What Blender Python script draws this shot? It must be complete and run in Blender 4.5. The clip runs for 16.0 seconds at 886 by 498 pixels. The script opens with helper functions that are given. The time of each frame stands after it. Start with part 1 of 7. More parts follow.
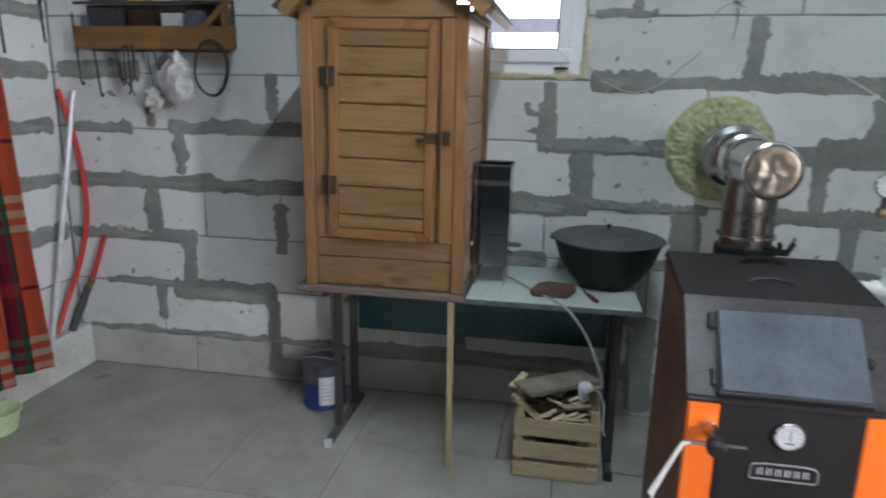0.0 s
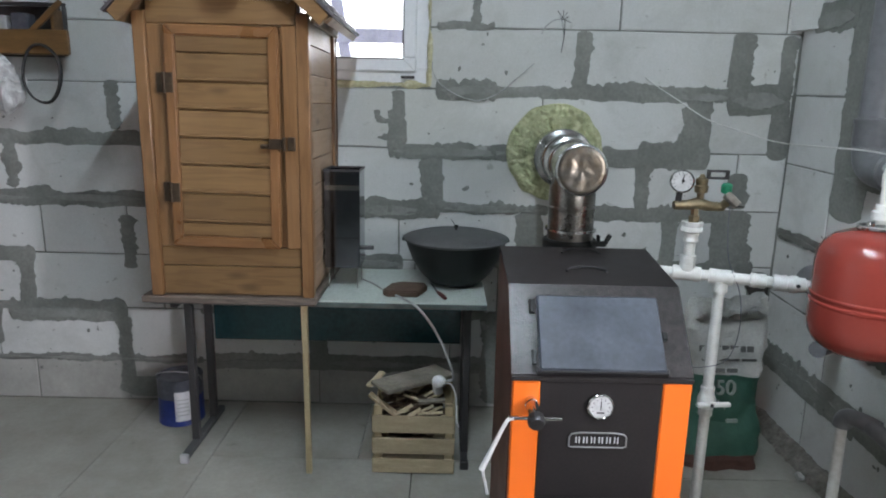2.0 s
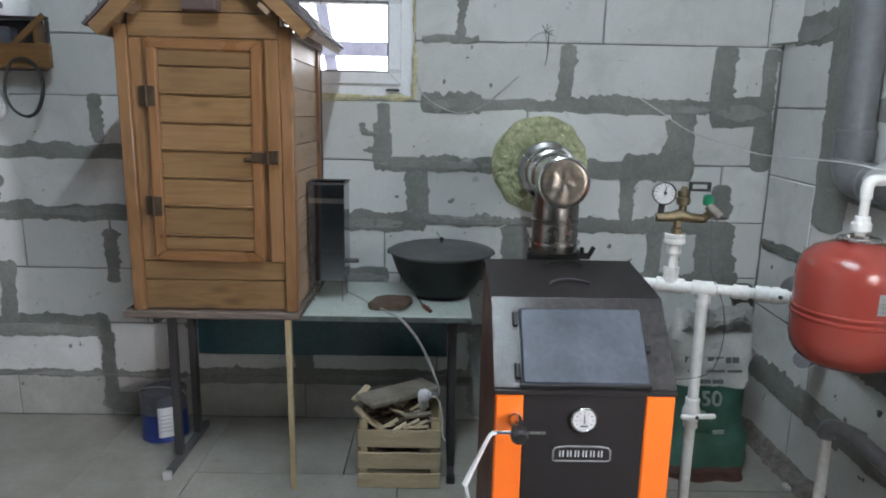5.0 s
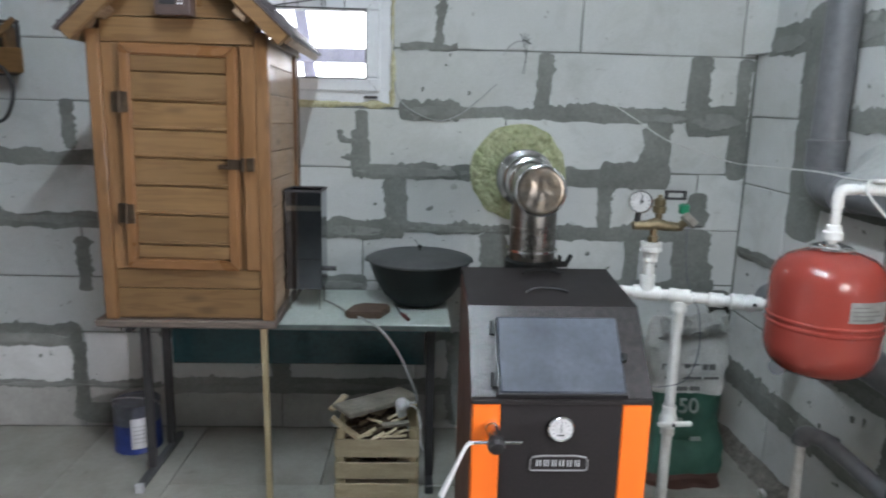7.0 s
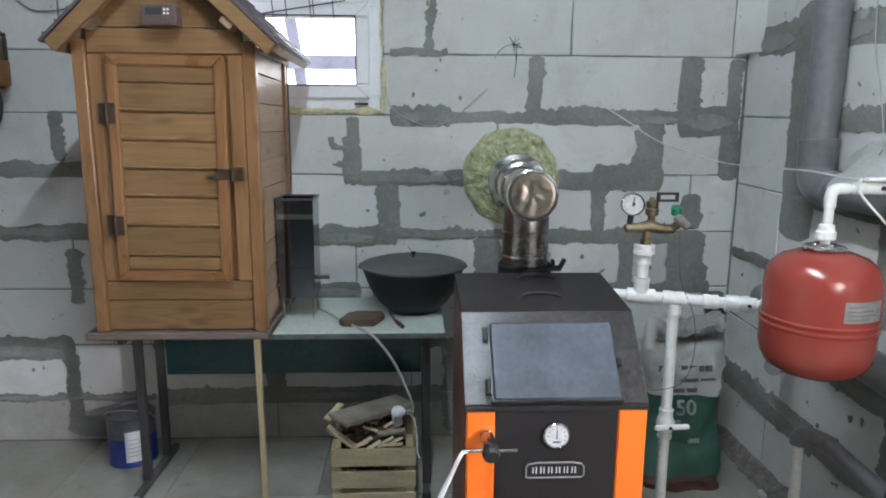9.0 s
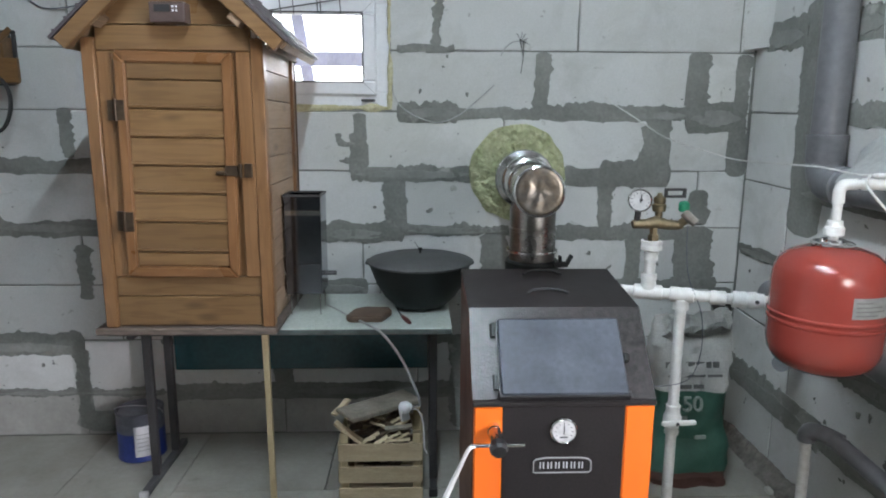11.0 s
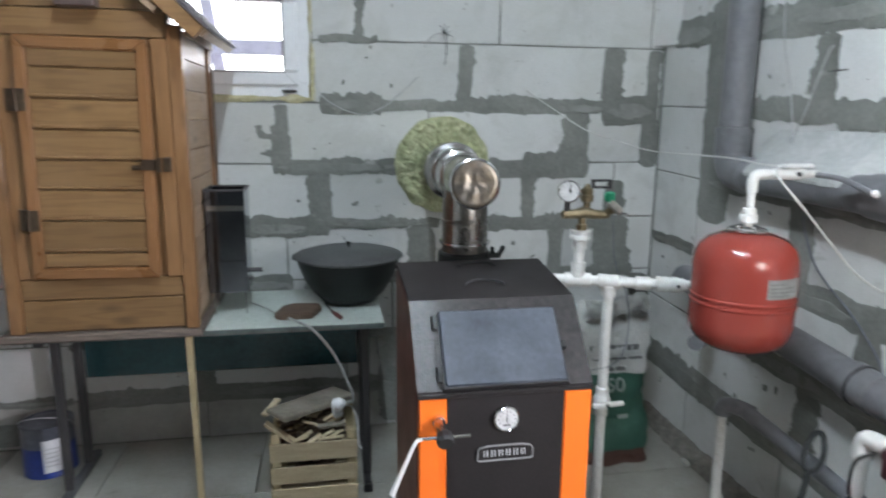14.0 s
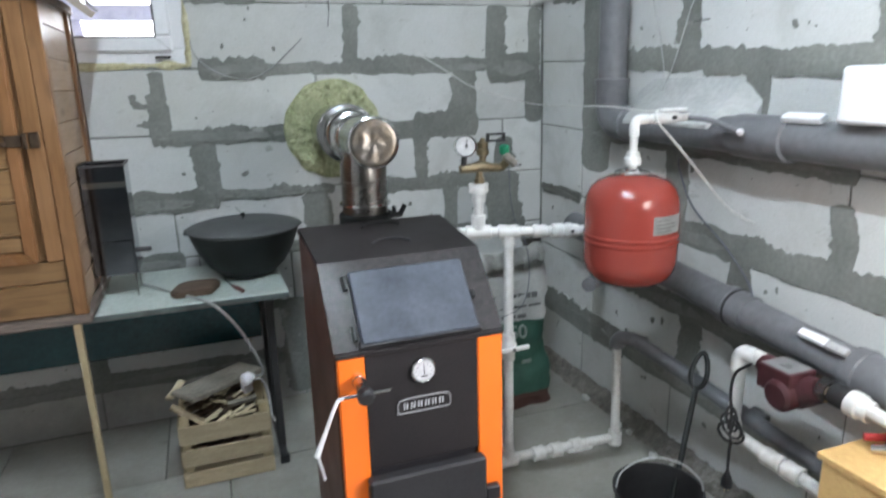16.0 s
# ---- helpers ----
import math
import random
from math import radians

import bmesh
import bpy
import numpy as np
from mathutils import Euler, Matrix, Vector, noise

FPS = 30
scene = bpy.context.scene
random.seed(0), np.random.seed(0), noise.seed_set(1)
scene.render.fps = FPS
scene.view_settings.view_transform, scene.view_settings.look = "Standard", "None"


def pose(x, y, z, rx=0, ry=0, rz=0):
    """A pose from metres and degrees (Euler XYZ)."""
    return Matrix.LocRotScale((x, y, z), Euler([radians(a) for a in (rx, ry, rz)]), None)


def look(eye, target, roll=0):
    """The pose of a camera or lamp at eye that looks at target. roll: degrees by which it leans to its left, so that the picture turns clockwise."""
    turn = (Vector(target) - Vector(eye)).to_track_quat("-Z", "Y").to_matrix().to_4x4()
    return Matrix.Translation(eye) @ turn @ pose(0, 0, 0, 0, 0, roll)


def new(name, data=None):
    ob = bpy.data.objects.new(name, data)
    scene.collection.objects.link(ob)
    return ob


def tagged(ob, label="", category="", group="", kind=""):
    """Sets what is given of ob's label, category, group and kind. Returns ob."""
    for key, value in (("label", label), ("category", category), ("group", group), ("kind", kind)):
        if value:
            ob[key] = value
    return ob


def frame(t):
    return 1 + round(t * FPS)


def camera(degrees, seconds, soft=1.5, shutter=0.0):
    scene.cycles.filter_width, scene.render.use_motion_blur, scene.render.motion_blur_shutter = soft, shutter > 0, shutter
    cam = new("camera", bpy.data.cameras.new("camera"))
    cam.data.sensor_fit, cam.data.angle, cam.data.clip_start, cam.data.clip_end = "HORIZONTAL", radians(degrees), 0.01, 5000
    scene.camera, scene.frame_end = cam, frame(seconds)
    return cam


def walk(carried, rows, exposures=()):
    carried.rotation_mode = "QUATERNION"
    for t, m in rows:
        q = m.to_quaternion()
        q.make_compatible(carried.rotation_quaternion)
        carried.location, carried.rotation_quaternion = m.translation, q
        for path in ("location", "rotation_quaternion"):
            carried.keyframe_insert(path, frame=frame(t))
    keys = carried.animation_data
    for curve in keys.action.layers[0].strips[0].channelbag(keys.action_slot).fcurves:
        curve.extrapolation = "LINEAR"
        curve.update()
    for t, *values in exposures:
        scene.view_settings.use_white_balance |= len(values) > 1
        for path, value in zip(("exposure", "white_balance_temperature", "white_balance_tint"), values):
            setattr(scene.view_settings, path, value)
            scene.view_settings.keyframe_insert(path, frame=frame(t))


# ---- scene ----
# ---- camera: seconds, x, y, z, yaw, pitch, roll ----
cam = camera(68.27, 16.0, soft=1.95, shutter=1.0)
ROWS = [
    (0.0, -0.0009, 0.0322, 1.4335, 10.645, -13.574, -1.080),
    (0.5, 0.0580, 0.0019, 1.4329, 7.933, -13.222, -0.663),
    (1.0, 0.1126, -0.0130, 1.4242, 3.490, -12.889, -1.391),
    (1.5, 0.1416, -0.0203, 1.4214, 0.730, -12.155, -1.527),
    (2.0, 0.1345, -0.0309, 1.4235, 0.376, -12.487, -1.193),
    (2.5, 0.1388, -0.0322, 1.4207, 0.726, -12.603, -0.908),
    (3.0, 0.1450, -0.0281, 1.4217, -0.387, -12.707, -0.998),
    (3.5, 0.1568, -0.0296, 1.4225, 0.100, -11.997, -0.350),
    (4.0, 0.1600, -0.0222, 1.4237, -0.576, -11.610, -1.107),
    (6.5, 0.1503, -0.0296, 1.4326, -0.279, -11.239, -1.009),
    (7.0, 0.1684, -0.0140, 1.4321, -2.097, -10.894, -1.376),
    (7.5, 0.1857, -0.0119, 1.4385, -3.839, -10.626, -1.025),
    (8.0, 0.1737, -0.0116, 1.4400, -2.108, -10.284, -0.537),
    (8.5, 0.1870, -0.0081, 1.4383, -2.243, -10.432, -0.193),
    (9.0, 0.1845, -0.0004, 1.4372, -2.530, -10.536, -0.356),
    (11.5, 0.1793, -0.0077, 1.4358, -1.957, -11.052, -0.277),
    (12.0, 0.1761, -0.0100, 1.4381, -1.800, -11.270, -0.394),
    (12.5, 0.1588, -0.0146, 1.4391, -0.651, -11.071, -0.423),
    (13.0, 0.1517, -0.0182, 1.4378, 0.128, -10.842, -0.715),
    (13.5, 0.1513, -0.0179, 1.4470, -3.730, -10.725, -0.878),
    (14.0, 0.1042, 0.0084, 1.4398, -10.019, -11.536, -0.501),
    (14.5, 0.0493, -0.0018, 1.4366, -14.690, -11.752, -0.364),
    (15.0, 0.0537, 0.0030, 1.4296, -19.114, -11.766, 0.800),
    (15.5, 0.0678, 0.0035, 1.4240, -21.160, -12.474, 1.225),
    (16.0, 0.0573, -0.0003, 1.4138, -20.354, -14.391, 1.535),
]
walk(cam, [(t, pose(x, y, z, 90 + pitch, roll, yaw)) for t, x, y, z, yaw, pitch, roll in ROWS],
     [(0.0, 0.05), (1.0, 0.08), (4.0, 0.14), (9.0, 0.27), (13.0, 0.27), (14.5, 0.37), (16.0, 0.48)])

# ---- light ----
world = bpy.data.worlds.new("sky")
scene.world = world
world.use_nodes = True
wn = world.node_tree
sky = wn.nodes.new("ShaderNodeTexSky")
sky.sky_type, sky.sun_disc, sky.sun_elevation, sky.sun_rotation = "NISHITA", False, radians(25), radians(160)
wn.nodes["Background"].inputs[1].default_value = 0.15
wn.links.new(sky.outputs[0], wn.nodes["Background"].inputs[0])


def lamp(name, kind, place, energy, color, size=0.1, turn=None):
    data = bpy.data.lights.new(name, kind)
    data.energy, data.color = energy, color
    if kind == "AREA":
        data.shape, data.size, data.size_y = "RECTANGLE", size, 0.1
    else:
        data.shadow_soft_size = size
    ob = new(name, data)
    ob.matrix_world = turn if turn else pose(*place)
    return ob


# unseen lamps added: side bulb and doorway light; the ceiling tube is built below
lamp("unseen_side_bulb", "POINT", (1.22, 0.30, 1.42), 28, (0.96, 0.93, 0.93), 0.16)
lamp("helper_door_light", "POINT", (3.10, -1.0, 1.92), 440, (0.90, 0.89, 1.0), 0.10)
# added sun lamp from behind the house, brightening the fence's near side
overcast = lamp("fence_fill_sun", "SUN", (0, 0, 0), 1.5, (1.0, 0.98, 0.95), 0.1, look((0, -8, 9), (0, 4, 0)))
overcast.data.angle = radians(20)
scene.view_settings.exposure = 0.0


# ---- materials ----
def surf(name, col, col2=None, rough=0.6, metal=0.0, scale=6.0, fine=60.0, bump=0.15, dist=0.002, rand=0.0, stretch=(1, 1, 1), spec=0.5, mix=0.5, spots=0.0, spot_col=None, spot_scale=14.0, grain=0.35):
    m = bpy.data.materials.new(name)
    m.use_nodes = True
    nt = m.node_tree
    N, L = nt.nodes, nt.links
    b = N["Principled BSDF"]
    b.inputs["Roughness"].default_value = rough
    b.inputs["Metallic"].default_value = metal
    b.inputs["Specular IOR Level"].default_value = spec
    tc = N.new("ShaderNodeTexCoord")
    mp = N.new("ShaderNodeMapping")
    mp.inputs["Scale"].default_value = stretch
    info = N.new("ShaderNodeObjectInfo")
    shift = N.new("ShaderNodeVectorMath")
    shift.operation = "MULTIPLY_ADD"
    shift.inputs[1].default_value = (37.0, 53.0, 29.0)
    L.new(info.outputs["Random"], shift.inputs[0])
    L.new(tc.outputs["Object"], shift.inputs[2])
    L.new(shift.outputs[0], mp.inputs[0])
    n1 = N.new("ShaderNodeTexNoise")
    n1.inputs["Scale"].default_value, n1.inputs["Detail"].default_value, n1.inputs["Roughness"].default_value = scale, 6, 0.62
    n2 = N.new("ShaderNodeTexNoise")
    n2.inputs["Scale"].default_value, n2.inputs["Detail"].default_value = fine, 4
    L.new(mp.outputs[0], n1.inputs["Vector"])
    L.new(mp.outputs[0], n2.inputs["Vector"])
    ramp = N.new("ShaderNodeMapRange")
    ramp.inputs[1].default_value, ramp.inputs[2].default_value = 0.3, 0.7
    L.new(n1.outputs[0], ramp.inputs[0])
    mixc = N.new("ShaderNodeMix")
    mixc.data_type = "RGBA"
    c2 = col2 if col2 else tuple(c * (1 - mix * 0.6) for c in col)
    mixc.inputs[6].default_value, mixc.inputs[7].default_value = (*col, 1), (*c2, 1)
    L.new(ramp.outputs[0], mixc.inputs[0])
    out = mixc.outputs[2]
    # fine grain
    g = N.new("ShaderNodeMix")
    g.data_type, g.blend_type = "RGBA", "OVERLAY"
    g.inputs[0].default_value = grain
    L.new(out, g.inputs[6])
    L.new(n2.outputs[0], g.inputs[7])
    out = g.outputs[2]
    if spots:
        n3 = N.new("ShaderNodeTexNoise")
        n3.inputs["Scale"].default_value, n3.inputs["Detail"].default_value = spot_scale, 8
        L.new(mp.outputs[0], n3.inputs["Vector"])
        r3 = N.new("ShaderNodeMapRange")
        r3.inputs[1].default_value, r3.inputs[2].default_value = 0.72 - spots, 0.78 - spots
        L.new(n3.outputs[0], r3.inputs[0])
        s = N.new("ShaderNodeMix")
        s.data_type = "RGBA"
        s.inputs[7].default_value = (*(spot_col or (0.2, 0.19, 0.17)), 1)
        L.new(r3.outputs[0], s.inputs[0])
        L.new(out, s.inputs[6])
        out = s.outputs[2]
    if rand:
        hsv = N.new("ShaderNodeHueSaturation")
        mr = N.new("ShaderNodeMapRange")
        mr.inputs[3].default_value, mr.inputs[4].default_value = 1 - rand, 1 + rand
        L.new(info.outputs["Random"], mr.inputs[0])
        L.new(mr.outputs[0], hsv.inputs["Value"])
        L.new(out, hsv.inputs["Color"])
        out = hsv.outputs[0]
    L.new(out, b.inputs["Base Color"])
    rr = N.new("ShaderNodeMapRange")
    rr.inputs[3].default_value, rr.inputs[4].default_value = max(0.02, rough - 0.12), min(1, rough + 0.12)
    L.new(n1.outputs[0], rr.inputs[0])
    L.new(rr.outputs[0], b.inputs["Roughness"])
    if bump:
        bp = N.new("ShaderNodeBump")
        bp.inputs["Strength"].default_value, bp.inputs["Distance"].default_value = bump, dist
        add = N.new("ShaderNodeMath")
        add.operation = "ADD"
        L.new(n1.outputs[0], add.inputs[0])
        L.new(n2.outputs[0], add.inputs[1])
        L.new(add.outputs[0], bp.inputs["Height"])
        L.new(bp.outputs[0], b.inputs["Normal"])
    return m


def glowing(name, col, strength):
    m = bpy.data.materials.new(name)
    m.use_nodes = True
    b = m.node_tree.nodes["Principled BSDF"]
    b.inputs["Base Color"].default_value = (*col, 1)
    b.inputs["Emission Color"].default_value = (*col, 1)
    b.inputs["Emission Strength"].default_value = strength
    return m


def glass(name, tint=(1, 1, 1), rough=0.02):
    m = bpy.data.materials.new(name)
    m.use_nodes = True
    b = m.node_tree.nodes["Principled BSDF"]
    b.inputs["Base Color"].default_value = (*tint, 1)
    b.inputs["Transmission Weight"].default_value = 1.0
    b.inputs["Roughness"].default_value = rough
    b.inputs["IOR"].default_value = 1.3
    return m


def block_surface():
    """Aerated concrete: pale, with pores, wiped cement film and dark specks."""
    m = surf("aerated_concrete", (0.605, 0.612, 0.60), (0.525, 0.535, 0.522), 0.9, scale=2.6, fine=150, bump=0.35, dist=0.002, rand=0.08, spec=0.2, spots=0.03, spot_col=(0.34, 0.34, 0.32), spot_scale=17, grain=0.15)
    nt = m.node_tree
    N, L = nt.nodes, nt.links
    b = N["Principled BSDF"]
    before = b.inputs["Base Color"].links[0].from_socket
    tc = N.new("ShaderNodeTexCoord")

    def film(scale, lo, hi, amount, col, prev, stretch):
        mp = N.new("ShaderNodeMapping")
        mp.inputs["Scale"].default_value = stretch
        L.new(tc.outputs["Object"], mp.inputs[0])
        n = N.new("ShaderNodeTexNoise")
        n.inputs["Scale"].default_value, n.inputs["Detail"].default_value, n.inputs["Roughness"].default_value, n.inputs["Distortion"].default_value = scale, 9, 0.68, 0.6
        L.new(mp.outputs[0], n.inputs["Vector"])
        r = N.new("ShaderNodeMapRange")
        r.inputs[1].default_value, r.inputs[2].default_value, r.inputs[4].default_value = lo, hi, amount
        L.new(n.outputs[0], r.inputs[0])
        x = N.new("ShaderNodeMix")
        x.data_type = "RGBA"
        x.inputs[7].default_value = (*col, 1)
        L.new(r.outputs[0], x.inputs[0])
        L.new(prev, x.inputs[6])
        return x.outputs[2]

    out = film(3.1, 0.50, 0.74, 0.55, (0.36, 0.37, 0.345), before, (1, 1, 1))
    out = film(8.0, 0.63, 0.68, 0.55, (0.36, 0.365, 0.34), out, (1, 1, 1.6))
    out = film(1.1, 0.52, 0.75, 0.5, (0.48, 0.485, 0.43), out, (1, 1, 1))
    L.new(out, b.inputs["Base Color"])
    return m


M_BLOCK = block_surface()
M_MORTAR = surf("grey_mortar", (0.255, 0.262, 0.243), (0.150, 0.156, 0.143), 0.92, scale=3.2, fine=75, bump=0.5, dist=0.004, grain=0.25, spec=0.2, spots=0.045, spot_col=(0.33, 0.335, 0.31), spot_scale=9)
M_FILLET = surf("pale_cement_fillet", (0.47, 0.48, 0.47), (0.36, 0.37, 0.36), 0.92, scale=5, fine=55, bump=0.25, dist=0.003, grain=0.2, spec=0.2)
M_MORTARDRY = surf("dry_trowelled_mortar", (0.285, 0.294, 0.275), (0.185, 0.192, 0.177), 0.92, scale=4.5, fine=60, bump=0.3, dist=0.003, grain=0.2, spec=0.2)
M_PLINTH = surf("cast_concrete", (0.43, 0.425, 0.395), (0.29, 0.285, 0.265), 0.9, scale=4, fine=50, bump=0.3, dist=0.003, rand=0.06, spec=0.2, grain=0.12)
M_FLOOR = surf("concrete_floor", (0.325, 0.318, 0.285), (0.225, 0.217, 0.19), 0.8, scale=3.4, fine=55, bump=0.3, dist=0.002, spec=0.3, spots=0.05, spot_col=(0.17, 0.163, 0.145), spot_scale=4, rand=0.025, grain=0.12)
M_SEAM_HOLE = surf("dirty_seam_and_hole_dark", (0.07, 0.066, 0.06), (0.04, 0.038, 0.034), 0.95, scale=9, bump=0.3, spec=0.1)
M_FOOT = surf("whitewashed_concrete", (0.60, 0.60, 0.57), (0.42, 0.42, 0.39), 0.9, scale=4, fine=70, bump=0.4, dist=0.003, spec=0.2)
# ceiling out of view; this grey is set to hold down bounced light
M_CEIL = surf("ceiling_grey", (0.25, 0.24, 0.225), rough=0.9, scale=2, spec=0.2, mix=0.2)
# the dark spots paint the shade in the foam's pits and cracks
M_FOAM = surf("yellow_foam", (0.56, 0.575, 0.37), (0.42, 0.45, 0.255), 0.85, scale=22, fine=60, bump=1.0, dist=0.02, spec=0.2, spots=0.055, spot_col=(0.13, 0.135, 0.065), spot_scale=34)
M_FOAM2 = surf("dry_foam", (0.60, 0.58, 0.40), (0.46, 0.42, 0.24), 0.85, scale=20, fine=70, bump=0.8, dist=0.008, spec=0.2)
M_PVC = surf("white_pvc", (0.84, 0.85, 0.87), rough=0.3, scale=3, bump=0.02, mix=0.1)
M_PPR = surf("white_pipe_plastic", (0.74, 0.74, 0.72), (0.62, 0.62, 0.60), 0.38, scale=9, bump=0.05)
M_PPRD = surf("dusty_white_pipe", (0.64, 0.63, 0.60), (0.50, 0.49, 0.46), 0.6, scale=9, bump=0.08)
M_SEWER = surf("grey_sewer_pipe", (0.165, 0.168, 0.178), (0.125, 0.128, 0.136), 0.40, scale=5, fine=40, bump=0.06)
M_GLASS = glass("window_glass")


def pine(name, col, dark, rough, along_axis, rand=0.10, knots=0.5):
    """Varnished pine: growth lines along one axis, broad tone patches and scattered knots."""
    m = bpy.data.materials.new(name)
    m.use_nodes = True
    nt = m.node_tree
    N, L = nt.nodes, nt.links
    b = N["Principled BSDF"]
    tc, info, shift = N.new("ShaderNodeTexCoord"), N.new("ShaderNodeObjectInfo"), N.new("ShaderNodeVectorMath")
    shift.operation = "MULTIPLY_ADD"
    shift.inputs[1].default_value = (37.0, 53.0, 29.0)
    L.new(info.outputs["Random"], shift.inputs[0])
    L.new(tc.outputs["Object"], shift.inputs[2])

    def stretched(slow, fast):
        mp = N.new("ShaderNodeMapping")
        mp.inputs["Scale"].default_value = [slow if k == along_axis else fast for k in range(3)]
        L.new(shift.outputs[0], mp.inputs[0])
        return mp.outputs[0]

    def noisy(vec, scale, detail=4.0, rough_=0.55):
        n = N.new("ShaderNodeTexNoise")
        n.inputs["Scale"].default_value, n.inputs["Detail"].default_value, n.inputs["Roughness"].default_value = scale, detail, rough_
        L.new(vec, n.inputs["Vector"])
        return n.outputs[0]

    def ranged(v, lo, hi, a=0.0, c=1.0):
        r = N.new("ShaderNodeMapRange")
        for k, x in enumerate((lo, hi, a, c)):
            r.inputs[k + 1].default_value = x
        L.new(v, r.inputs[0])
        return r.outputs[0]

    def blend(f, c0, c1, kind="MIX"):
        x = N.new("ShaderNodeMix")
        x.data_type, x.blend_type = "RGBA", kind
        for sock, v in ((x.inputs[0], f), (x.inputs[6], c0), (x.inputs[7], c1)):
            if isinstance(v, float):
                sock.default_value = v
            elif isinstance(v, tuple):
                sock.default_value = (*v, 1)
            else:
                L.new(v, sock)
        return x.outputs[2]

    figure = noisy(stretched(0.9, 9.0), 1.6, 3.0)
    wave = N.new("ShaderNodeMath")
    wave.operation = "MULTIPLY"
    wave.inputs[1].default_value = 46.0
    L.new(figure, wave.inputs[0])
    sine = N.new("ShaderNodeMath")
    sine.operation = "SINE"
    L.new(wave.outputs[0], sine.inputs[0])
    lines = ranged(sine.outputs[0], 0.1, 1.0, 0.0, 0.55)
    out = blend(lines, col, dark)
    fibre = noisy(stretched(3.0, 160.0), 1.0, 3.0)
    out = blend(ranged(fibre, 0.35, 0.75, 0.0, 0.45), out, dark)
    tone = noisy(shift.outputs[0], 4.5, 3.0)
    out = blend(ranged(tone, 0.42, 0.72, 0.0, 0.40), out, tuple(c * 1.35 for c in col))
    vor = N.new("ShaderNodeTexVoronoi")
    vor.inputs["Scale"].default_value = 1.0
    L.new(stretched(4.0, 11.0), vor.inputs["Vector"])
    knot = ranged(vor.outputs[0], 0.06, 0.21, knots, 0.0)
    out = blend(knot, out, tuple(c * 0.32 for c in dark))
    hsv, mr = N.new("ShaderNodeHueSaturation"), N.new("ShaderNodeMapRange")
    mr.inputs[3].default_value, mr.inputs[4].default_value = 1 - rand, 1 + rand
    L.new(info.outputs["Random"], mr.inputs[0])
    L.new(mr.outputs[0], hsv.inputs["Value"])
    L.new(out, hsv.inputs["Color"])
    L.new(hsv.outputs[0], b.inputs["Base Color"])
    L.new(ranged(tone, 0.3, 0.7, max(0.05, rough - 0.1), rough + 0.14), b.inputs["Roughness"])
    bp = N.new("ShaderNodeBump")
    bp.inputs["Strength"].default_value, bp.inputs["Distance"].default_value = 0.16, 0.0012
    L.new(fibre, bp.inputs["Height"])
    L.new(bp.outputs[0], b.inputs["Normal"])
    return m


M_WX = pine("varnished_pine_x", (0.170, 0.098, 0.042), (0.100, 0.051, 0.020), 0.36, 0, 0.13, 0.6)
# paler and greyer than the front pine: window sheen put into the colour
M_WY_SHEEN = pine("sheen_paled_pine_y", (0.235, 0.165, 0.105), (0.15, 0.096, 0.056), 0.45, 1, 0.12, 0.7)
M_WZ = pine("varnished_pine_z", (0.175, 0.091, 0.038), (0.108, 0.051, 0.020), 0.38, 2, 0.12, 0.7)
M_WFRAME_Z = pine("honey_frame_upright", (0.182, 0.088, 0.035), (0.116, 0.050, 0.018), 0.30, 2, 0.06, 0.2)
M_WFRAME_X = pine("honey_frame_rail", (0.182, 0.088, 0.035), (0.116, 0.050, 0.018), 0.30, 0, 0.06, 0.2)
M_RAW = surf("raw_pine", (0.46, 0.375, 0.245), (0.33, 0.262, 0.165), 0.75, scale=5, fine=60, bump=0.3, dist=0.001, rand=0.14, stretch=(1.2, 6, 8))
M_RAWZ = surf("raw_pine_upright", (0.44, 0.36, 0.22), (0.32, 0.25, 0.14), 0.75, scale=5, fine=60, bump=0.3, dist=0.001, rand=0.1, stretch=(8, 8, 1))
M_SPLIT = surf("split_firewood", (0.50, 0.41, 0.27), (0.20, 0.145, 0.085), 0.8, scale=12, fine=80, bump=0.4, dist=0.002, rand=0.22)
M_SPLITPALE = surf("fresh_split_wood", (0.66, 0.57, 0.40), (0.46, 0.37, 0.23), 0.8, scale=12, fine=80, bump=0.3, dist=0.001, rand=0.15)
# bark brown, darkened further to paint the shade between the sticks
M_STICK_SHADE = surf("shaded_bark_kindling", (0.150, 0.108, 0.070), (0.060, 0.043, 0.030), 0.85, scale=14, fine=80, bump=0.4, dist=0.002, rand=0.3)
M_BARK = surf("grey_bark_board", (0.25, 0.225, 0.185), (0.165, 0.145, 0.115), 0.85, scale=9, fine=60, bump=0.5, dist=0.003, rand=0.1)
M_PLY = surf("worn_plywood_edge", (0.15, 0.115, 0.09), (0.065, 0.05, 0.042), 0.7, scale=14, fine=60, bump=0.5, dist=0.002, stretch=(1, 4, 12))
M_DESK = surf("pale_green_laminate", (0.50, 0.56, 0.52), (0.44, 0.50, 0.46), 0.32, scale=4, fine=80, bump=0.03, spots=0.02, spot_col=(0.35, 0.38, 0.35), spot_scale=9)
M_TEAL = surf("dark_teal_panel", (0.014, 0.062, 0.072), (0.010, 0.045, 0.055), 0.2, scale=4, bump=0.04)
M_STEELDARK = surf("dark_painted_steel", (0.026, 0.026, 0.028), (0.040, 0.037, 0.036), 0.5, scale=14, bump=0.15)
M_BLACK = surf("black_paint", (0.018, 0.018, 0.02), (0.026, 0.025, 0.026), 0.48, scale=8, fine=120, bump=0.06, spec=0.3)
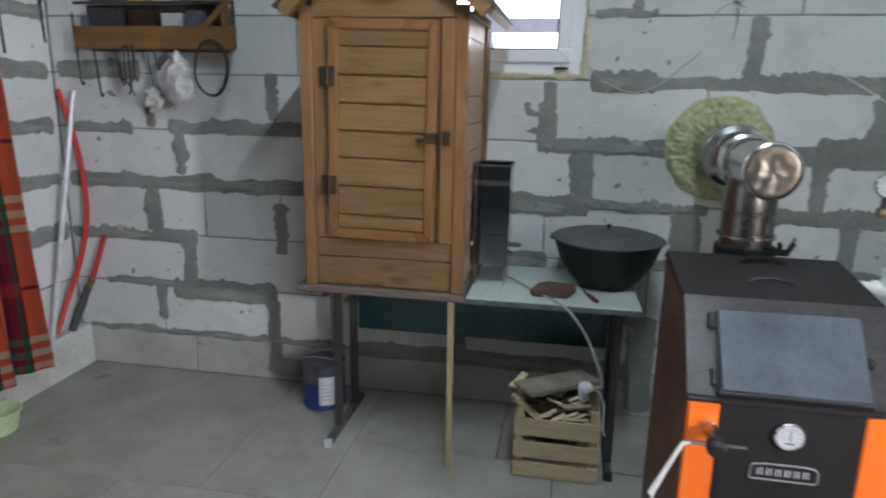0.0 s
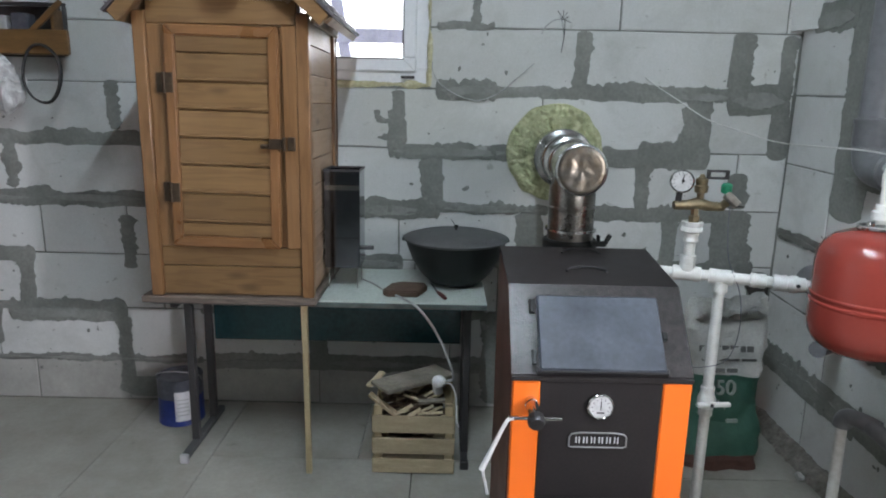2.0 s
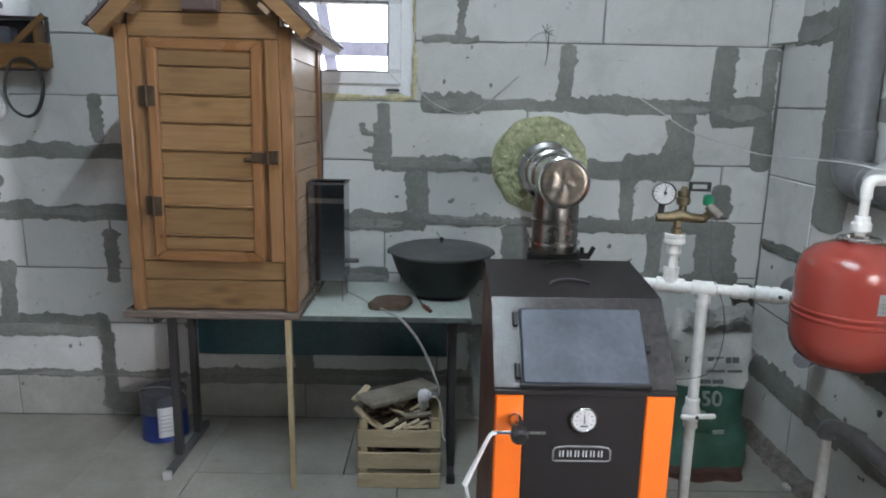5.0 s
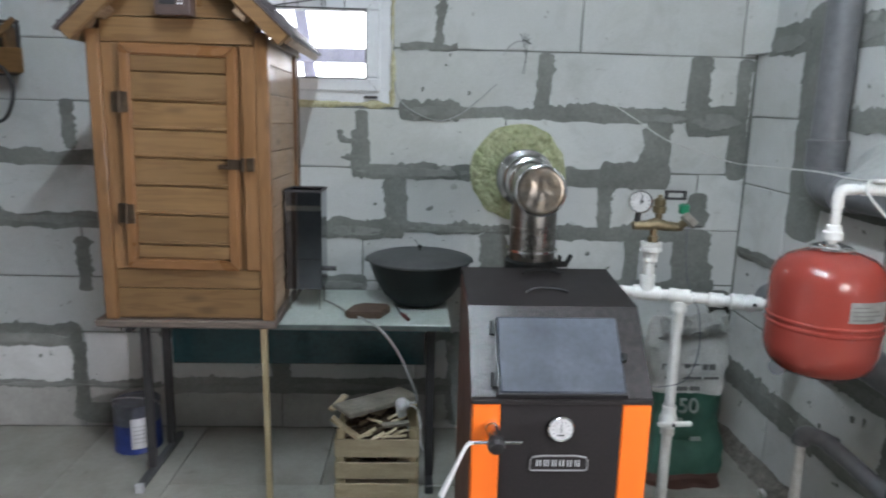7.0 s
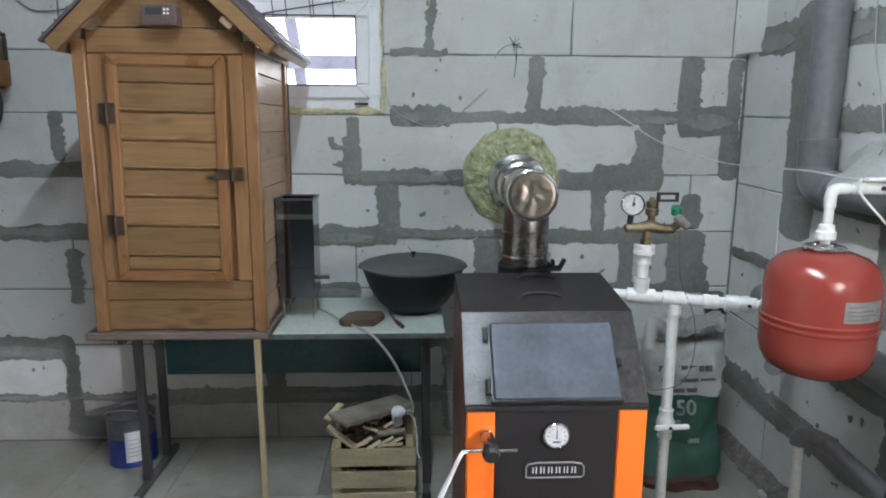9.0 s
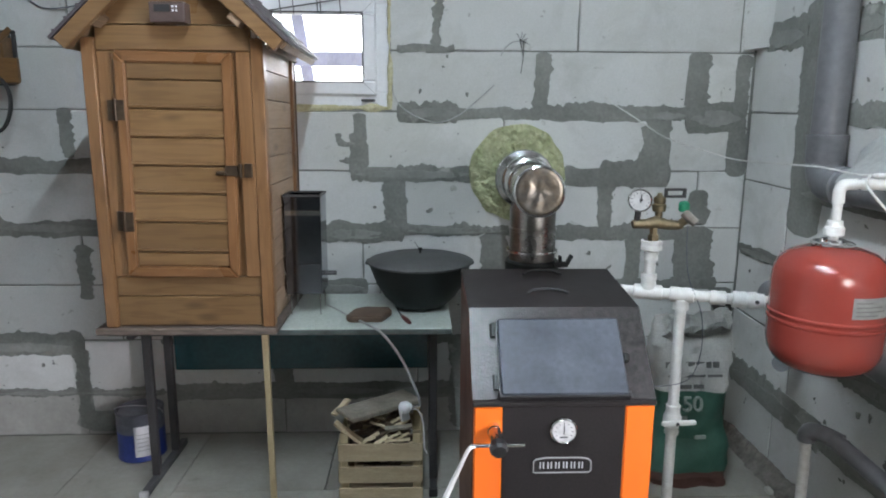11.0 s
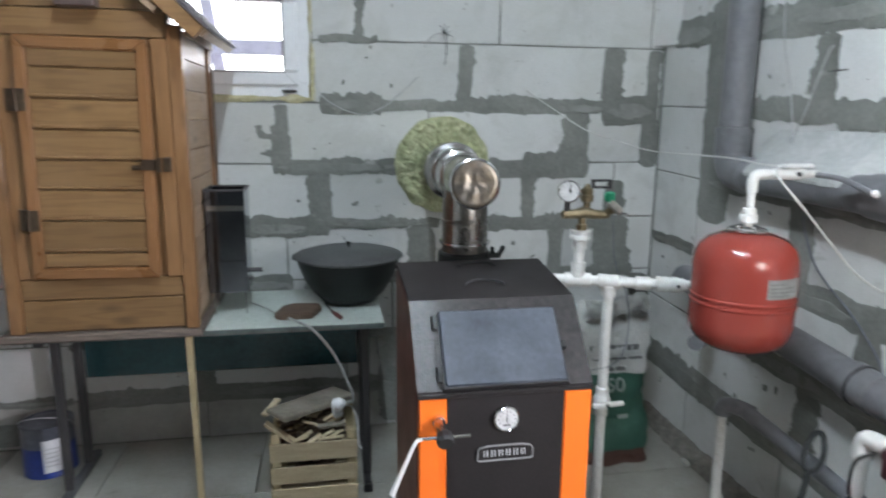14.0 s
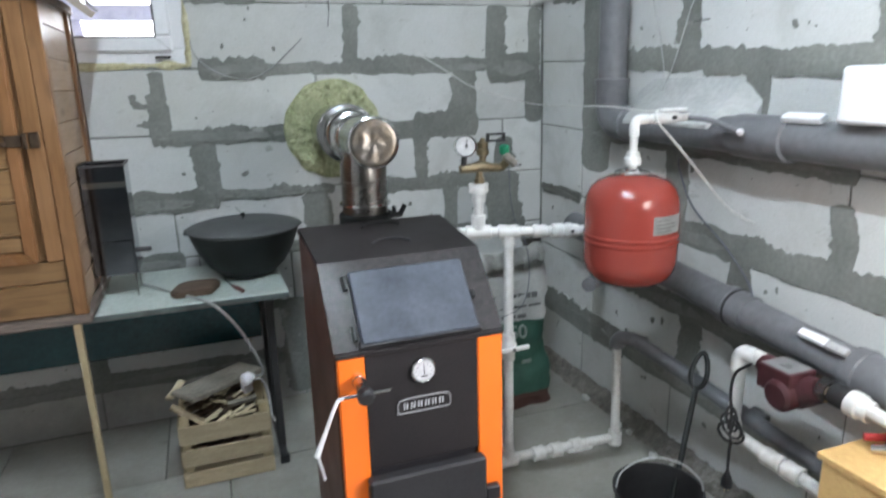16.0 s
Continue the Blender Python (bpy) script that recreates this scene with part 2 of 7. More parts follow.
M_HAMMER = surf("hammered_brown_paint", (0.022, 0.020, 0.021), (0.045, 0.041, 0.041), 0.2, metal=0.0, scale=60, fine=190, bump=0.75, dist=0.0012, spec=0.5, grain=0.25)
M_LID = surf("blue_black_lid_paint", (0.018, 0.024, 0.036), (0.066, 0.078, 0.098), 0.48, metal=0.0, scale=6, fine=70, bump=0.08, spec=0.45)
M_PANEL = surf("matt_black_panel", (0.015, 0.013, 0.0135), (0.020, 0.017, 0.017), 0.55, scale=10, fine=160, bump=0.15, dist=0.001, spec=0.25)
M_ORANGE = surf("orange_enamel", (0.90, 0.175, 0.015), (0.87, 0.165, 0.014), 0.38, scale=4, bump=0.0, grain=0.03)
M_RUST = surf("rust_brown_side", (0.11, 0.042, 0.028), (0.08, 0.03, 0.021), 0.5, scale=6, bump=0.1)
M_STAIN = surf("stainless_steel", (0.56, 0.56, 0.55), (0.42, 0.42, 0.41), 0.19, metal=1.0, scale=9, fine=120, bump=0.03)
# flue steel darkened to paint in dark reflections and shade on the upright pipe
M_SHADED_STEEL = surf("shade_darkened_steel", (0.30, 0.29, 0.275), (0.17, 0.155, 0.135), 0.30, metal=1.0, scale=9, fine=120, bump=0.03)
M_STAINHOT = surf("heat_tinted_steel", (0.25, 0.24, 0.225), (0.24, 0.175, 0.10), 0.38, metal=1.0, scale=12, fine=90, bump=0.15, dist=0.003)
# near-white base that paints the lever's glossy glare
M_GLARE_ROD = surf("glare_whitened_rod", (0.88, 0.88, 0.88), rough=0.3, metal=0.25, scale=10, bump=0.02, mix=0.1)
M_CHROME = surf("bright_metal", (0.72, 0.72, 0.72), rough=0.16, metal=1.0, scale=9, bump=0.02, mix=0.1)
M_BRASS = surf("brass", (0.30, 0.25, 0.16), (0.19, 0.155, 0.10), 0.48, metal=1.0, scale=20, bump=0.1)
M_IRON = surf("cast_iron", (0.007, 0.009, 0.009), (0.010, 0.013, 0.013), 0.55, scale=18, fine=160, bump=0.25, dist=0.001, spec=0.35)
M_IRONLID = surf("dusty_cast_iron", (0.078, 0.081, 0.082), (0.052, 0.055, 0.056), 0.62, scale=6, fine=160, bump=0.25, dist=0.001)
M_RED = surf("red_tank_paint", (0.28, 0.047, 0.036), (0.265, 0.044, 0.033), 0.22, scale=2, bump=0.0, mix=0.1, grain=0.02)
M_DIAL = surf("dial_face", (0.55, 0.55, 0.55), rough=0.5, scale=4, bump=0, mix=0.1)
M_INK = surf("black_ink", (0.02, 0.02, 0.022), rough=0.6, scale=9, bump=0)
M_LABEL = surf("paper_label", (0.40, 0.40, 0.40), (0.33, 0.33, 0.33), 0.6, scale=10, bump=0.03)
M_LABELW = surf("white_paper_label", (0.74, 0.74, 0.76), rough=0.6, scale=10, bump=0.03, mix=0.15)
M_BLUE = surf("blue_tin_print", (0.018, 0.04, 0.22), (0.012, 0.03, 0.16), 0.35, scale=6, bump=0.05)
M_TIN = surf("tin_grey", (0.16, 0.17, 0.20), (0.10, 0.105, 0.13), 0.4, metal=0.4, scale=10, bump=0.1)
M_SACKW = surf("woven_sack_white", (0.54, 0.54, 0.51), (0.38, 0.38, 0.36), 0.7, scale=9, fine=220, bump=0.5, dist=0.004)
M_SACKG = surf("woven_sack_green", (0.022, 0.085, 0.060), (0.045, 0.13, 0.095), 0.6, scale=9, fine=220, bump=0.5, dist=0.004, spots=0.06, spot_col=(0.16, 0.24, 0.20), spot_scale=11)
M_SACKB = surf("woven_sack_brown", (0.095, 0.04, 0.03), (0.06, 0.03, 0.022), 0.75, scale=9, fine=200, bump=0.4, dist=0.003)
M_PRINT = surf("sack_print", (0.30, 0.36, 0.33), rough=0.7, scale=30, bump=0.1, mix=0.5)
M_PRINTD = surf("sack_print_dark", (0.16, 0.16, 0.155), rough=0.7, scale=30, bump=0.1, mix=0.5)
M_GREEN = surf("green_cap", (0.01, 0.26, 0.13), rough=0.4, scale=5, bump=0)
M_TINPLATE = surf("grey_plate", (0.25, 0.25, 0.25), (0.17, 0.17, 0.172), 0.5, scale=30, bump=0.02)
M_PUMP = surf("dark_red_pump_paint", (0.072, 0.022, 0.026), (0.050, 0.017, 0.020), 0.42, scale=9, bump=0.1)
M_RUBBER = surf("black_rubber", (0.016, 0.016, 0.017), rough=0.55, scale=20, bump=0.1)
M_WIREW = surf("white_cable", (0.66, 0.66, 0.63), rough=0.5, scale=20, bump=0.03)
M_WIREG = surf("grey_cable", (0.42, 0.43, 0.42), rough=0.5, scale=20, bump=0.03)
M_BIRCH = surf("light_board", (0.70, 0.47, 0.20), (0.60, 0.38, 0.15), 0.5, scale=6, fine=60, bump=0.05, stretch=(4, 1, 4))
M_HOSERED = surf("red_hose", (0.50, 0.035, 0.035), (0.42, 0.03, 0.03), 0.4, scale=12, bump=0.03)
M_GREYTOOL = surf("galvanised_tube", (0.72, 0.73, 0.75), rough=0.35, metal=0.35, scale=10, bump=0.03)
M_YELLOW = surf("yellow_plastic", (0.55, 0.42, 0.04), rough=0.45, scale=8, bump=0.02, mix=0.2)
M_SHELFWOOD = surf("brown_shelf_board", (0.19, 0.100, 0.034), (0.12, 0.062, 0.020), 0.5, scale=6, fine=60, bump=0.1, stretch=(1, 6, 6))
M_BAG = surf("clear_plastic_bag", (0.52, 0.52, 0.51), (0.34, 0.34, 0.335), 0.3, scale=14, fine=60, bump=0.6, dist=0.006)
M_BOARDBROWN = surf("brown_wooden_block", (0.115, 0.075, 0.05), (0.08, 0.05, 0.035), 0.65, scale=12, fine=90, bump=0.3, dist=0.002)
M_DIRT = surf("rough_rubble_mortar", (0.27, 0.255, 0.23), (0.13, 0.12, 0.105), 0.95, scale=22, fine=70, bump=0.9, dist=0.012, spec=0.1)
M_SHINGLE = surf("dark_roof_sheet", (0.075, 0.062, 0.066), (0.05, 0.042, 0.046), 0.55, scale=8, bump=0.1)
M_DARKBROWN = surf("antique_bronze_fitting", (0.06, 0.042, 0.03), (0.10, 0.07, 0.045), 0.4, metal=0.7, scale=40, bump=0.15)
M_FENCE = surf("grey_outdoor_timber", (0.72, 0.70, 0.90), rough=0.8, scale=5, bump=0.1)
M_OUT = glowing("overcast_distance", (0.90, 0.93, 1.0), 7.5)
M_TUBE = glowing("lit_fluorescent_tube", (0.765, 0.885, 1.0), 455)
# polished steel, with the dark room it mirrors put into its colour
M_DARK_MIRROR = surf("dark_reflection_steel", (0.25, 0.27, 0.31), (0.15, 0.165, 0.19), 0.07, metal=1.0, scale=5, fine=60, bump=0.0, grain=0.05)
# walls out of view; their grey is set to limit bounce and reflections
M_UNSEEN = surf("unseen_wall_grey", (0.24, 0.24, 0.23), (0.18, 0.18, 0.17), 0.9, scale=2, bump=0.2)


# ---- mesh helpers ----
def thing(name, place, label, category, group="", kind=""):
    ob = new(name)
    ob.location = place
    ob.empty_display_size = 0.05
    return tagged(ob, label, category, group, kind)


def finish(name, bm, mat, parent=None, label="", smooth=False):
    me = bpy.data.meshes.new(name)
    bmesh.ops.recalc_face_normals(bm, faces=bm.faces[:])
    bm.to_mesh(me)
    bm.free()
    me.materials.append(mat)
    if smooth:
        me.polygons.foreach_set("use_smooth", [True] * len(me.polygons))
        try:
            me.set_sharp_from_angle(angle=radians(38))
        except AttributeError:
            pass
    ob = new(name, me)
    if parent is not None:
        ob.parent = parent
        if parent.data is None:
            ob.matrix_parent_inverse = Matrix.Translation(parent.location).inverted()
    if label:
        tagged(ob, label)
    return ob


def part(name, bm, mat, parent, label="", smooth=False):
    return finish(name, bm, mat, parent, label, smooth)


def solo(name, bm, mat, label, category, group="", smooth=False, kind=""):
    return tagged(finish(name, bm, mat, None, "", smooth), label, category, group, kind)


def box(lo, hi, bevel=0.0, m=None, bm=None, seg=1):
    own = bm or bmesh.new()
    c = [(a + b) / 2 for a, b in zip(lo, hi)]
    s = [abs(b - a) for a, b in zip(lo, hi)]
    mm = Matrix.LocRotScale(c, None, s)
    made = bmesh.ops.create_cube(own, size=1.0, matrix=mm)
    vs = made["verts"]
    if bevel:
        es = list({e for v in vs for e in v.link_edges})
        r = bmesh.ops.bevel(own, geom=es, offset=bevel, segments=seg, affect="EDGES", profile=0.6)
        vs = list({v for f in r["faces"] for v in f.verts} | {v for v in vs if v.is_valid})
    if m is not None:
        bmesh.ops.transform(own, matrix=m, verts=[v for v in vs if v.is_valid])
    return own


def curve_points(pts, k=6):
    p = [Vector(q) for q in pts]
    p = [p[0] * 2 - p[1]] + p + [p[-1] * 2 - p[-2]]
    out = []
    for i in range(1, len(p) - 2):
        a, b, c, d = p[i - 1:i + 3]
        for j in range(k):
            t = j / k
            out.append(0.5 * (2 * b + (c - a) * t + (2 * a - 5 * b + 4 * c - d) * t * t + (3 * b - a - 3 * c + d) * t ** 3))
    out.append(p[-2])
    return out


def sweep(pts, r, n=10, bm=None, cap=True, flat=1.0):
    own = bm or bmesh.new()
    pts = [Vector(q) for q in pts]
    up = None
    rings = []
    for i, p in enumerate(pts):
        d = (pts[min(i + 1, len(pts) - 1)] - pts[max(i - 1, 0)]).normalized()
        if up is None:
            up = d.orthogonal().normalized()
        up = (up - d * up.dot(d)).normalized()
        side = d.cross(up)
        rr = r[i] if isinstance(r, (list, tuple)) else r
        rings.append([own.verts.new(p + (up * math.cos(2 * math.pi * j / n) + side * (flat * math.sin(2 * math.pi * j / n))) * rr) for j in range(n)])
    for a, b in zip(rings, rings[1:]):
        for j in range(n):
            own.faces.new((a[j], a[(j + 1) % n], b[(j + 1) % n], b[j]))
    if cap:
        own.faces.new(rings[0][::-1])
        own.faces.new(rings[-1])
    return own


def loop_sweep(pts, r, n=8):
    own = bmesh.new()
    pts = [Vector(q) for q in pts]
    k = len(pts)
    nrm = (pts[k // 3] - pts[0]).cross(pts[2 * k // 3] - pts[0]).normalized()
    rings = []
    for i, p in enumerate(pts):
        d = (pts[(i + 1) % k] - pts[i - 1]).normalized()
        side = d.cross(nrm)
        rings.append([own.verts.new(p + (nrm * math.cos(2 * math.pi * j / n) + side * math.sin(2 * math.pi * j / n)) * r) for j in range(n)])
    for i in range(k):
        a, b = rings[i], rings[(i + 1) % k]
        for j in range(n):
            own.faces.new((a[j], a[(j + 1) % n], b[(j + 1) % n], b[j]))
    return own


def rod(a, b, r, n=12, r2=None, bm=None):
    return sweep([a, b], [r, r if r2 is None else r2], n, bm)


def lathe(prof, n=32, m=None, bm=None):
    own = bm or bmesh.new()
    rings = []
    made = []
    for r, z in prof:
        if r < 1e-5:
            v = own.verts.new((0, 0, z))
            rings.append([v])
            made.append(v)
        else:
            ring = [own.verts.new((r * math.cos(2 * math.pi * j / n), r * math.sin(2 * math.pi * j / n), z)) for j in range(n)]
            rings.append(ring)
            made += ring
    for a, b in zip(rings, rings[1:]):
        for j in range(n):
            k = (j + 1) % n
            if len(a) == 1 and len(b) == 1:
                continue
            if len(a) == 1:
                own.faces.new((a[0], b[j], b[k]))
            elif len(b) == 1:
                own.faces.new((a[j], a[k], b[0]))
            else:
                own.faces.new((a[j], a[k], b[k], b[j]))
    if m is not None:
        bmesh.ops.transform(own, matrix=m, verts=made)
    return own


def along(a, b):
    """Turns +z to the way from a to b, at a."""
    a, b = Vector(a), Vector(b)
    return Matrix.Translation(a) @ (b - a).to_track_quat("Z", "Y").to_matrix().to_4x4()


def prism(outline, lo, hi, axis="x", bm=None):
    """An outline in the other two axes, drawn out along one axis."""
    own = bm or bmesh.new()

    def at(u, v, w):
        return {"x": (w, u, v), "y": (u, w, v), "z": (u, v, w)}[axis]

    a = [own.verts.new(at(u, v, lo)) for u, v in outline]
    b = [own.verts.new(at(u, v, hi)) for u, v in outline]
    own.faces.new(a)
    own.faces.new(b[::-1])
    for i in range(len(a)):
        j = (i + 1) % len(a)
        own.faces.new((a[i], b[i], b[j], a[j]))
    return own


def bar_text(words, size, m, mat, parent, name="lettering", extrude=0.0008):
    cu = bpy.data.curves.new(name, "FONT")
    cu.body, cu.size, cu.extrude, cu.align_x, cu.align_y = words, size, extrude, "CENTER", "CENTER"
    tmp = new("tmp_text", cu)
    me = bpy.data.meshes.new_from_object(tmp.evaluated_get(bpy.context.evaluated_depsgraph_get()))
    bpy.data.objects.remove(tmp)
    me.transform(m)
    me.materials.clear()
    me.materials.append(mat)
    ob = new(name, me)
    ob.parent = parent
    if parent.data is None:
        ob.matrix_parent_inverse = Matrix.Translation(parent.location).inverted()
    return ob


# ---- the room ----
WY, RX, LX, SY, TOP = 2.89, 1.64, -2.45, -3.9, 3.08
WIN = (-0.62, 0.055, 1.508, 1.995)
BACK, RIGHT, LEFT = "back", "right", "left"


def on_wall(wall, u, v, d):
    """A point on a wall's face: along it, up, and out into the room."""
    return {BACK: (u, WY - d, v), RIGHT: (RX - d, u, v), LEFT: (LX + d, u, v)}[wall]


def wall_box(wall, u0, u1, v0, v1, d0, d1, bm=None, bevel=0.0):
    a, b = on_wall(wall, u0, v0, d0), on_wall(wall, u1, v1, d1)
    return box([min(p, q) for p, q in zip(a, b)], [max(p, q) for p, q in zip(a, b)], bevel, bm=bm)


# cores of the walls, set back behind the block faces
bm = bmesh.new()
wall_box(BACK, LX - 0.3, WIN[0], 0, TOP, -0.30, -0.004, bm)
wall_box(BACK, WIN[1], RX + 0.3, 0, TOP, -0.30, -0.004, bm)
wall_box(BACK, WIN[0], WIN[1], 0, WIN[2], -0.30, -0.004, bm)
wall_box(BACK, WIN[0], WIN[1], WIN[3], TOP, -0.30, -0.004, bm)
wall_north = solo("wall_north", bm, M_MORTAR, "bare wall of pale aerated concrete blocks with smeared grey mortar", "wall", kind="structure")
# opening added out of view; its edges bound the helper light's beam
BEAM_GAP = (-0.95, 0.62, 2.05)
bm = bmesh.new()
wall_box(RIGHT, SY - 0.3, BEAM_GAP[0], 0, TOP, -0.30, -0.004, bm)
wall_box(RIGHT, BEAM_GAP[1], WY - 0.002, 0, TOP, -0.30, -0.004, bm)
wall_box(RIGHT, BEAM_GAP[0], BEAM_GAP[1], BEAM_GAP[2], TOP, -0.30, -0.004, bm)
wall_east = solo("wall_east", bm, M_MORTAR, "side wall of large pale blocks with thick grey mortar joints", "wall", kind="structure")
wall_west = solo("wall_west", wall_box(LEFT, SY - 0.3, WY - 0.002, 0, TOP, -0.30, -0.004), M_MORTAR, "block side wall with grey mortar above a concrete footing", "wall", kind="structure")
wall_south = solo("wall_south", box((LX - 0.3, SY - 0.3, 0), (RX + 0.3, SY, TOP)), M_UNSEEN, "plain grey unseen wall closing the room", "wall", kind="structure")
floor = solo("floor", box((LX - 0.3, SY - 0.3, -0.2), (RX + 0.3, WY + 0.3, -0.02)), M_SEAM_HOLE, "grey dusty concrete floor of large slabs with thin joints", "floor", kind="structure")
ceiling = solo("ceiling", box((LX - 0.3, SY - 0.3, TOP), (RX + 0.3, WY + 0.3, TOP + 0.2)), M_CEIL, "plain grey unseen ceiling", "ceiling", kind="structure")


def block(wall, u0, u1, v0, v1, mat, parent, name="block", tilt=0.0, out=None):
    """One wall block with chipped, chamfered front edges."""
    own = bmesh.new()
    d = random.uniform(-0.002, 0.002) if out is None else out
    c = 0.004
    nu = max(2, int((u1 - u0) / 0.09))
    nv = 3

    def spot(a, b, dd):
        return own.verts.new(on_wall(wall, a, b + tilt * (a - WY), dd))

    us = [u0 + (u1 - u0) * i / nu for i in range(nu + 1)]
    vs = [v0 + (v1 - v0) * i / nv for i in range(nv + 1)]

    def rag(a):
        return a + random.uniform(-0.0025, 0.0025)

    ring_f, ring_b, ring_d = [], [], []
    edge = [(a, v0, 0, 1) for a in us[:-1]] + [(u1, b, -1, 0) for b in vs[:-1]] + [(a, v1, 0, -1) for a in us[:0:-1]] + [(u0, b, 1, 0) for b in vs[:0:-1]]
    for a, b, du, dv in edge:
        ca = a + (c if a == u0 else -c if a == u1 else 0)
        cb = b + (c if b == v0 else -c if b == v1 else 0)
        ring_f.append(spot(rag(ca), rag(cb), d))
        ring_b.append(spot(a, b, d - 0.006))
        ring_d.append(spot(a, b, d - 0.06))
    own.faces.new(ring_f)
    k = len(ring_f)
    for i in range(k):
        j = (i + 1) % k
        own.faces.new((ring_f[i], ring_f[j], ring_b[j], ring_b[i]))
        own.faces.new((ring_b[i], ring_b[j], ring_d[j], ring_d[i]))
    return part(name, own, mat, parent)


def course(wall, v0, v1, cuts, parent, mat=M_BLOCK, gap=0.0032, tilt=0.0):
    for a, b in zip(cuts, cuts[1:]):
        if wall == RIGHT and v0 < BEAM_GAP[2] - 0.05 and b > BEAM_GAP[0] and a < BEAM_GAP[1]:
            if a < BEAM_GAP[0] - 0.05:
                block(wall, a + gap / 2, BEAM_GAP[0], v0 + gap / 2, v1 - gap / 2, mat, parent, tilt=tilt)
            if b > BEAM_GAP[1] + 0.05:
                block(wall, BEAM_GAP[1], b - gap / 2, v0 + gap / 2, v1 - gap / 2, mat, parent, tilt=tilt)
            continue
        if wall == BACK and v1 > WIN[2] + 0.02 and v0 < WIN[3] and a >= WIN[0] - 0.01 and b <= WIN[1] + 0.01:
            continue
        block(wall, a + gap / 2, b - gap / 2, v0 + gap / 2, v1 - gap / 2, mat, parent, tilt=tilt)


V = (0.0, 0.209, 0.462, 0.721, 0.977, 1.233, 1.488, 1.744, 2.0, 2.255, 2.51, 2.77, 3.08)
course(BACK, V[0], V[1], (-2.45, -1.80, -1.365, -0.45, 0.40, 1.0, 1.64), wall_north, M_PLINTH)
course(BACK, V[1], V[2], (-2.45, -1.965, -1.365, -1.07, -0.45, 0.17, 0.385, 1.0, 1.64), wall_north)
course(BACK, V[2], V[3], (-2.45, -1.795, -1.17, -0.6, 0.0, 0.385, 1.0, 1.64), wall_north)
course(BACK, V[3], V[4], (-2.45, -1.97, -1.70, -1.31, -0.69, -0.075, 0.515, 1.15, 1.435, 1.64), wall_north)
course(BACK, V[4], V[5], (-2.45, -1.805, -1.18, -0.56, 0.075, 0.70, 1.43, 1.64), wall_north)
course(BACK, V[5], V[6], (-2.45, -1.95, -1.33, -0.70, -0.087, 0.55, 1.237, 1.637), wall_north)
course(BACK, V[6], V[7], (-2.45, -1.83, -1.20, -0.62, 0.055, 0.71, 1.396, 1.637), wall_north)
course(BACK, V[7], V[8], (-2.45, -1.90, -1.28, -0.62, 0.055, 0.258, 0.862, 1.572, 1.64), wall_north)
course(BACK, V[8], V[9], (-2.45, -1.83, -1.20, -0.58, 0.05, 0.71, 1.33, 1.64), wall_north)
course(BACK, V[9], V[10], (-2.45, -1.90, -1.28, -0.66, 0.0, 0.62, 1.24, 1.64), wall_north)
course(BACK, V[10], V[11], (-2.45, -1.83, -1.20, -0.58, 0.05, 0.71, 1.33, 1.64), wall_north)
course(BACK, V[11], V[12], (-2.45, -1.90, -1.28, -0.66, 0.0, 0.62, 1.24, 1.64), wall_north)

TILT = 0.03
R = (0.03, 0.32, 0.61, 0.905, 1.20, 1.493, 1.79, 2.085, 2.38, 2.675, 3.08)
course(RIGHT, R[0], R[1], (-3.9, -2.6, -1.3, 0.0, 0.62, 1.24, 1.86, 2.48, 2.885), wall_east, tilt=TILT)
course(RIGHT, R[1], R[2], (-3.9, -2.6, -1.6, -0.3, 0.52, 1.15, 1.775, 2.40, 2.885), wall_east, tilt=TILT)
course(RIGHT, R[2], R[3], (-3.9, -2.6, -1.3, 0.30, 0.93, 1.56, 2.19, 2.885), wall_east, tilt=TILT)
course(RIGHT, R[3], R[4], (-3.9, -2.6, -1.3, 0.0, 0.60, 1.22, 1.89, 2.52, 2.885), wall_east, tilt=TILT)
course(RIGHT, R[4], R[5], (-3.9, -2.6, -1.3, 0.30, 0.93, 1.558, 2.43, 2.885), wall_east, tilt=TILT)
course(RIGHT, R[5], R[6], (-3.9, -2.6, -1.3, 0.0, 0.60, 1.165, 1.872, 2.43, 2.885), wall_east, tilt=TILT)
course(RIGHT, R[6], R[7], (-3.9, -2.6, -1.3, 0.30, 0.93, 1.55, 2.30, 2.885), wall_east, tilt=TILT)
course(RIGHT, R[7], R[8], (-3.9, -2.6, -1.3, 0.0, 0.60, 1.25, 1.872, 2.885), wall_east, tilt=TILT)
course(RIGHT, R[8], R[9], (-3.9, -2.6, -1.3, 0.30, 0.93, 1.55, 2.2, 2.885), wall_east, tilt=TILT)
course(RIGHT, R[9], R[10], (-3.9, -2.6, -1.3, 0.0, 0.60, 1.25, 1.872, 2.885), wall_east, tilt=TILT)

for i in range(1, 12):
    shift = 0.3 if i % 2 else 0.0
    course(LEFT, V[i], V[i + 1], (-3.9, -2.2, -0.9 + shift, 0.35 + shift, 0.97 + shift, 1.6 + shift, 2.25 + shift, 2.885), wall_west)


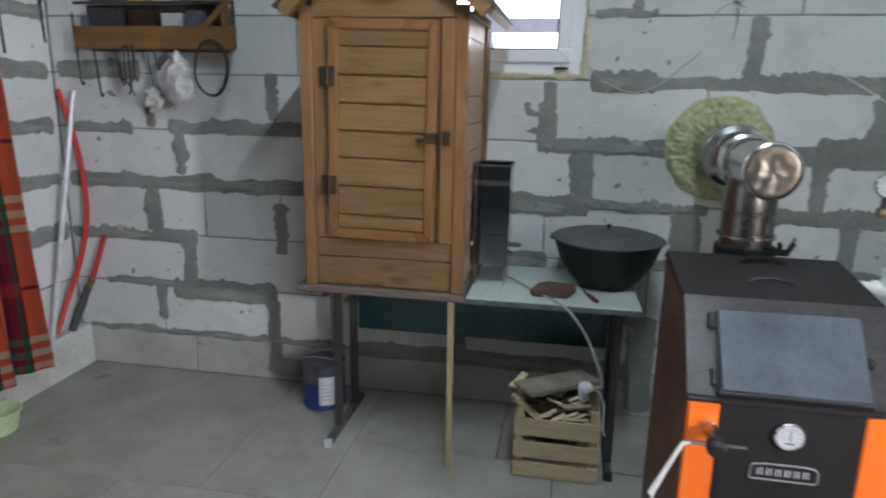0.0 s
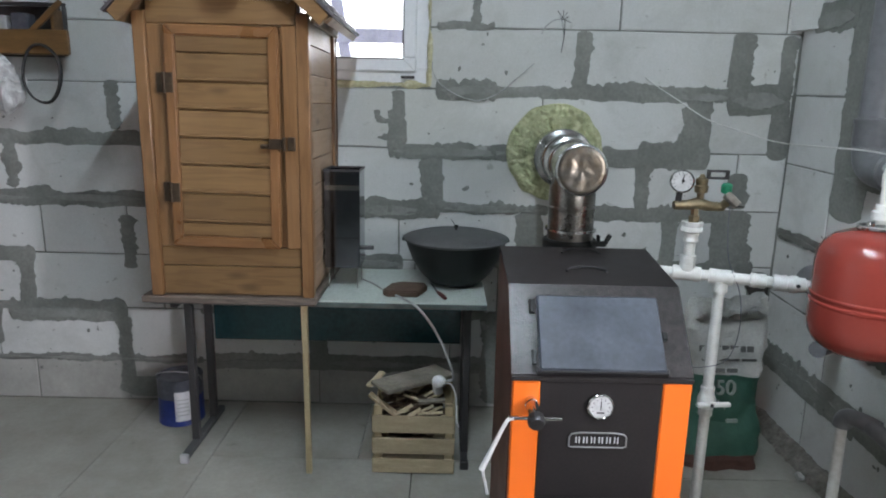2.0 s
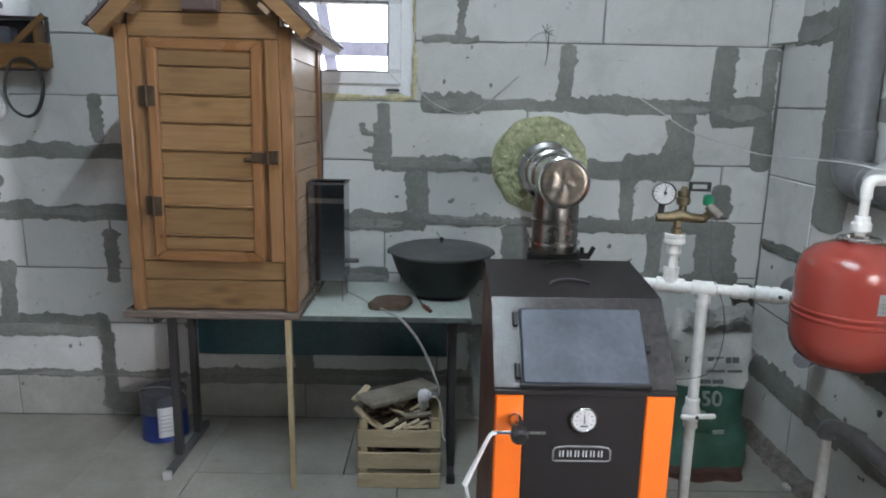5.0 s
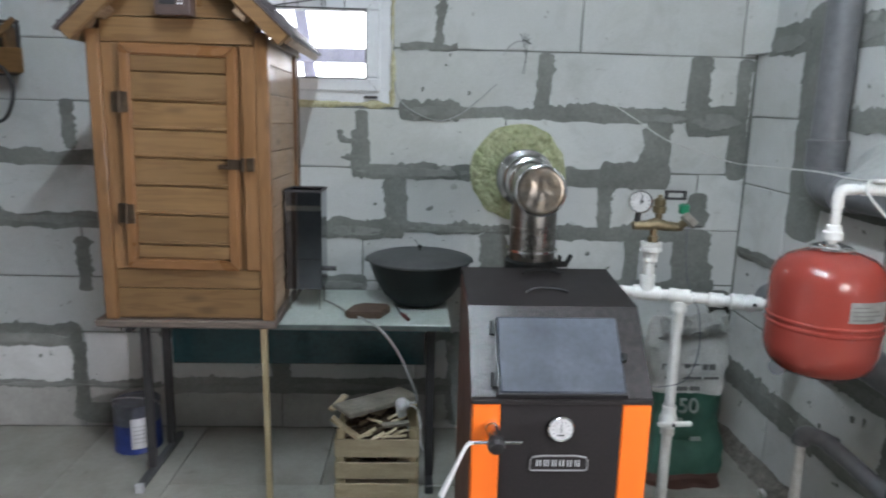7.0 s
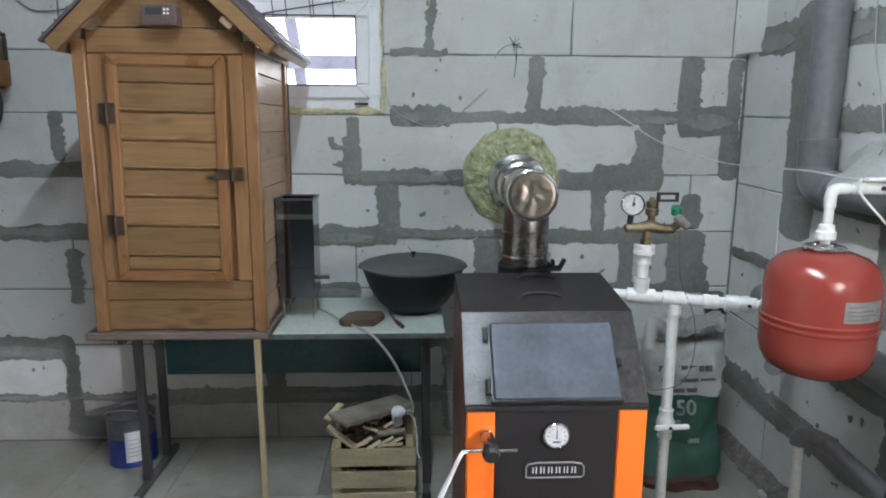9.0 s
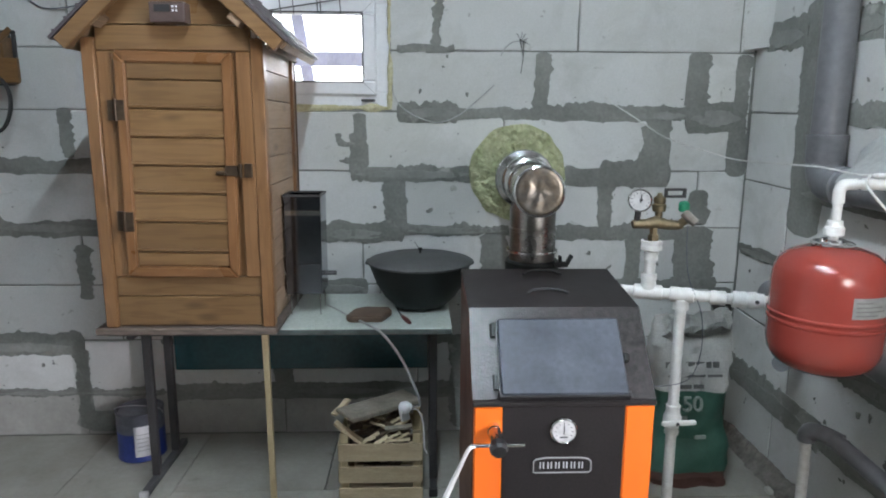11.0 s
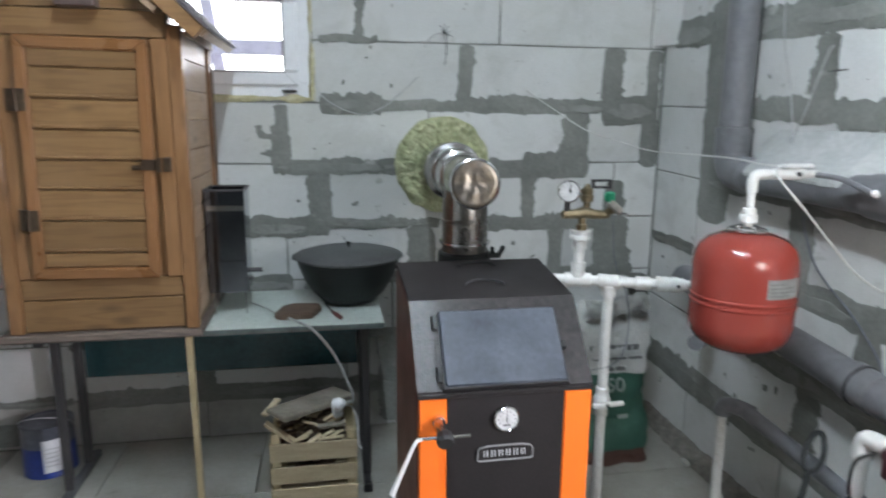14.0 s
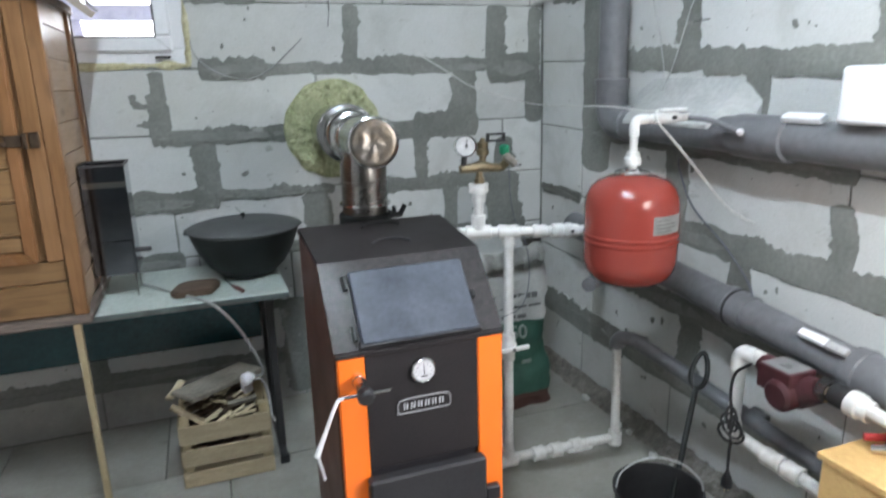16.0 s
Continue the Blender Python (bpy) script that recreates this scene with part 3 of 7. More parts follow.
# mortar squeezed out of the joints and wiped over the block faces
def ragged(wall, own, u0, u1, v0, v1, upright, thick, tilt):
    """A thin ragged-edged patch of mortar on a wall."""
    long0, long1, s0, s1 = (v0, v1, u0, u1) if upright else (u0, u1, v0, v1)
    n = max(8, int((long1 - long0) / 0.0045))
    seed = random.uniform(0, 900)
    wid = s1 - s0
    rows = []

    def edge(a, z):
        """Lumpy outline: lobes, tears and fine crumbs."""
        q = Vector((a * 9, seed + z, z))
        wild = max(0.15, 0.6 + 1.5 * noise.noise(q * 0.45 + Vector((0, 0, 17))))
        e = noise.noise(q) * 0.018 + (noise.noise(q * 2.7) * 0.012 + noise.noise(q * 6) * 0.009 + noise.noise(q * 15) * 0.006 + noise.noise(q * 37) * 0.0032) * wild
        tear = noise.noise(q * 3.1 + Vector((0, 31, 0)))
        return e + (0.009 * (tear - 0.30) / 0.3 if tear > 0.30 else 0.0)

    for i in range(n + 1):
        t = i / n
        a = long0 + (long1 - long0) * t
        e0, e1 = -edge(a, 0), edge(a, 50)
        if not upright:
            e0 *= 0.6
            e1 += 0.010 * abs(noise.noise(Vector((a * 17, seed, 9)))) - 0.003
        k = min(1.0, 0.25 + 6 * min(t, 1 - t) * (long1 - long0) / max(wid, 0.03)) ** 0.6
        lim = wid * 0.33
        mid = (s0 + s1) / 2
        lo = mid + (s0 + max(-0.034, min(lim, e0)) - mid) * k
        hi = mid + (s1 + max(-lim, min(0.036, e1)) - mid) * k
        col = []
        for f, dd in ((0, -0.004), (0, 0.5), (0.33, 1.0), (0.67, 1.0), (1, 0.5), (1, -0.004)):
            b = lo + (hi - lo) * f
            d = dd if dd < 0 else thick * dd * (1 + 0.5 * noise.noise(Vector((a * 22, b * 22, seed))))
            u, v = (b, a) if upright else (a, b)
            col.append(own.verts.new(on_wall(wall, u, v + tilt * (u - (u0 + u1) / 2), d)))
        rows.append(col)
    for p, q in zip(rows, rows[1:]):
        for j in range(5):
            own.faces.new((p[j], p[j + 1], q[j + 1], q[j]))
    own.faces.new(rows[0])
    own.faces.new(rows[-1][::-1])


MORTAR = {BACK: bmesh.new(), RIGHT: bmesh.new(), LEFT: bmesh.new()}
TROWELLED = {BACK: bmesh.new(), RIGHT: bmesh.new(), LEFT: bmesh.new()}
layer = [0]


def smooth_pass(wall, own, u0, u1, v0, v1, out, tilt, uc):
    """A thin trowelled strip with softly wandering edges and tapered ends."""
    n = max(8, int((u1 - u0) / 0.008))
    seed = random.uniform(0, 900)
    mid = (v0 + v1) / 2
    rows = []
    for i in range(n + 1):
        u = u0 + (u1 - u0) * i / n
        k = min(1.0, 0.04 + 3.5 * min(i, n - i) / n) ** 0.8
        w0 = (mid - v0) * k * (1 + 0.5 * noise.noise(Vector((u * 14, seed, 1))) + 0.3 * noise.noise(Vector((u * 70, seed, 4))))
        w1 = (v1 - mid) * k * (1 + 0.5 * noise.noise(Vector((u * 14, seed, 7))) + 0.3 * noise.noise(Vector((u * 70, seed, 2))))
        m = mid + tilt * (u - uc)
        rows.append([own.verts.new(on_wall(wall, u, m + dv, d)) for dv, d in ((-w0, out - 0.006), (-w0 * 0.9, out), (w1 * 0.9, out), (w1, out - 0.006))])
    for p, q in zip(rows, rows[1:]):
        for j in range(3):
            own.faces.new((p[j], p[j + 1], q[j + 1], q[j]))


def dab(wall, u, v, r):
    """A small flat crumb of mortar stuck to a block."""
    own = MORTAR[wall]
    seed = random.uniform(0, 900)
    top = own.verts.new(on_wall(wall, u, v, 0.0035 + r * 0.15))
    ring = []
    sx, turn = random.uniform(0.6, 2.2), random.uniform(0, 3.1)
    for j in range(9):
        a = 2 * math.pi * j / 9
        rr = r * (1 + 0.8 * noise.noise(Vector((math.cos(a) * 1.7, math.sin(a) * 1.7, seed))))
        x, y = rr * sx * math.cos(a), rr * math.sin(a)
        ring.append(own.verts.new(on_wall(wall, u + x * math.cos(turn) - y * math.sin(turn), v + x * math.sin(turn) + y * math.cos(turn), 0.0005)))
    for j in range(9):
        own.faces.new((top, ring[j], ring[(j + 1) % 9]))


def row_smear(wall, u0, u1, v0, v1):
    layer[0] += 1
    tilt = TILT if wall == RIGHT else 0.0
    ragged(wall, MORTAR[wall], u0, u1, v0, v1, False, 0.0050 + 0.0002 * (layer[0] % 12), tilt)
    # a paler pass of the trowel along the joint, in broken lengths
    u = u0 + 0.02
    while u1 - u > 0.12:
        ln = min(u1 - 0.015 - u, random.uniform(0.25, 0.80))
        mid, h = v0 + (v1 - v0) * random.uniform(0.36, 0.50), (v1 - v0) * random.uniform(0.20, 0.30)
        if random.random() < 0.75:
            smooth_pass(wall, TROWELLED[wall], u, u + ln, mid - h, mid + h, 0.0078 + 0.0003 * random.random(), tilt, (u0 + u1) / 2)
        u += ln + random.uniform(0.01, 0.10)
    # crumbs and dabs thrown off beside the joint
    for k in range(int((u1 - u0) * 9)):
        cu, cv = random.uniform(u0, u1), random.choice((v0 - random.uniform(0.015, 0.07), v1 + random.uniform(0.015, 0.07)))
        dab(wall, cu, cv + tilt * (cu - (u0 + u1) / 2), 0.0022 + 0.009 * random.random() ** 3)


def joint_smear(wall, u0, u1, v0, v1):
    layer[0] += 1
    ragged(wall, MORTAR[wall], u0, u1, v0, v1, True, 0.0030 + 0.00017 * (layer[0] % 11), 0.0)


row_smear(BACK, 0.084, 0.330, 1.736, 1.766)
joint_smear(BACK, 0.240, 0.276, 1.759, 1.99)
joint_smear(BACK, 0.677, 0.742, 1.479, 1.740)
joint_smear(BACK, 1.348, 1.440, 1.508, 1.747)
joint_smear(BACK, 1.556, 1.634, 1.210, 1.737)
row_smear(BACK, 0.082, 0.352, 1.442, 1.530)
row_smear(BACK, 0.340, 0.711, 1.455, 1.509)
row_smear(BACK, 0.690, 1.124, 1.454, 1.525)
row_smear(BACK, 1.095, 1.378, 1.452, 1.515)
row_smear(BACK, 1.350, 1.612, 1.405, 1.545)
joint_smear(BACK, -0.128, -0.045, 1.215, 1.400)
joint_smear(BACK, -0.107, -0.052, 1.36, 1.480)
row_smear(BACK, -0.176, -0.10, 1.340, 1.366)
row_smear(BACK, -0.170, -0.11, 1.268, 1.288)
joint_smear(BACK, -0.178, -0.155, 1.352, 1.395)
joint_smear(BACK, 1.165, 1.285, 1.200, 1.475)
row_smear(BACK, 0.98, 1.30, 1.165, 1.285)
joint_smear(BACK, 0.985, 1.045, 0.98, 1.20)
row_smear(BACK, -0.122, 0.429, 1.187, 1.254)
row_smear(BACK, 0.780, 1.167, 1.165, 1.250)
joint_smear(BACK, 0.025, 0.123, 0.960, 1.200)
row_smear(BACK, -0.270, 0.112, 0.915, 1.005)
row_smear(BACK, 0.093, 0.600, 0.946, 0.992)
row_smear(BACK, 0.750, 1.365, 0.925, 0.992)
joint_smear(BACK, 0.458, 0.577, 0.730, 0.955)
joint_smear(BACK, 1.117, 1.190, 0.687, 0.930)
joint_smear(BACK, 1.387, 1.489, 0.99, 1.15)
joint_smear(BACK, 1.347, 1.524, 0.73, 0.985)
row_smear(BACK, -0.305, -0.053, 0.667, 0.748)
row_smear(BACK, 0.30, 1.55, 0.690, 0.745)
joint_smear(BACK, 1.53, 1.625, 0.46, 0.70)
# extra smear darkening the corner where a hole lies in shade
joint_smear(BACK, 1.545, 1.615, 0.48, 0.62)
# towards the west corner
row_smear(BACK, -2.424, -1.983, 1.463, 1.548)
row_smear(BACK, -2.40, -2.05, 1.21, 1.262)
row_smear(BACK, -1.86, -1.0, 1.215, 1.280)
row_smear(BACK, -2.42, -1.0, 0.945, 1.012)
row_smear(BACK, -2.438, -1.746, 0.681, 0.745)
row_smear(BACK, -2.273, -1.86, 0.448, 0.490)
row_smear(BACK, -1.90, -1.344, 0.393, 0.500)
joint_smear(BACK, -1.358, -1.302, 1.285, 1.497)
joint_smear(BACK, -1.974, -1.925, 1.242, 1.399)
joint_smear(BACK, -1.840, -1.775, 1.019, 1.262)
joint_smear(BACK, -2.016, -1.929, 0.735, 0.960)
joint_smear(BACK, -1.340, -1.276, 0.654, 0.904)
joint_smear(BACK, -1.836, -1.758, 0.45, 0.705)
joint_smear(BACK, -1.992, -1.936, 0.274, 0.470)
joint_smear(BACK, -1.400, -1.330, 0.06, 0.42)
row_smear(BACK, -2.40, -1.0, 0.196, 0.230)
joint_smear(BACK, -1.40, -1.18, 0.02, 0.12)
# below the desk
row_smear(BACK, -0.97, 0.418, 0.172, 0.252)
joint_smear(BACK, 0.318, 0.443, 0.02, 0.482)
row_smear(BACK, -1.0, 0.40, 0.44, 0.482)
joint_smear(BACK, -0.49, -0.41, 0.21, 0.46)
# east wall
row_smear(RIGHT, 2.50, 2.80, 1.735, 1.850)
joint_smear(RIGHT, 2.310, 2.520, 1.02, 1.90)
row_smear(RIGHT, 1.50, 2.26, 1.700, 1.815)
row_smear(RIGHT, 0.87, 1.52, 1.700, 1.780)
row_smear(RIGHT, 1.741, 2.339, 1.430, 1.512)
row_smear(RIGHT, 0.87, 1.797, 1.398, 1.475)
joint_smear(RIGHT, 1.819, 1.924, 1.475, 1.700)
joint_smear(RIGHT, 1.115, 1.212, 1.440, 1.720)
joint_smear(RIGHT, 1.517, 1.599, 1.20, 1.420)
joint_smear(RIGHT, 1.835, 1.947, 0.88, 1.180)
joint_smear(RIGHT, 1.184, 1.262, 0.85, 1.067)
row_smear(RIGHT, 0.87, 1.95, 0.815, 0.905)
row_smear(RIGHT, 2.52, 2.87, 0.865, 0.915)
joint_smear(RIGHT, 1.518, 1.603, 0.59, 0.830)
joint_smear(RIGHT, 1.719, 1.829, 0.27, 0.560)
row_smear(RIGHT, 2.15, 2.87, 0.265, 0.385)
row_smear(RIGHT, 0.87, 2.20, 0.255, 0.350)
row_smear(RIGHT, 0.9, 2.30, 0.545, 0.625)
row_smear(RIGHT, 1.2, 2.45, 1.140, 1.205)
# west wall
row_smear(LEFT, 1.6, 2.85, 1.455, 1.535)
row_smear(LEFT, 1.6, 2.85, 1.205, 1.270)
row_smear(LEFT, 1.6, 2.85, 0.945, 1.015)
row_smear(LEFT, 1.6, 2.87, 0.675, 0.760)
row_smear(LEFT, 1.6, 2.87, 1.72, 1.79)
for key, parent in ((BACK, wall_north), (RIGHT, wall_east), (LEFT, wall_west)):
    tagged(part("mortar", MORTAR[key], M_MORTAR, parent, "smeared grey mortar", smooth=True), kind="stuff")
    tagged(part("trowelled_mortar", TROWELLED[key], M_MORTARDRY, parent, "paler trowelled mortar along the joints", smooth=True), kind="stuff")

# flat dark sheet on the wall, painted in place of a hole's shade
part("joint_gap", prism([(1.530, 0.630), (1.634, 0.630), (1.628, 0.49), (1.590, 0.50), (1.565, 0.56)], 2.8815, 2.889, "y"), M_SEAM_HOLE, wall_north, "flat dark patch painted for the shade of a corner hole")
# a filler block set askew across the north-east corner, overhanging the course below
part("corner_block", prism([(1.583, 2.8885), (1.638, 2.755), (1.66, 2.91)], 1.757, 2.245, "z"), M_BLOCK, wall_north)

# unseen closed space, added to hold the helper light behind the opening
solo("passage_floor", box((RX + 0.3, -2.6, -0.2), (4.2, 1.6, -0.004)), M_FLOOR, "concrete floor of an added unseen space", "floor", kind="structure")
solo("passage_ceiling", box((RX + 0.3, -2.6, TOP), (4.2, 1.6, TOP + 0.2)), M_CEIL, "plain ceiling of an added unseen space", "ceiling", kind="structure")
solo("passage_wall_east", box((4.0, -2.6, 0.0), (4.2, 1.6, TOP)), M_UNSEEN, "plain grey wall of an added unseen space", "wall", kind="structure")
solo("passage_wall_north", box((RX + 0.3, 1.4, 0.0), (3.998, 1.6, TOP)), M_UNSEEN, "plain grey wall of an added unseen space", "wall", kind="structure")
solo("passage_wall_south", box((RX + 0.3, -2.6, 0.0), (3.998, -2.4, TOP)), M_UNSEEN, "plain grey wall of an added unseen space", "wall", kind="structure")

# bare fluorescent tube under the ceiling, running front to back
BTX, BTY = 0.09, 0.62
batten = thing("tube_lamp", (BTX, BTY, TOP), "white batten with one lit fluorescent tube under the ceiling", "lamp")
part("housing", box((BTX - 0.035, BTY - 0.63, TOP - 0.05), (BTX + 0.035, BTY + 0.63, TOP - 0.001), 0.006), M_PVC, batten)
for ty_ in (BTY - 0.615, BTY + 0.595):
    part("lamp_holder", box((BTX - 0.015, ty_, TOP - 0.085), (BTX + 0.015, ty_ + 0.02, TOP - 0.05), 0.003), M_PVC, batten)
part("tube", rod((BTX, BTY - 0.594, TOP - 0.08), (BTX, BTY + 0.594, TOP - 0.08), 0.015, 16), M_TUBE, batten, "lit white fluorescent tube", smooth=True)

# concrete footing along the west wall
bm = bmesh.new()
box((LX - 0.1, -3.9, 0.0), (-2.385, 2.885, 0.215), 0.008, bm=bm)
solo("footing", bm, M_FOOT, "low pale concrete footing ledge along the wall", "footing", kind="structure")

# rough ledge of rubble mortar at the foot of the east wall
own = bmesh.new()
cols = []
for i in range(121):
    y = 0.87 + 1.99 * i / 120
    col = []
    for x, z in ((RX + 0.02, 0.065), (RX - 0.010, 0.055), (RX - 0.024, 0.038), (RX - 0.045, 0.016), (RX - 0.062, -0.01)):
        q = Vector((x * 20, y * 16, z * 20))
        w = noise.noise(q) * 0.018 + noise.noise(q * 3.2) * 0.009
        col.append(own.verts.new((x - abs(w), y, z + w)))
    cols.append(col)
for a, b in zip(cols, cols[1:]):
    for j in range(4):
        own.faces.new((a[j], a[j + 1], b[j + 1], b[j]))
solo("mortar_ledge", own, M_DIRT, "rough crumbling mortar ledge at the wall foot", "ledge", kind="structure")

for k, (y, x, r) in enumerate(((2.30, 1.555, 0.016), (2.05, 1.545, 0.020), (1.98, 1.555, 0.012), (1.80, 1.535, 0.014), (1.72, 1.55, 0.011))):
    own = bmesh.new()
    bmesh.ops.create_icosphere(own, subdivisions=2, radius=r)
    for v in own.verts:
        v.co *= 1 + 0.7 * noise.noise(v.co * 60 + Vector((k * 7, 0, 0)))
        v.co += Vector((x, y, r * 0.75 + 0.012))
    solo("mortar_crumb", own, M_FOOT, "pale crumb of mortar lying at the wall foot", "rubble", "crumbs at the wall foot")

# floor slabs
def slab_rows(x0, x1, ys, gap=0.0025):
    for a, b in zip(ys, ys[1:]):
        part("slab", box((x0 + gap, a + 0.0025, -0.05), (x1 - gap, b - 0.0025, random.uniform(-0.0012, 0.0008)), 0.0008), M_FLOOR, floor)


for x0, x1 in ((-2.40, -1.565), (-1.565, -0.80)):
    slab_rows(x0, x1, (-3.9, -2.6, -1.3, 0.0, 1.0, 1.965), 0.001)
for x0, x1 in ((-2.40, -1.25), (-1.25, -0.80)):
    slab_rows(x0, x1, (1.965, 2.895), 0.0008)
for x0, x1 in ((-0.80, 0.024), (0.024, 0.83)):
    slab_rows(x0, x1, (-3.9, -2.6, -1.3, 0.0, 0.8, 1.6, 2.39))
slab_rows(0.83, 1.64, (-3.9, -2.6, -1.3, 0.0, 0.75, 1.5, 2.30, 2.895))
for x0, x1 in ((-0.80, -0.20), (-0.20, 0.45), (0.45, 0.83)):
    slab_rows(x0, x1, (2.39, 2.895))

# ---- window ----
window = thing("window_1", (-0.28, WY + 0.06, 1.51), "white plastic window with foam round its edge", "window", kind="structure")
WF = WY + 0.03


def window_ring(x0, x1, z0, z1, w, y0, y1, bevel):
    own = bmesh.new()
    box((x0, y0, z0), (x1, y1, z0 + w), bevel, bm=own)
    box((x0, y0, z1 - w), (x1, y1, z1), bevel, bm=own)
    box((x0, y0 + 0.0006, z0 + w - 0.002), (x0 + w, y1 - 0.0006, z1 - w + 0.002), bevel, bm=own)
    box((x1 - w, y0 + 0.0006, z0 + w - 0.002), (x1, y1 - 0.0006, z1 - w + 0.002), bevel, bm=own)
    return own


part("window_frame", window_ring(-0.622, 0.057, 1.506, 2.002, 0.066, WF, WF + 0.07, 0.004), M_PVC, window)
sash = part("sash", window_ring(-0.565, -0.002, 1.555, 1.955, 0.062, WF - 0.018, WF + 0.05, 0.008), M_PVC, window)
pane = part("pane", box((-0.505, WF + 0.012, 1.612), (-0.062, WF + 0.018, 1.898)), M_GLASS, sash)
pane.visible_shadow = False
part("gasket", window_ring(-0.5075, -0.0595, 1.6095, 1.9005, 0.005, WF - 0.0195, WF + 0.012, 0.0), M_RUBBER, sash, "thin dark glazing gasket")
for x0, z0, x1, z1 in ((-0.0595, 1.6095, -0.003, 1.556), (-0.0595, 1.9005, -0.003, 1.954), (-0.5075, 1.6095, -0.564, 1.556), (-0.5075, 1.9005, -0.564, 1.954)):
    part("mitre_seam", rod((x0, WF - 0.0178, z0), (x1, WF - 0.0178, z1), 0.0009, 5), M_LABEL, sash)
part("drain_cap", box((-0.07, WF - 0.022, 1.530), (-0.012, WF - 0.0005, 1.541), 0.002), M_STEELDARK, window, "small dark drain cap")


def foam_strip(pts, r, name="foam"):
    own = bmesh.new()
    path = curve_points(pts, 14)
    seed = random.uniform(0, 50)
    rr = [r * (0.8 + 0.7 * noise.noise(p * 14 + Vector((seed, 0, 0)))) for p in path]
    sweep(path, rr, 8, own)
    for v in own.verts:
        v.co += Vector((noise.noise(v.co * 60), 0.4 * noise.noise(v.co * 55), noise.noise(v.co * 63))) * 0.004
    return own


part("foam_below", foam_strip([(-0.6, WY + 0.008, 1.502), (-0.3, WY + 0.006, 1.501), (-0.1, WY + 0.008, 1.503), (0.05, WY + 0.006, 1.502)], 0.017), M_FOAM2, window, "dried yellow mounting foam", smooth=True)
part("foam_side", foam_strip([(0.052, WY + 0.008, 1.50), (0.056, WY + 0.006, 1.65), (0.053, WY + 0.008, 1.8), (0.055, WY + 0.006, 2.0)], 0.014), M_FOAM2, window, "dried yellow mounting foam", smooth=True)
part("foam_seam", foam_strip([(0.252, WY + 0.002, 1.765), (0.250, WY + 0.001, 1.85), (0.253, WY + 0.002, 1.99)], 0.006), M_FOAM2, wall_north, "thin bead of yellow foam", smooth=True)

# outdoors, beyond the window
ground = solo("ground", box((-60, WY + 0.32, -1.2), (60, 120, -1.0)), M_PLINTH, "pale snowy ground outdoors", "ground", kind="structure")
backdrop = solo("backdrop", box((-110, 60, -1), (110, 60.2, 90)), M_OUT, "bright overcast distance", "backdrop", kind="structure")
rail = thing("fence", (-0.4, 4.1, 1.0), "grey timber fence rails outdoors", "fence")
part("rail", box((-1.6, 4.1, 1.778), (1.0, 4.14, 1.862), 0.004), M_FENCE, rail)
part("post", box((-0.035, -0.02, -2.9), (0.035, 0.02, 0.55), 0.004, m=pose(-0.525, 4.165, 1.86, 0, -9, 0)), M_FENCE, rail)

# welded wire mesh leaning on the inside of the window head
mesh_ = thing("wire_mesh", (-0.25, WY + 0.005, 1.89), "thin rusty welded wire mesh leaning over the window head", "mesh")
for x, lean in ((-0.40, 0.03), (-0.345, 0.028), (-0.245, 0.026), (-0.232, 0.024), (-0.150, 0.022)):
    part("wire", rod((x, WY + 0.004, 1.885), (x - lean, WY - 0.03, 2.30), 0.0022, 6), M_STEELDARK, mesh_)
part("wire", rod((-0.48, WY + 0.001, 1.895), (-0.10, WY - 0.004, 1.955), 0.0026, 6), M_STEELDARK, mesh_)
part("wire", rod((-0.55, WY - 0.012, 2.10), (-0.10, WY - 0.014, 2.12), 0.0026, 6), M_STEELDARK, mesh_)


# ---- flue collar of foam in the wall ----
FX, FZ = 0.612, 1.226
own = bmesh.new()
rings = []
for r, d in ((0.212, -0.01), (0.212, 0.006), (0.206, 0.020), (0.196, 0.025), (0.186, 0.027), (0.176, 0.025), (0.166, 0.022), (0.156, 0.024), (0.146, 0.026), (0.136, 0.024), (0.126, 0.022), (0.116, 0.020), (0.10, 0.018), (0.06, 0.015)):
    ring = []
    for j in range(140):
        a = 2 * math.pi * j / 140
        q = Vector((math.cos(a) * r * 24, math.sin(a) * r * 24, d * 20))
        e = noise.noise(q * 0.8) * 0.012 + noise.noise(q * 2.1) * 0.014 - 0.016 * max(0.0, noise.noise(q * 3.3 + Vector((5, 0, 0))) - 0.15) + noise.noise(q * 6.1) * 0.006
        rr = r + (noise.noise(q * 0.6) * 0.012 if r > 0.2 else 0)
        ring.append(own.verts.new((FX + rr * math.cos(a), WY - d - (e if d > 0.01 else 0), FZ + rr * math.sin(a))))
    rings.append(ring)
for a, b in zip(rings, rings[1:]):
    for j in range(140):
        own.faces.new((a[j], a[(j + 1) % 140], b[(j + 1) % 140], b[j]))
tagged(part("foam_collar", own, M_FOAM, wall_north, "rough green-yellow foam disc round the flue", smooth=True))

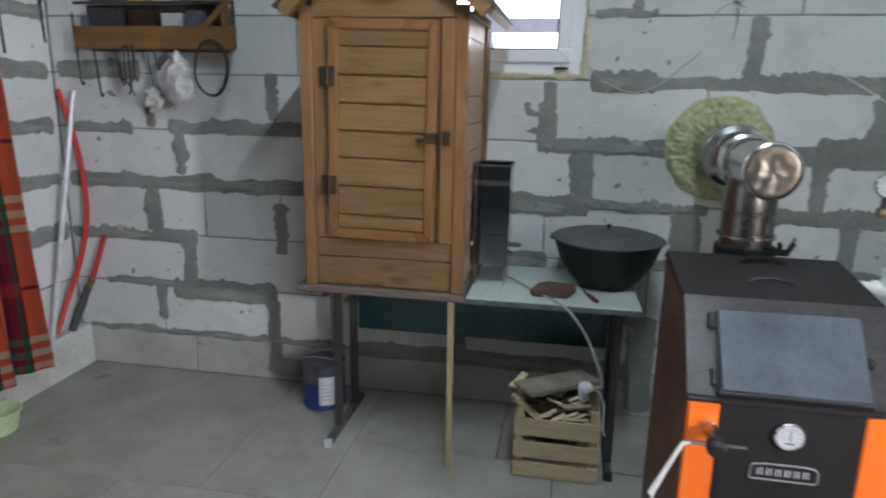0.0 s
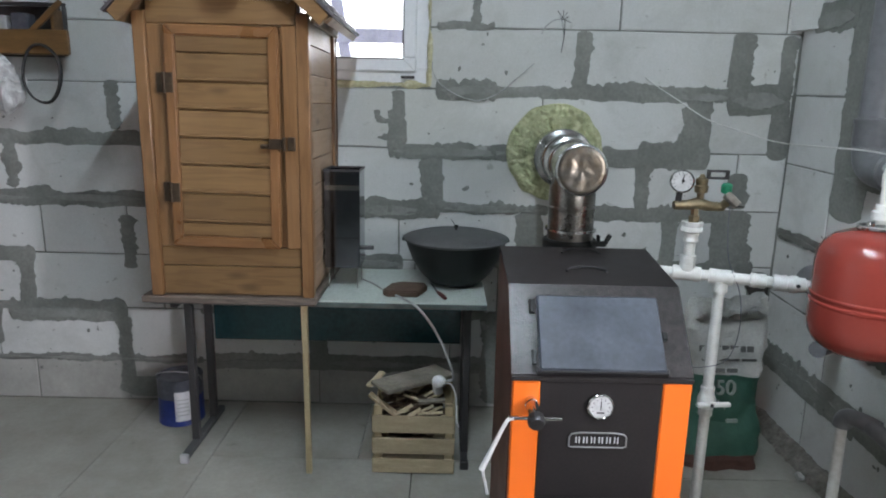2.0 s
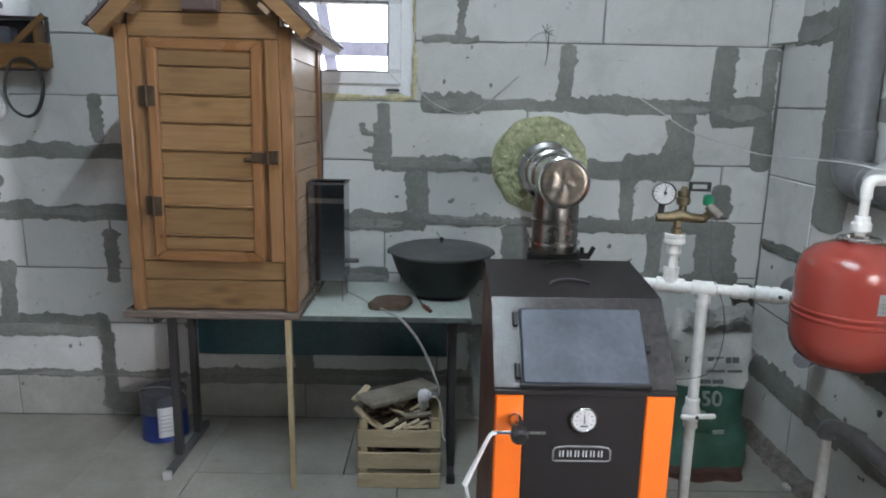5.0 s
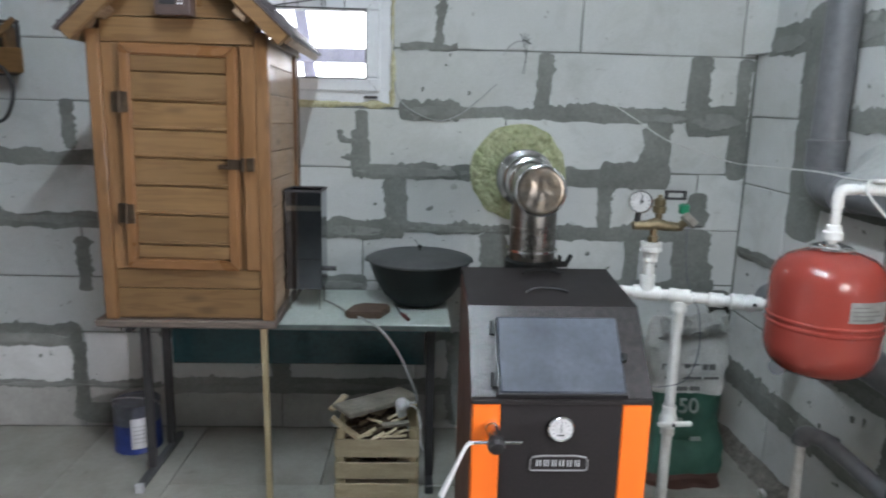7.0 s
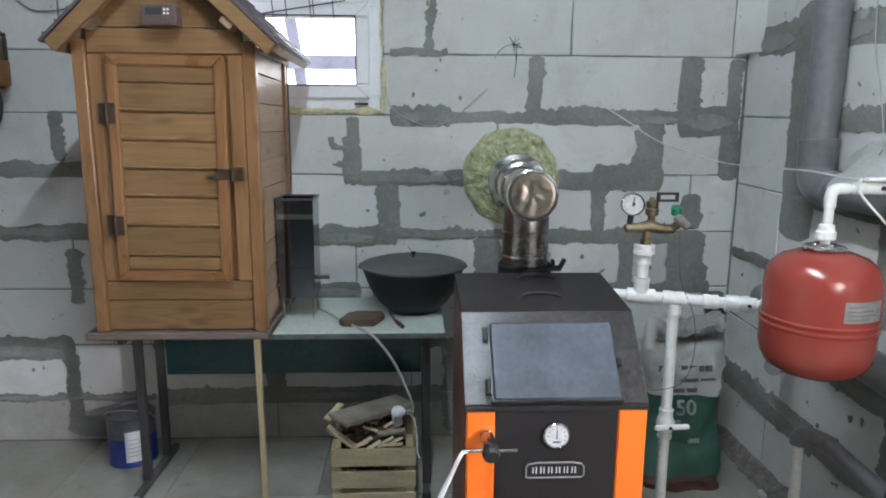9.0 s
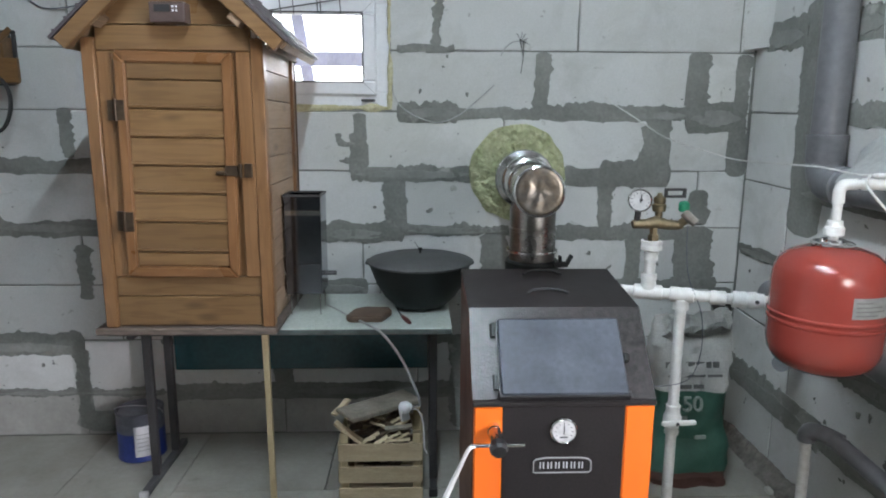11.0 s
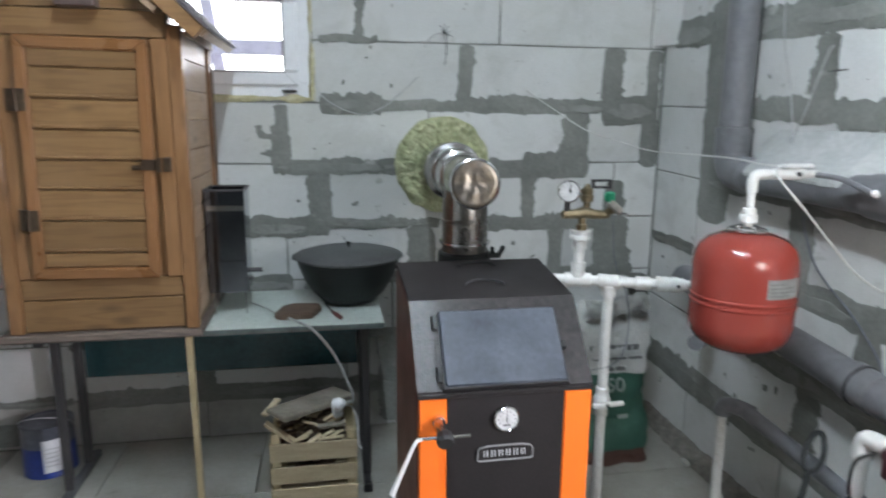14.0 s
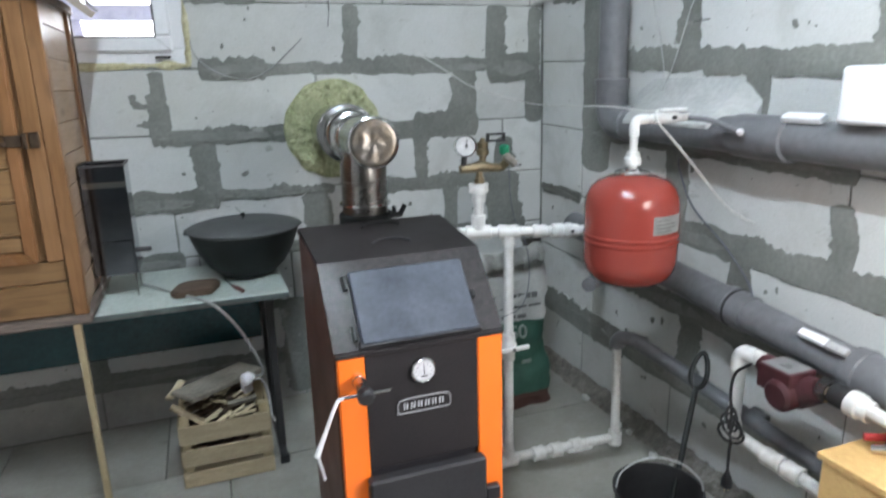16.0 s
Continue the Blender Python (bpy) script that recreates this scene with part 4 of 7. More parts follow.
# ---- flue ----
flue = thing("flue_pipe", (0.55, 2.10, 0.90), "stainless steel flue elbow running from the boiler into the wall", "flue")
CX, CY = 0.550, 2.10
r0 = 0.075
part("vertical_pipe", lathe([(r0, 0.98), (r0, 1.05), (r0, 1.095), (r0 + 0.003, 1.098), (r0 + 0.003, 1.106), (r0, 1.109), (r0, 1.17), (0.066, 1.20), (0.060, 1.24), (0.05, 1.24)], 40, pose(CX, CY, 0)), M_SHADED_STEEL, flue, smooth=True)
hz = along((0.514, 1.80, 1.252), (FX, WY, FZ))
part("horizontal_pipe", lathe([(0.067, 0.0), (0.072, 0.003), (0.074, 0.010), (0.072, 0.018), (0.068, 0.022), (0.068, 0.24), (0.069, 0.30), (0.074, 0.305), (0.076, 0.314), (0.074, 0.323), (0.070, 0.327), (0.070, 0.40)], 52, hz), M_STAIN, flue, smooth=True)
part("reducer", lathe([(0.070, 0.395), (0.082, 0.40), (0.0845, 0.408), (0.082, 0.416), (0.079, 0.42), (0.080, 0.50), (0.086, 0.505), (0.0885, 0.514), (0.086, 0.523), (0.084, 0.53), (0.086, 0.60)], 52, hz), M_STAIN, flue, "polished stepped sleeve", smooth=True)
part("wall_sleeve", lathe([(0.086, 0.595), (0.104, 0.60), (0.108, 0.606), (0.108, 0.616), (0.103, 0.622), (0.100, 0.63), (0.100, 0.70), (0.104, 0.706), (0.100, 0.712), (0.100, 1.10)], 52, hz), M_STAIN, flue, "wide polished sleeve in the wall", smooth=True)
for k in range(7):
    a_ = radians(168 + k * 8)
    part("stamp_mark", box((-0.0032, -0.0008, -0.013), (0.0032, 0.0012, 0.013), m=hz @ Matrix.Translation((0.0805 * math.cos(a_), 0.0805 * math.sin(a_), 0.46)) @ Matrix.Rotation(a_ - math.pi / 2, 4, "Z")), M_INK, flue)
own = lathe([(0.0, 0.004), (0.008, 0.004), (0.016, 0.004), (0.024, 0.003), (0.032, 0.003), (0.040, 0.003), (0.048, 0.003), (0.056, 0.003), (0.062, 0.003), (0.068, 0.006)], 48)
for v in own.verts:
    rr = math.hypot(v.co.x, v.co.y)
    if rr < 0.06:
        v.co.z += (noise.noise(v.co * 45) * 0.0035 + noise.noise(v.co * 120) * 0.0012) * min(1, 3 * (1 - rr / 0.062))
bmesh.ops.transform(own, matrix=hz, verts=own.verts[:])
cap = part("end_cap", own, M_STAINHOT, flue, "heat-tinted dented end cap", smooth=True)
part("clamp_ring", lathe([(r0 + 0.001, 1.026), (r0 + 0.009, 1.027), (r0 + 0.009, 1.034), (r0 + 0.001, 1.035)], 40, pose(CX, CY, 0)), M_CHROME, flue, smooth=True)
base = part("base_collar", lathe([(0.088, 0.90), (0.088, 0.994), (0.083, 1.000), (0.070, 1.000)], 40, pose(CX, CY, 0)), M_IRON, flue, "matt black cast collar", smooth=True)
part("damper_lever", box((CX + 0.060, CY - 0.068, 0.984), (CX + 0.108, CY - 0.050, 1.002), 0.003), M_IRON, base)
part("damper_tab", box((CX + 0.076, CY - 0.070, 0.998), (CX + 0.086, CY - 0.048, 1.022), 0.003), M_IRON, base)
part("damper_grip", box((-0.006, -0.010, -0.002), (0.006, 0.010, 0.034), 0.003, m=pose(CX + 0.103, CY - 0.060, 0.994, 0, 28, 0)), M_IRON, base)

# ---- boiler ----
boiler = thing("boiler", (0.54, 1.75, 0.0), "orange and black solid-fuel boiler with a sloping loading lid", "boiler")
BX0, BX1, BY = 0.313, 0.765, 1.507
side = [(BY + 0.004, 0.02), (BY + 0.004, 0.763), (1.672, 0.952), (1.985, 0.985), (2.02, 0.965), (2.02, 0.02)]
part("body", prism(side, BX0 + 0.004, BX1 - 0.004, "x"), M_BLACK, boiler)
part("side_panel", prism([(BY + 0.02, 0.03), (BY + 0.02, 0.756), (1.675, 0.935), (2.0, 0.965), (2.0, 0.03)], BX0 - 0.002, BX0 + 0.003, "x"), M_RUST, boiler, "rust-brown painted side sheet")
part("side_panel", prism([(BY + 0.02, 0.03), (BY + 0.02, 0.756), (1.675, 0.935), (2.0, 0.965), (2.0, 0.03)], BX1 - 0.003, BX1 + 0.002, "x"), M_BLACK, boiler)
# sloping top sheet and flat cover, folded from thick sheet
part("slope_sheet", prism([(BY - 0.004, 0.7645), (BY - 0.004, 0.768), (1.668, 0.957), (1.674, 0.953), (BY + 0.004, 0.761), (BY + 0.004, 0.7645)], BX0 - 0.003, BX1 + 0.003, "x"), M_HAMMER, boiler, "speckled brown hammered sheet")
part("top_cover", prism([(1.668, 0.957), (1.982, 0.992), (2.022, 0.975), (2.022, 0.962), (1.98, 0.984), (1.672, 0.951)], BX0 - 0.003, BX1 + 0.003, "x"), M_PANEL, boiler)
part("flue_outlet", box((0.455, 2.015, 0.70), (0.645, 2.195, 0.902), 0.006), M_BLACK, boiler)
# raised black lines that paint the shade in the stamped grooves
for k, yy in enumerate((1.747, 1.905)):
    pts = [(0.538 + 0.012 * k + 0.058 * math.cos(radians(a)), yy + 0.045 * math.sin(radians(a)), 0.972 + (yy + 0.045 * math.sin(radians(a)) - 1.75) * 0.112) for a in range(10, 171, 10)]
    part("stamped_arc", sweep(pts, 0.0040, 6), M_INK, boiler)
# front
part("front_panel", box((0.384, BY - 0.006, 0.425), (0.692, BY + 0.006, 0.750), 0.002), M_PANEL, boiler)
part("front_lip", box((BX0 - 0.003, BY - 0.012, 0.7515), (BX1 + 0.003, BY - 0.0045, 0.764), 0.002), M_PANEL, boiler, "dark folded lip below the slope")
part("column", box((BX0, BY - 0.009, 0.02), (0.384, BY + 0.006, 0.7505), 0.004), M_ORANGE, boiler, "glossy orange front column")
part("column", box((0.692, BY - 0.009, 0.02), (BX1, BY + 0.006, 0.7505), 0.004), M_ORANGE, boiler, "glossy orange front column")
ash = part("ash_door", box((0.372, BY - 0.048, 0.06), (0.700, BY - 0.010, 0.415), 0.006), M_BLACK, boiler, "black lower ash door")
part("door_latch", box((0.700, BY - 0.045, 0.27), (0.742, BY - 0.02, 0.315), 0.004), M_BLACK, ash)
# lid on the slope
dirv = Vector((0, 1.672 - BY, 0.952 - 0.763)).normalized()
nrm = Vector((0, -dirv.z, dirv.y))
slope = Matrix.Translation((0.538, BY, 0.768)) @ Matrix(((1, 0, 0, 0), (0, dirv.y, nrm.y, 0), (0, dirv.z, nrm.z, 0), (0, 0, 0, 1)))
lid = part("loading_lid", box((-0.158, 0.002, 0.004), (0.158, 0.206, 0.026), 0.004, m=slope), M_LID, boiler, "blue-black painted loading lid", smooth=True)
part("lid_rim", box((-0.165, -0.004, -0.002), (0.165, 0.012, 0.022), 0.003, m=slope), M_BLACK, lid)
for z in (0.038, 0.178):
    part("hinge", rod(slope @ Vector((-0.170, z - 0.018, 0.012)), slope @ Vector((-0.170, z + 0.018, 0.012)), 0.007, 10), M_IRON, lid)
part("lid_catch", box((0.158, 0.088, 0.004), (0.174, 0.112, 0.022), 0.004, m=slope), M_IRON, lid)
part("poker_bracket", prism([(1.555, 0.80), (1.565, 0.80), (1.60, 0.855), (1.59, 0.86)], BX1 - 0.045, BX1 - 0.015, "x"), M_CHROME, boiler, "short bare metal bracket")
# thermometer
dial = part("thermometer", lathe([(0.034, 0.0), (0.034, 0.010), (0.031, 0.013), (0.028, 0.010), (0.0, 0.010)], 32, along((0.537, BY - 0.006, 0.688), (0.537, 0.0, 0.688))), M_STAIN, boiler, "round thermometer with chrome rim", smooth=True)
part("dial_face", lathe([(0.0, 0.0112), (0.0285, 0.0112), (0.0285, 0.0105)], 32, along((0.537, BY - 0.006, 0.688), (0.537, 0.0, 0.688))), M_DIAL, dial, "white printed dial")
part("needle", box((0.5358, BY - 0.0185, 0.680), (0.5382, BY - 0.0176, 0.704)), M_INK, dial)
for a in range(-120, 121, 30):
    ca, sa = math.cos(radians(90 + a)), math.sin(radians(90 + a))
    part("tick", rod((0.537 + 0.019 * ca, BY - 0.0176, 0.688 + 0.019 * sa), (0.537 + 0.024 * ca, BY - 0.0176, 0.688 + 0.024 * sa), 0.0008, 5), M_INK, dial)
part("dial_print", box((0.527, BY - 0.0182, 0.671), (0.547, BY - 0.0174, 0.6745)), M_INK, dial)
# name plate with plain raised bars
pl = [(0.464, 0.576), (0.470, 0.574), (0.604, 0.574), (0.610, 0.578), (0.610, 0.602), (0.604, 0.610), (0.580, 0.614), (0.494, 0.614), (0.470, 0.610), (0.464, 0.602)]
plate = part("name_plate", prism(pl, BY - 0.0105, BY - 0.006, "y"), M_PANEL, boiler, "small silver-rimmed metal name plate")
part("plate_rim", loop_sweep([(x, BY - 0.0105, z) for x, z in pl], 0.0024, 6), M_TINPLATE, plate)
for k in range(6):
    x0 = 0.480 + k * 0.0197
    part("bar", box((x0, BY - 0.0118, 0.585), (x0 + 0.0035, BY - 0.0104, 0.603), 0.0006), M_GREYTOOL, plate)
    part("bar", box((x0 + 0.008, BY - 0.0118, 0.585), (x0 + 0.0115, BY - 0.0104, 0.603), 0.0006), M_GREYTOOL, plate)
# crank for the door: boss, knob, bent rod
crank = part("door_crank", rod((0.362, BY - 0.005, 0.694), (0.366, BY - 0.068, 0.684), 0.0165, 16), M_STAIN, boiler, "bent steel door crank with black knob", smooth=True)
part("boss_ring", rod((0.3615, BY - 0.004, 0.695), (0.3625, BY - 0.022, 0.693), 0.017, 16), M_CHROME, crank)
part("knob", lathe([(0.0, -0.020), (0.014, -0.020), (0.021, -0.012), (0.0225, 0.006), (0.018, 0.015), (0.0, 0.016)], 10, along((0.367, BY - 0.078, 0.678), (0.369, BY - 0.2, 0.64))), M_RUBBER, crank, "black star knob")
part("cross_bar", rod((0.300, BY - 0.074, 0.682), (0.430, BY - 0.074, 0.683), 0.0045, 10), M_STAIN, crank)
part("lever", sweep(curve_points([(0.312, BY - 0.074, 0.682), (0.296, BY - 0.075, 0.674), (0.272, BY - 0.077, 0.623), (0.238, BY - 0.080, 0.545)], 5), [0.0048, 0.0048, 0.0049, 0.005, 0.005, 0.005, 0.005, 0.005, 0.0051, 0.0053, 0.0055, 0.0058, 0.0062, 0.0066, 0.007, 0.0074], 12), M_GLARE_ROD, crank, "metal lever with its glare put into the colour", smooth=True)
part("lever_chain", sweep(curve_points([(0.241, BY - 0.080, 0.552), (0.244, BY - 0.076, 0.525), (0.25, BY - 0.07, 0.50), (0.255, BY - 0.066, 0.47)], 4), 0.004, 6), M_GREYTOOL, crank)

# ---- school desk ----
desk = thing("school_desk", (-0.31, 2.56, 0.0), "old school desk with pale green top and dark steel frame", "desk")
DY0, DY1, DZ = 2.295, 2.80, 0.700
part("tabletop", box((-0.945, DY0, DZ - 0.022), (0.298, DY1, DZ), 0.002), M_DESK, desk, "pale green laminate top")
part("edge_strip", box((-0.945, DY0 - 0.003, DZ - 0.0225), (0.298, DY0 - 0.0005, DZ - 0.003), 0.001), surf("worn_green_edge", (0.10, 0.125, 0.118), (0.05, 0.058, 0.055), 0.5, scale=18, bump=0.1), desk)
part("modesty_panel", box((-0.868, 2.694, 0.392), (0.215, 2.708, 0.665), 0.002), M_TEAL, desk, "dark teal front panel")
for sx in (-0.885, 0.232):
    fr = part("leg_frame", box((sx - 0.014, DY0 + 0.035, DZ - 0.05), (sx + 0.014, DY1 - 0.04, DZ - 0.023), 0.003), M_STEELDARK, desk)
    part("leg", box((sx - 0.015, 2.455 if sx < 0 else 2.40, 0.035), (sx + 0.015, 2.485 if sx < 0 else 2.43, DZ - 0.05), 0.003), M_STEELDARK, fr)
    part("leg", box((sx - 0.015, 2.66, 0.035), (sx + 0.015, 2.69, DZ - 0.05), 0.003), M_STEELDARK, fr)
    part("foot_bar", box((sx - 0.014, 2.335, 0.008), (sx + 0.014, 2.78, 0.036), 0.003), M_IRONLID if sx < 0 else M_STEELDARK, fr)
    part("foot_cap", box((sx - 0.017, 2.322, 0.0), (sx + 0.017, 2.342, 0.038), 0.004), M_RUBBER if sx > 0 else M_LABEL, fr)

# ---- base board below the cabinet ----
solo("base_board", box((-0.955, 2.225, DZ + 0.001), (-0.325, 2.785, DZ + 0.028), 0.004), M_PLY, "worn dark plywood board lying on the desk", "board")

# ---- smoking cabinet ----
KX0, KX1, KY0, KY1, KZ = -0.918, -0.3315, 2.232, 2.775, DZ + 0.0285
EAVE = 1.708
cab = thing("smoking_cabinet", ((KX0 + KX1) / 2, 2.5, KZ), "varnished pine cabinet like a little house, with pitched roof", "cabinet")
PW = 0.043
for x0 in (KX0, KX1 - PW):
    for y0 in (KY0, KY1 - PW):
        part("corner_post", box((x0, y0, KZ), (x0 + PW, y0 + PW, EAVE), 0.004), M_WZ, cab, smooth=True)
# front boards: two at the foot, a wide one over the door, gable boards
fx0, fx1 = KX0 + PW, KX1 - PW
part("front_board", box((fx0, KY0 + 0.014, KZ + 0.004), (fx1, KY0 + 0.032, 0.838), 0.003), M_WX, cab)
part("front_board", box((fx0, KY0 + 0.014, 0.841), (fx1, KY0 + 0.032, 0.908), 0.003), M_WX, cab)
part("front_board", box((fx0, KY0 + 0.014, 1.668), (fx1, KY0 + 0.032, 1.748), 0.003), M_WX, cab)
part("front_stile", box((fx0, KY0 + 0.012, 0.910), (fx0 + 0.060, KY0 + 0.032, 1.666), 0.003), M_WZ, cab)
part("front_stile", box((fx1 - 0.049, KY0 + 0.004, 0.910), (fx1, KY0 + 0.0248, 1.666), 0.003), M_WZ, cab)
part("door_stop", box((fx1 - 0.085, KY0 + 0.025, 0.910), (fx1, KY0 + 0.032, 1.666), 0.003), M_WZ, cab)
RIDGE = 2.005
mx = (KX0 + KX1) / 2
for a, b in ((1.751, 1.842), (1.845, 1.935)):
    wa, wb = 0.312 * (RIDGE - a) / (RIDGE - EAVE), 0.312 * (RIDGE - b) / (RIDGE - EAVE)
    part("gable_board", prism([(mx - wa, a), (mx + wa, a), (mx + wb, b), (mx - wb, b)], KY0 + 0.014, KY0 + 0.032, "y"), M_WX, cab)
# side boards
z = KZ + 0.004
while z < EAVE - 0.02:
    top = min(z + 0.098, EAVE - 0.004)
    for xs0 in (KX0 + 0.012, KX1 - 0.030):
        part("side_board", box((xs0, KY0 + PW, z), (xs0 + 0.018, KY1 - PW, top - 0.0025), 0.0015), M_WY_SHEEN, cab)
    z += 0.098
part("back_panel", box((fx0, KY1 - 0.03, KZ), (fx1, KY1 - 0.014, EAVE)), M_WX, cab)
part("floor_panel", box((fx0, KY0 + 0.03, KZ + 0.002), (fx1, KY1 - 0.03, KZ + 0.018)), M_WX, cab)
# door with frame and panel boards, hung slightly askew
door = part("door", box((-0.795, KY0 + 0.012, 0.945), (-0.450, KY0 + 0.02, 1.63)), M_WX, cab, "framed pine door, shut, slightly askew")
sk = Matrix.Translation((-0.62, 0, 1.29)) @ Matrix.Rotation(radians(0.9), 4, "Y") @ Matrix.Translation((0.62, 0, -1.29))


def mitred(x0, x1, z0, z1, w, y0, y1, which):
    quads = {"bottom": [(x0, z0), (x1, z0), (x1 - w, z0 + w), (x0 + w, z0 + w)], "top": [(x0, z1), (x0 + w, z1 - w), (x1 - w, z1 - w), (x1, z1)],
             "left": [(x0, z0), (x0 + w, z0 + w), (x0 + w, z1 - w), (x0, z1)], "right": [(x1, z0), (x1, z1), (x1 - w, z1 - w), (x1 - w, z0 + w)]}
    own = prism(quads[which], y0, y1, "y")
    bmesh.ops.bevel(own, geom=own.edges[:], offset=0.0055, segments=3, affect="EDGES")
    return own


for which in ("left", "right", "top", "bottom"):
    own = mitred(-0.8155, -0.4345, 0.913, 1.663, 0.037, KY0 - 0.016, KY0 + 0.014, which)
    bmesh.ops.transform(own, matrix=sk, verts=own.verts[:])
    part("door_frame", own, M_WFRAME_Z if which in ("left", "right") else M_WFRAME_X, door, smooth=True)
zs = (0.950, 0.998, 1.101, 1.199, 1.293, 1.386, 1.479, 1.573, 1.628)
for a, b in zip(zs, zs[1:]):
    own = box((-0.780, KY0 - 0.007, a + 0.0015), (-0.467, KY0 + 0.012, b - 0.0015), 0.003)
    if b - a > 0.06:
        rod((-0.780, KY0 - 0.0055, a + 0.0085), (-0.467, KY0 - 0.0055, a + 0.0085), 0.0058, 10, bm=own)
    bmesh.ops.transform(own, matrix=sk, verts=own.verts[:])
    part("panel_board", own, M_WX, door)
for hz_ in (1.476, 1.106):
    hg = part("hinge", box((-0.846, KY0 - 0.0025, hz_ - 0.033), (-0.818, KY0 + 0.012, hz_ + 0.033), 0.001), M_DARKBROWN, door, "dark bronze hinge")
    part("hinge_leaf", box((-0.812, KY0 - 0.0195, hz_ - 0.033), (-0.784, KY0 - 0.0155, hz_ + 0.033), 0.001), M_DARKBROWN, hg)
    part("pin", rod((-0.815, KY0 - 0.016, hz_ - 0.034), (-0.815, KY0 - 0.016, hz_ + 0.034), 0.006, 10), M_DARKBROWN, hg)
la = part("latch", box((-0.470, KY0 - 0.023, 1.262), (-0.425, KY0 - 0.014, 1.296), 0.002), M_DARKBROWN, door, "dark bronze toggle latch")
part("latch_knob", box((-0.498, KY0 - 0.030, 1.264), (-0.466, KY0 - 0.016, 1.278), 0.004), M_DARKBROWN, la)
part("latch_plate", box((-0.408, KY0 - 0.012, 1.256), (-0.384, KY0 + 0.006, 1.302), 0.002), M_DARKBROWN, la)
part("latch_pin", rod((-0.417, KY0 - 0.026, 1.256), (-0.417, KY0 - 0.026, 1.302), 0.006, 10), M_DARKBROWN, la)
# controller box over the door
ctl = part("controller", box((-0.672, KY0 - 0.045, 1.748), (-0.560, KY0 + 0.014, 1.812), 0.006, seg=2), surf("brown_grey_plastic", (0.085, 0.058, 0.052), (0.065, 0.045, 0.04), 0.4, scale=8, bump=0.03), cab, "brown-grey plastic temperature controller with dark display")
part("display", box((-0.655, KY0 - 0.0475, 1.780), (-0.605, KY0 - 0.0445, 1.802), 0.001), M_INK, ctl)
for bx in (-0.596, -0.585):
    for bz in (1.784, 1.796):
        part("button", box((bx - 0.003, KY0 - 0.047, bz - 0.003), (bx + 0.003, KY0 - 0.0448, bz + 0.003)), M_LABELW, ctl)
# roof: two sheets, front barge boards, purlin ends
roof_run, rmx = 0.367, mx + 0.015
for sgn in (-1, 1):
    ex, ez = rmx + sgn * roof_run, RIDGE - (RIDGE - EAVE) / 0.312 * roof_run + 0.035
    ridge = (rmx, RIDGE + 0.035)
    dx, dz = ex - ridge[0], ez - ridge[1]
    ln = math.hypot(dx, dz)
    nx, nz = -dz / ln * sgn, dx / ln * sgn
    sheet = [(ridge[0], ridge[1]), (ex, ez), (ex + nx * 0.010, ez + nz * 0.010), (ridge[0] + nx * 0.010, ridge[1] + nz * 0.010)]
    rs = part("roof_sheet", prism(sheet, KY0 - 0.065, KY1 + 0.03, "y"), M_SHINGLE, cab, "dark ribbed roof sheet")
    for k in range(9):
        t = (k + 0.5) / 9
        cx_, cz_ = ridge[0] + dx * t + nx * 0.011, ridge[1] + dz * t + nz * 0.011
        part("rib", rod((cx_, KY0 - 0.066, cz_), (cx_, KY1 + 0.031, cz_), 0.0045, 6), M_SHINGLE, rs)
    w = 0.062
    bx, bz = ex - dx / ln * 0.012, ez - dz / ln * 0.012
    barge = [(ridge[0], ridge[1] - 0.003), (bx, bz - 0.003), (bx - nx * w * 0.75, bz - nz * w * 0.75 - 0.003), (ridge[0], ridge[1] - w * 1.25)]
    own = prism(barge, KY0 - 0.062, KY0 - 0.030, "y")
    bmesh.ops.bevel(own, geom=own.edges[:], offset=0.003, segments=1, affect="EDGES")
    part("barge_board", own, M_WX, cab)
    th = 0.040 if sgn > 0 else 0.026
    soffit = [(ridge[0], ridge[1] - 0.004), (ex - dx / ln * 0.003, ez - dz / ln * 0.003 - 0.004), (ex - dx / ln * 0.003 - nx * 0.026, ez - dz / ln * 0.003 - nz * 0.026 - 0.004), (mx + sgn * 0.27 - nx * th, ridge[1] + dz / dx * (mx + sgn * 0.27 - ridge[0]) - nz * th), (ridge[0], ridge[1] - th * 1.4)]
    part("roof_lining", prism(soffit, KY0 - 0.028, KY1 + 0.02, "y"), M_WY_SHEEN, cab)
    px_, pz_ = mx + sgn * 0.226, 1.766
    part("purlin_end", box((-0.022, -0.030, -0.022), (0.022, 0.05, 0.022), 0.002, m=pose(px_, KY0 - 0.02, pz_, 0, sgn * 42, 0)), M_WY_SHEEN, cab)
part("eave_trim", box((KX1 + 0.002, KY0 + PW, EAVE - 0.03), (KX1 + 0.012, KY1, EAVE), 0.002), M_WY_SHEEN, cab)
part("edge_strip", box((KX1 - 0.004, KY1 + 0.001, KZ), (KX1 + 0.004, KY1 + 0.006, EAVE)), M_DARKBROWN, cab)

# ---- prop stick ----
solo("prop_stick", sweep([(-0.376, 2.285, 0.0), (-0.376, 2.278, 0.35), (-0.377, 2.272, 0.692)], [0.0145, 0.0138, 0.0150], 4), M_RAWZ, "rough square pine prop stick standing under the board", "stick")

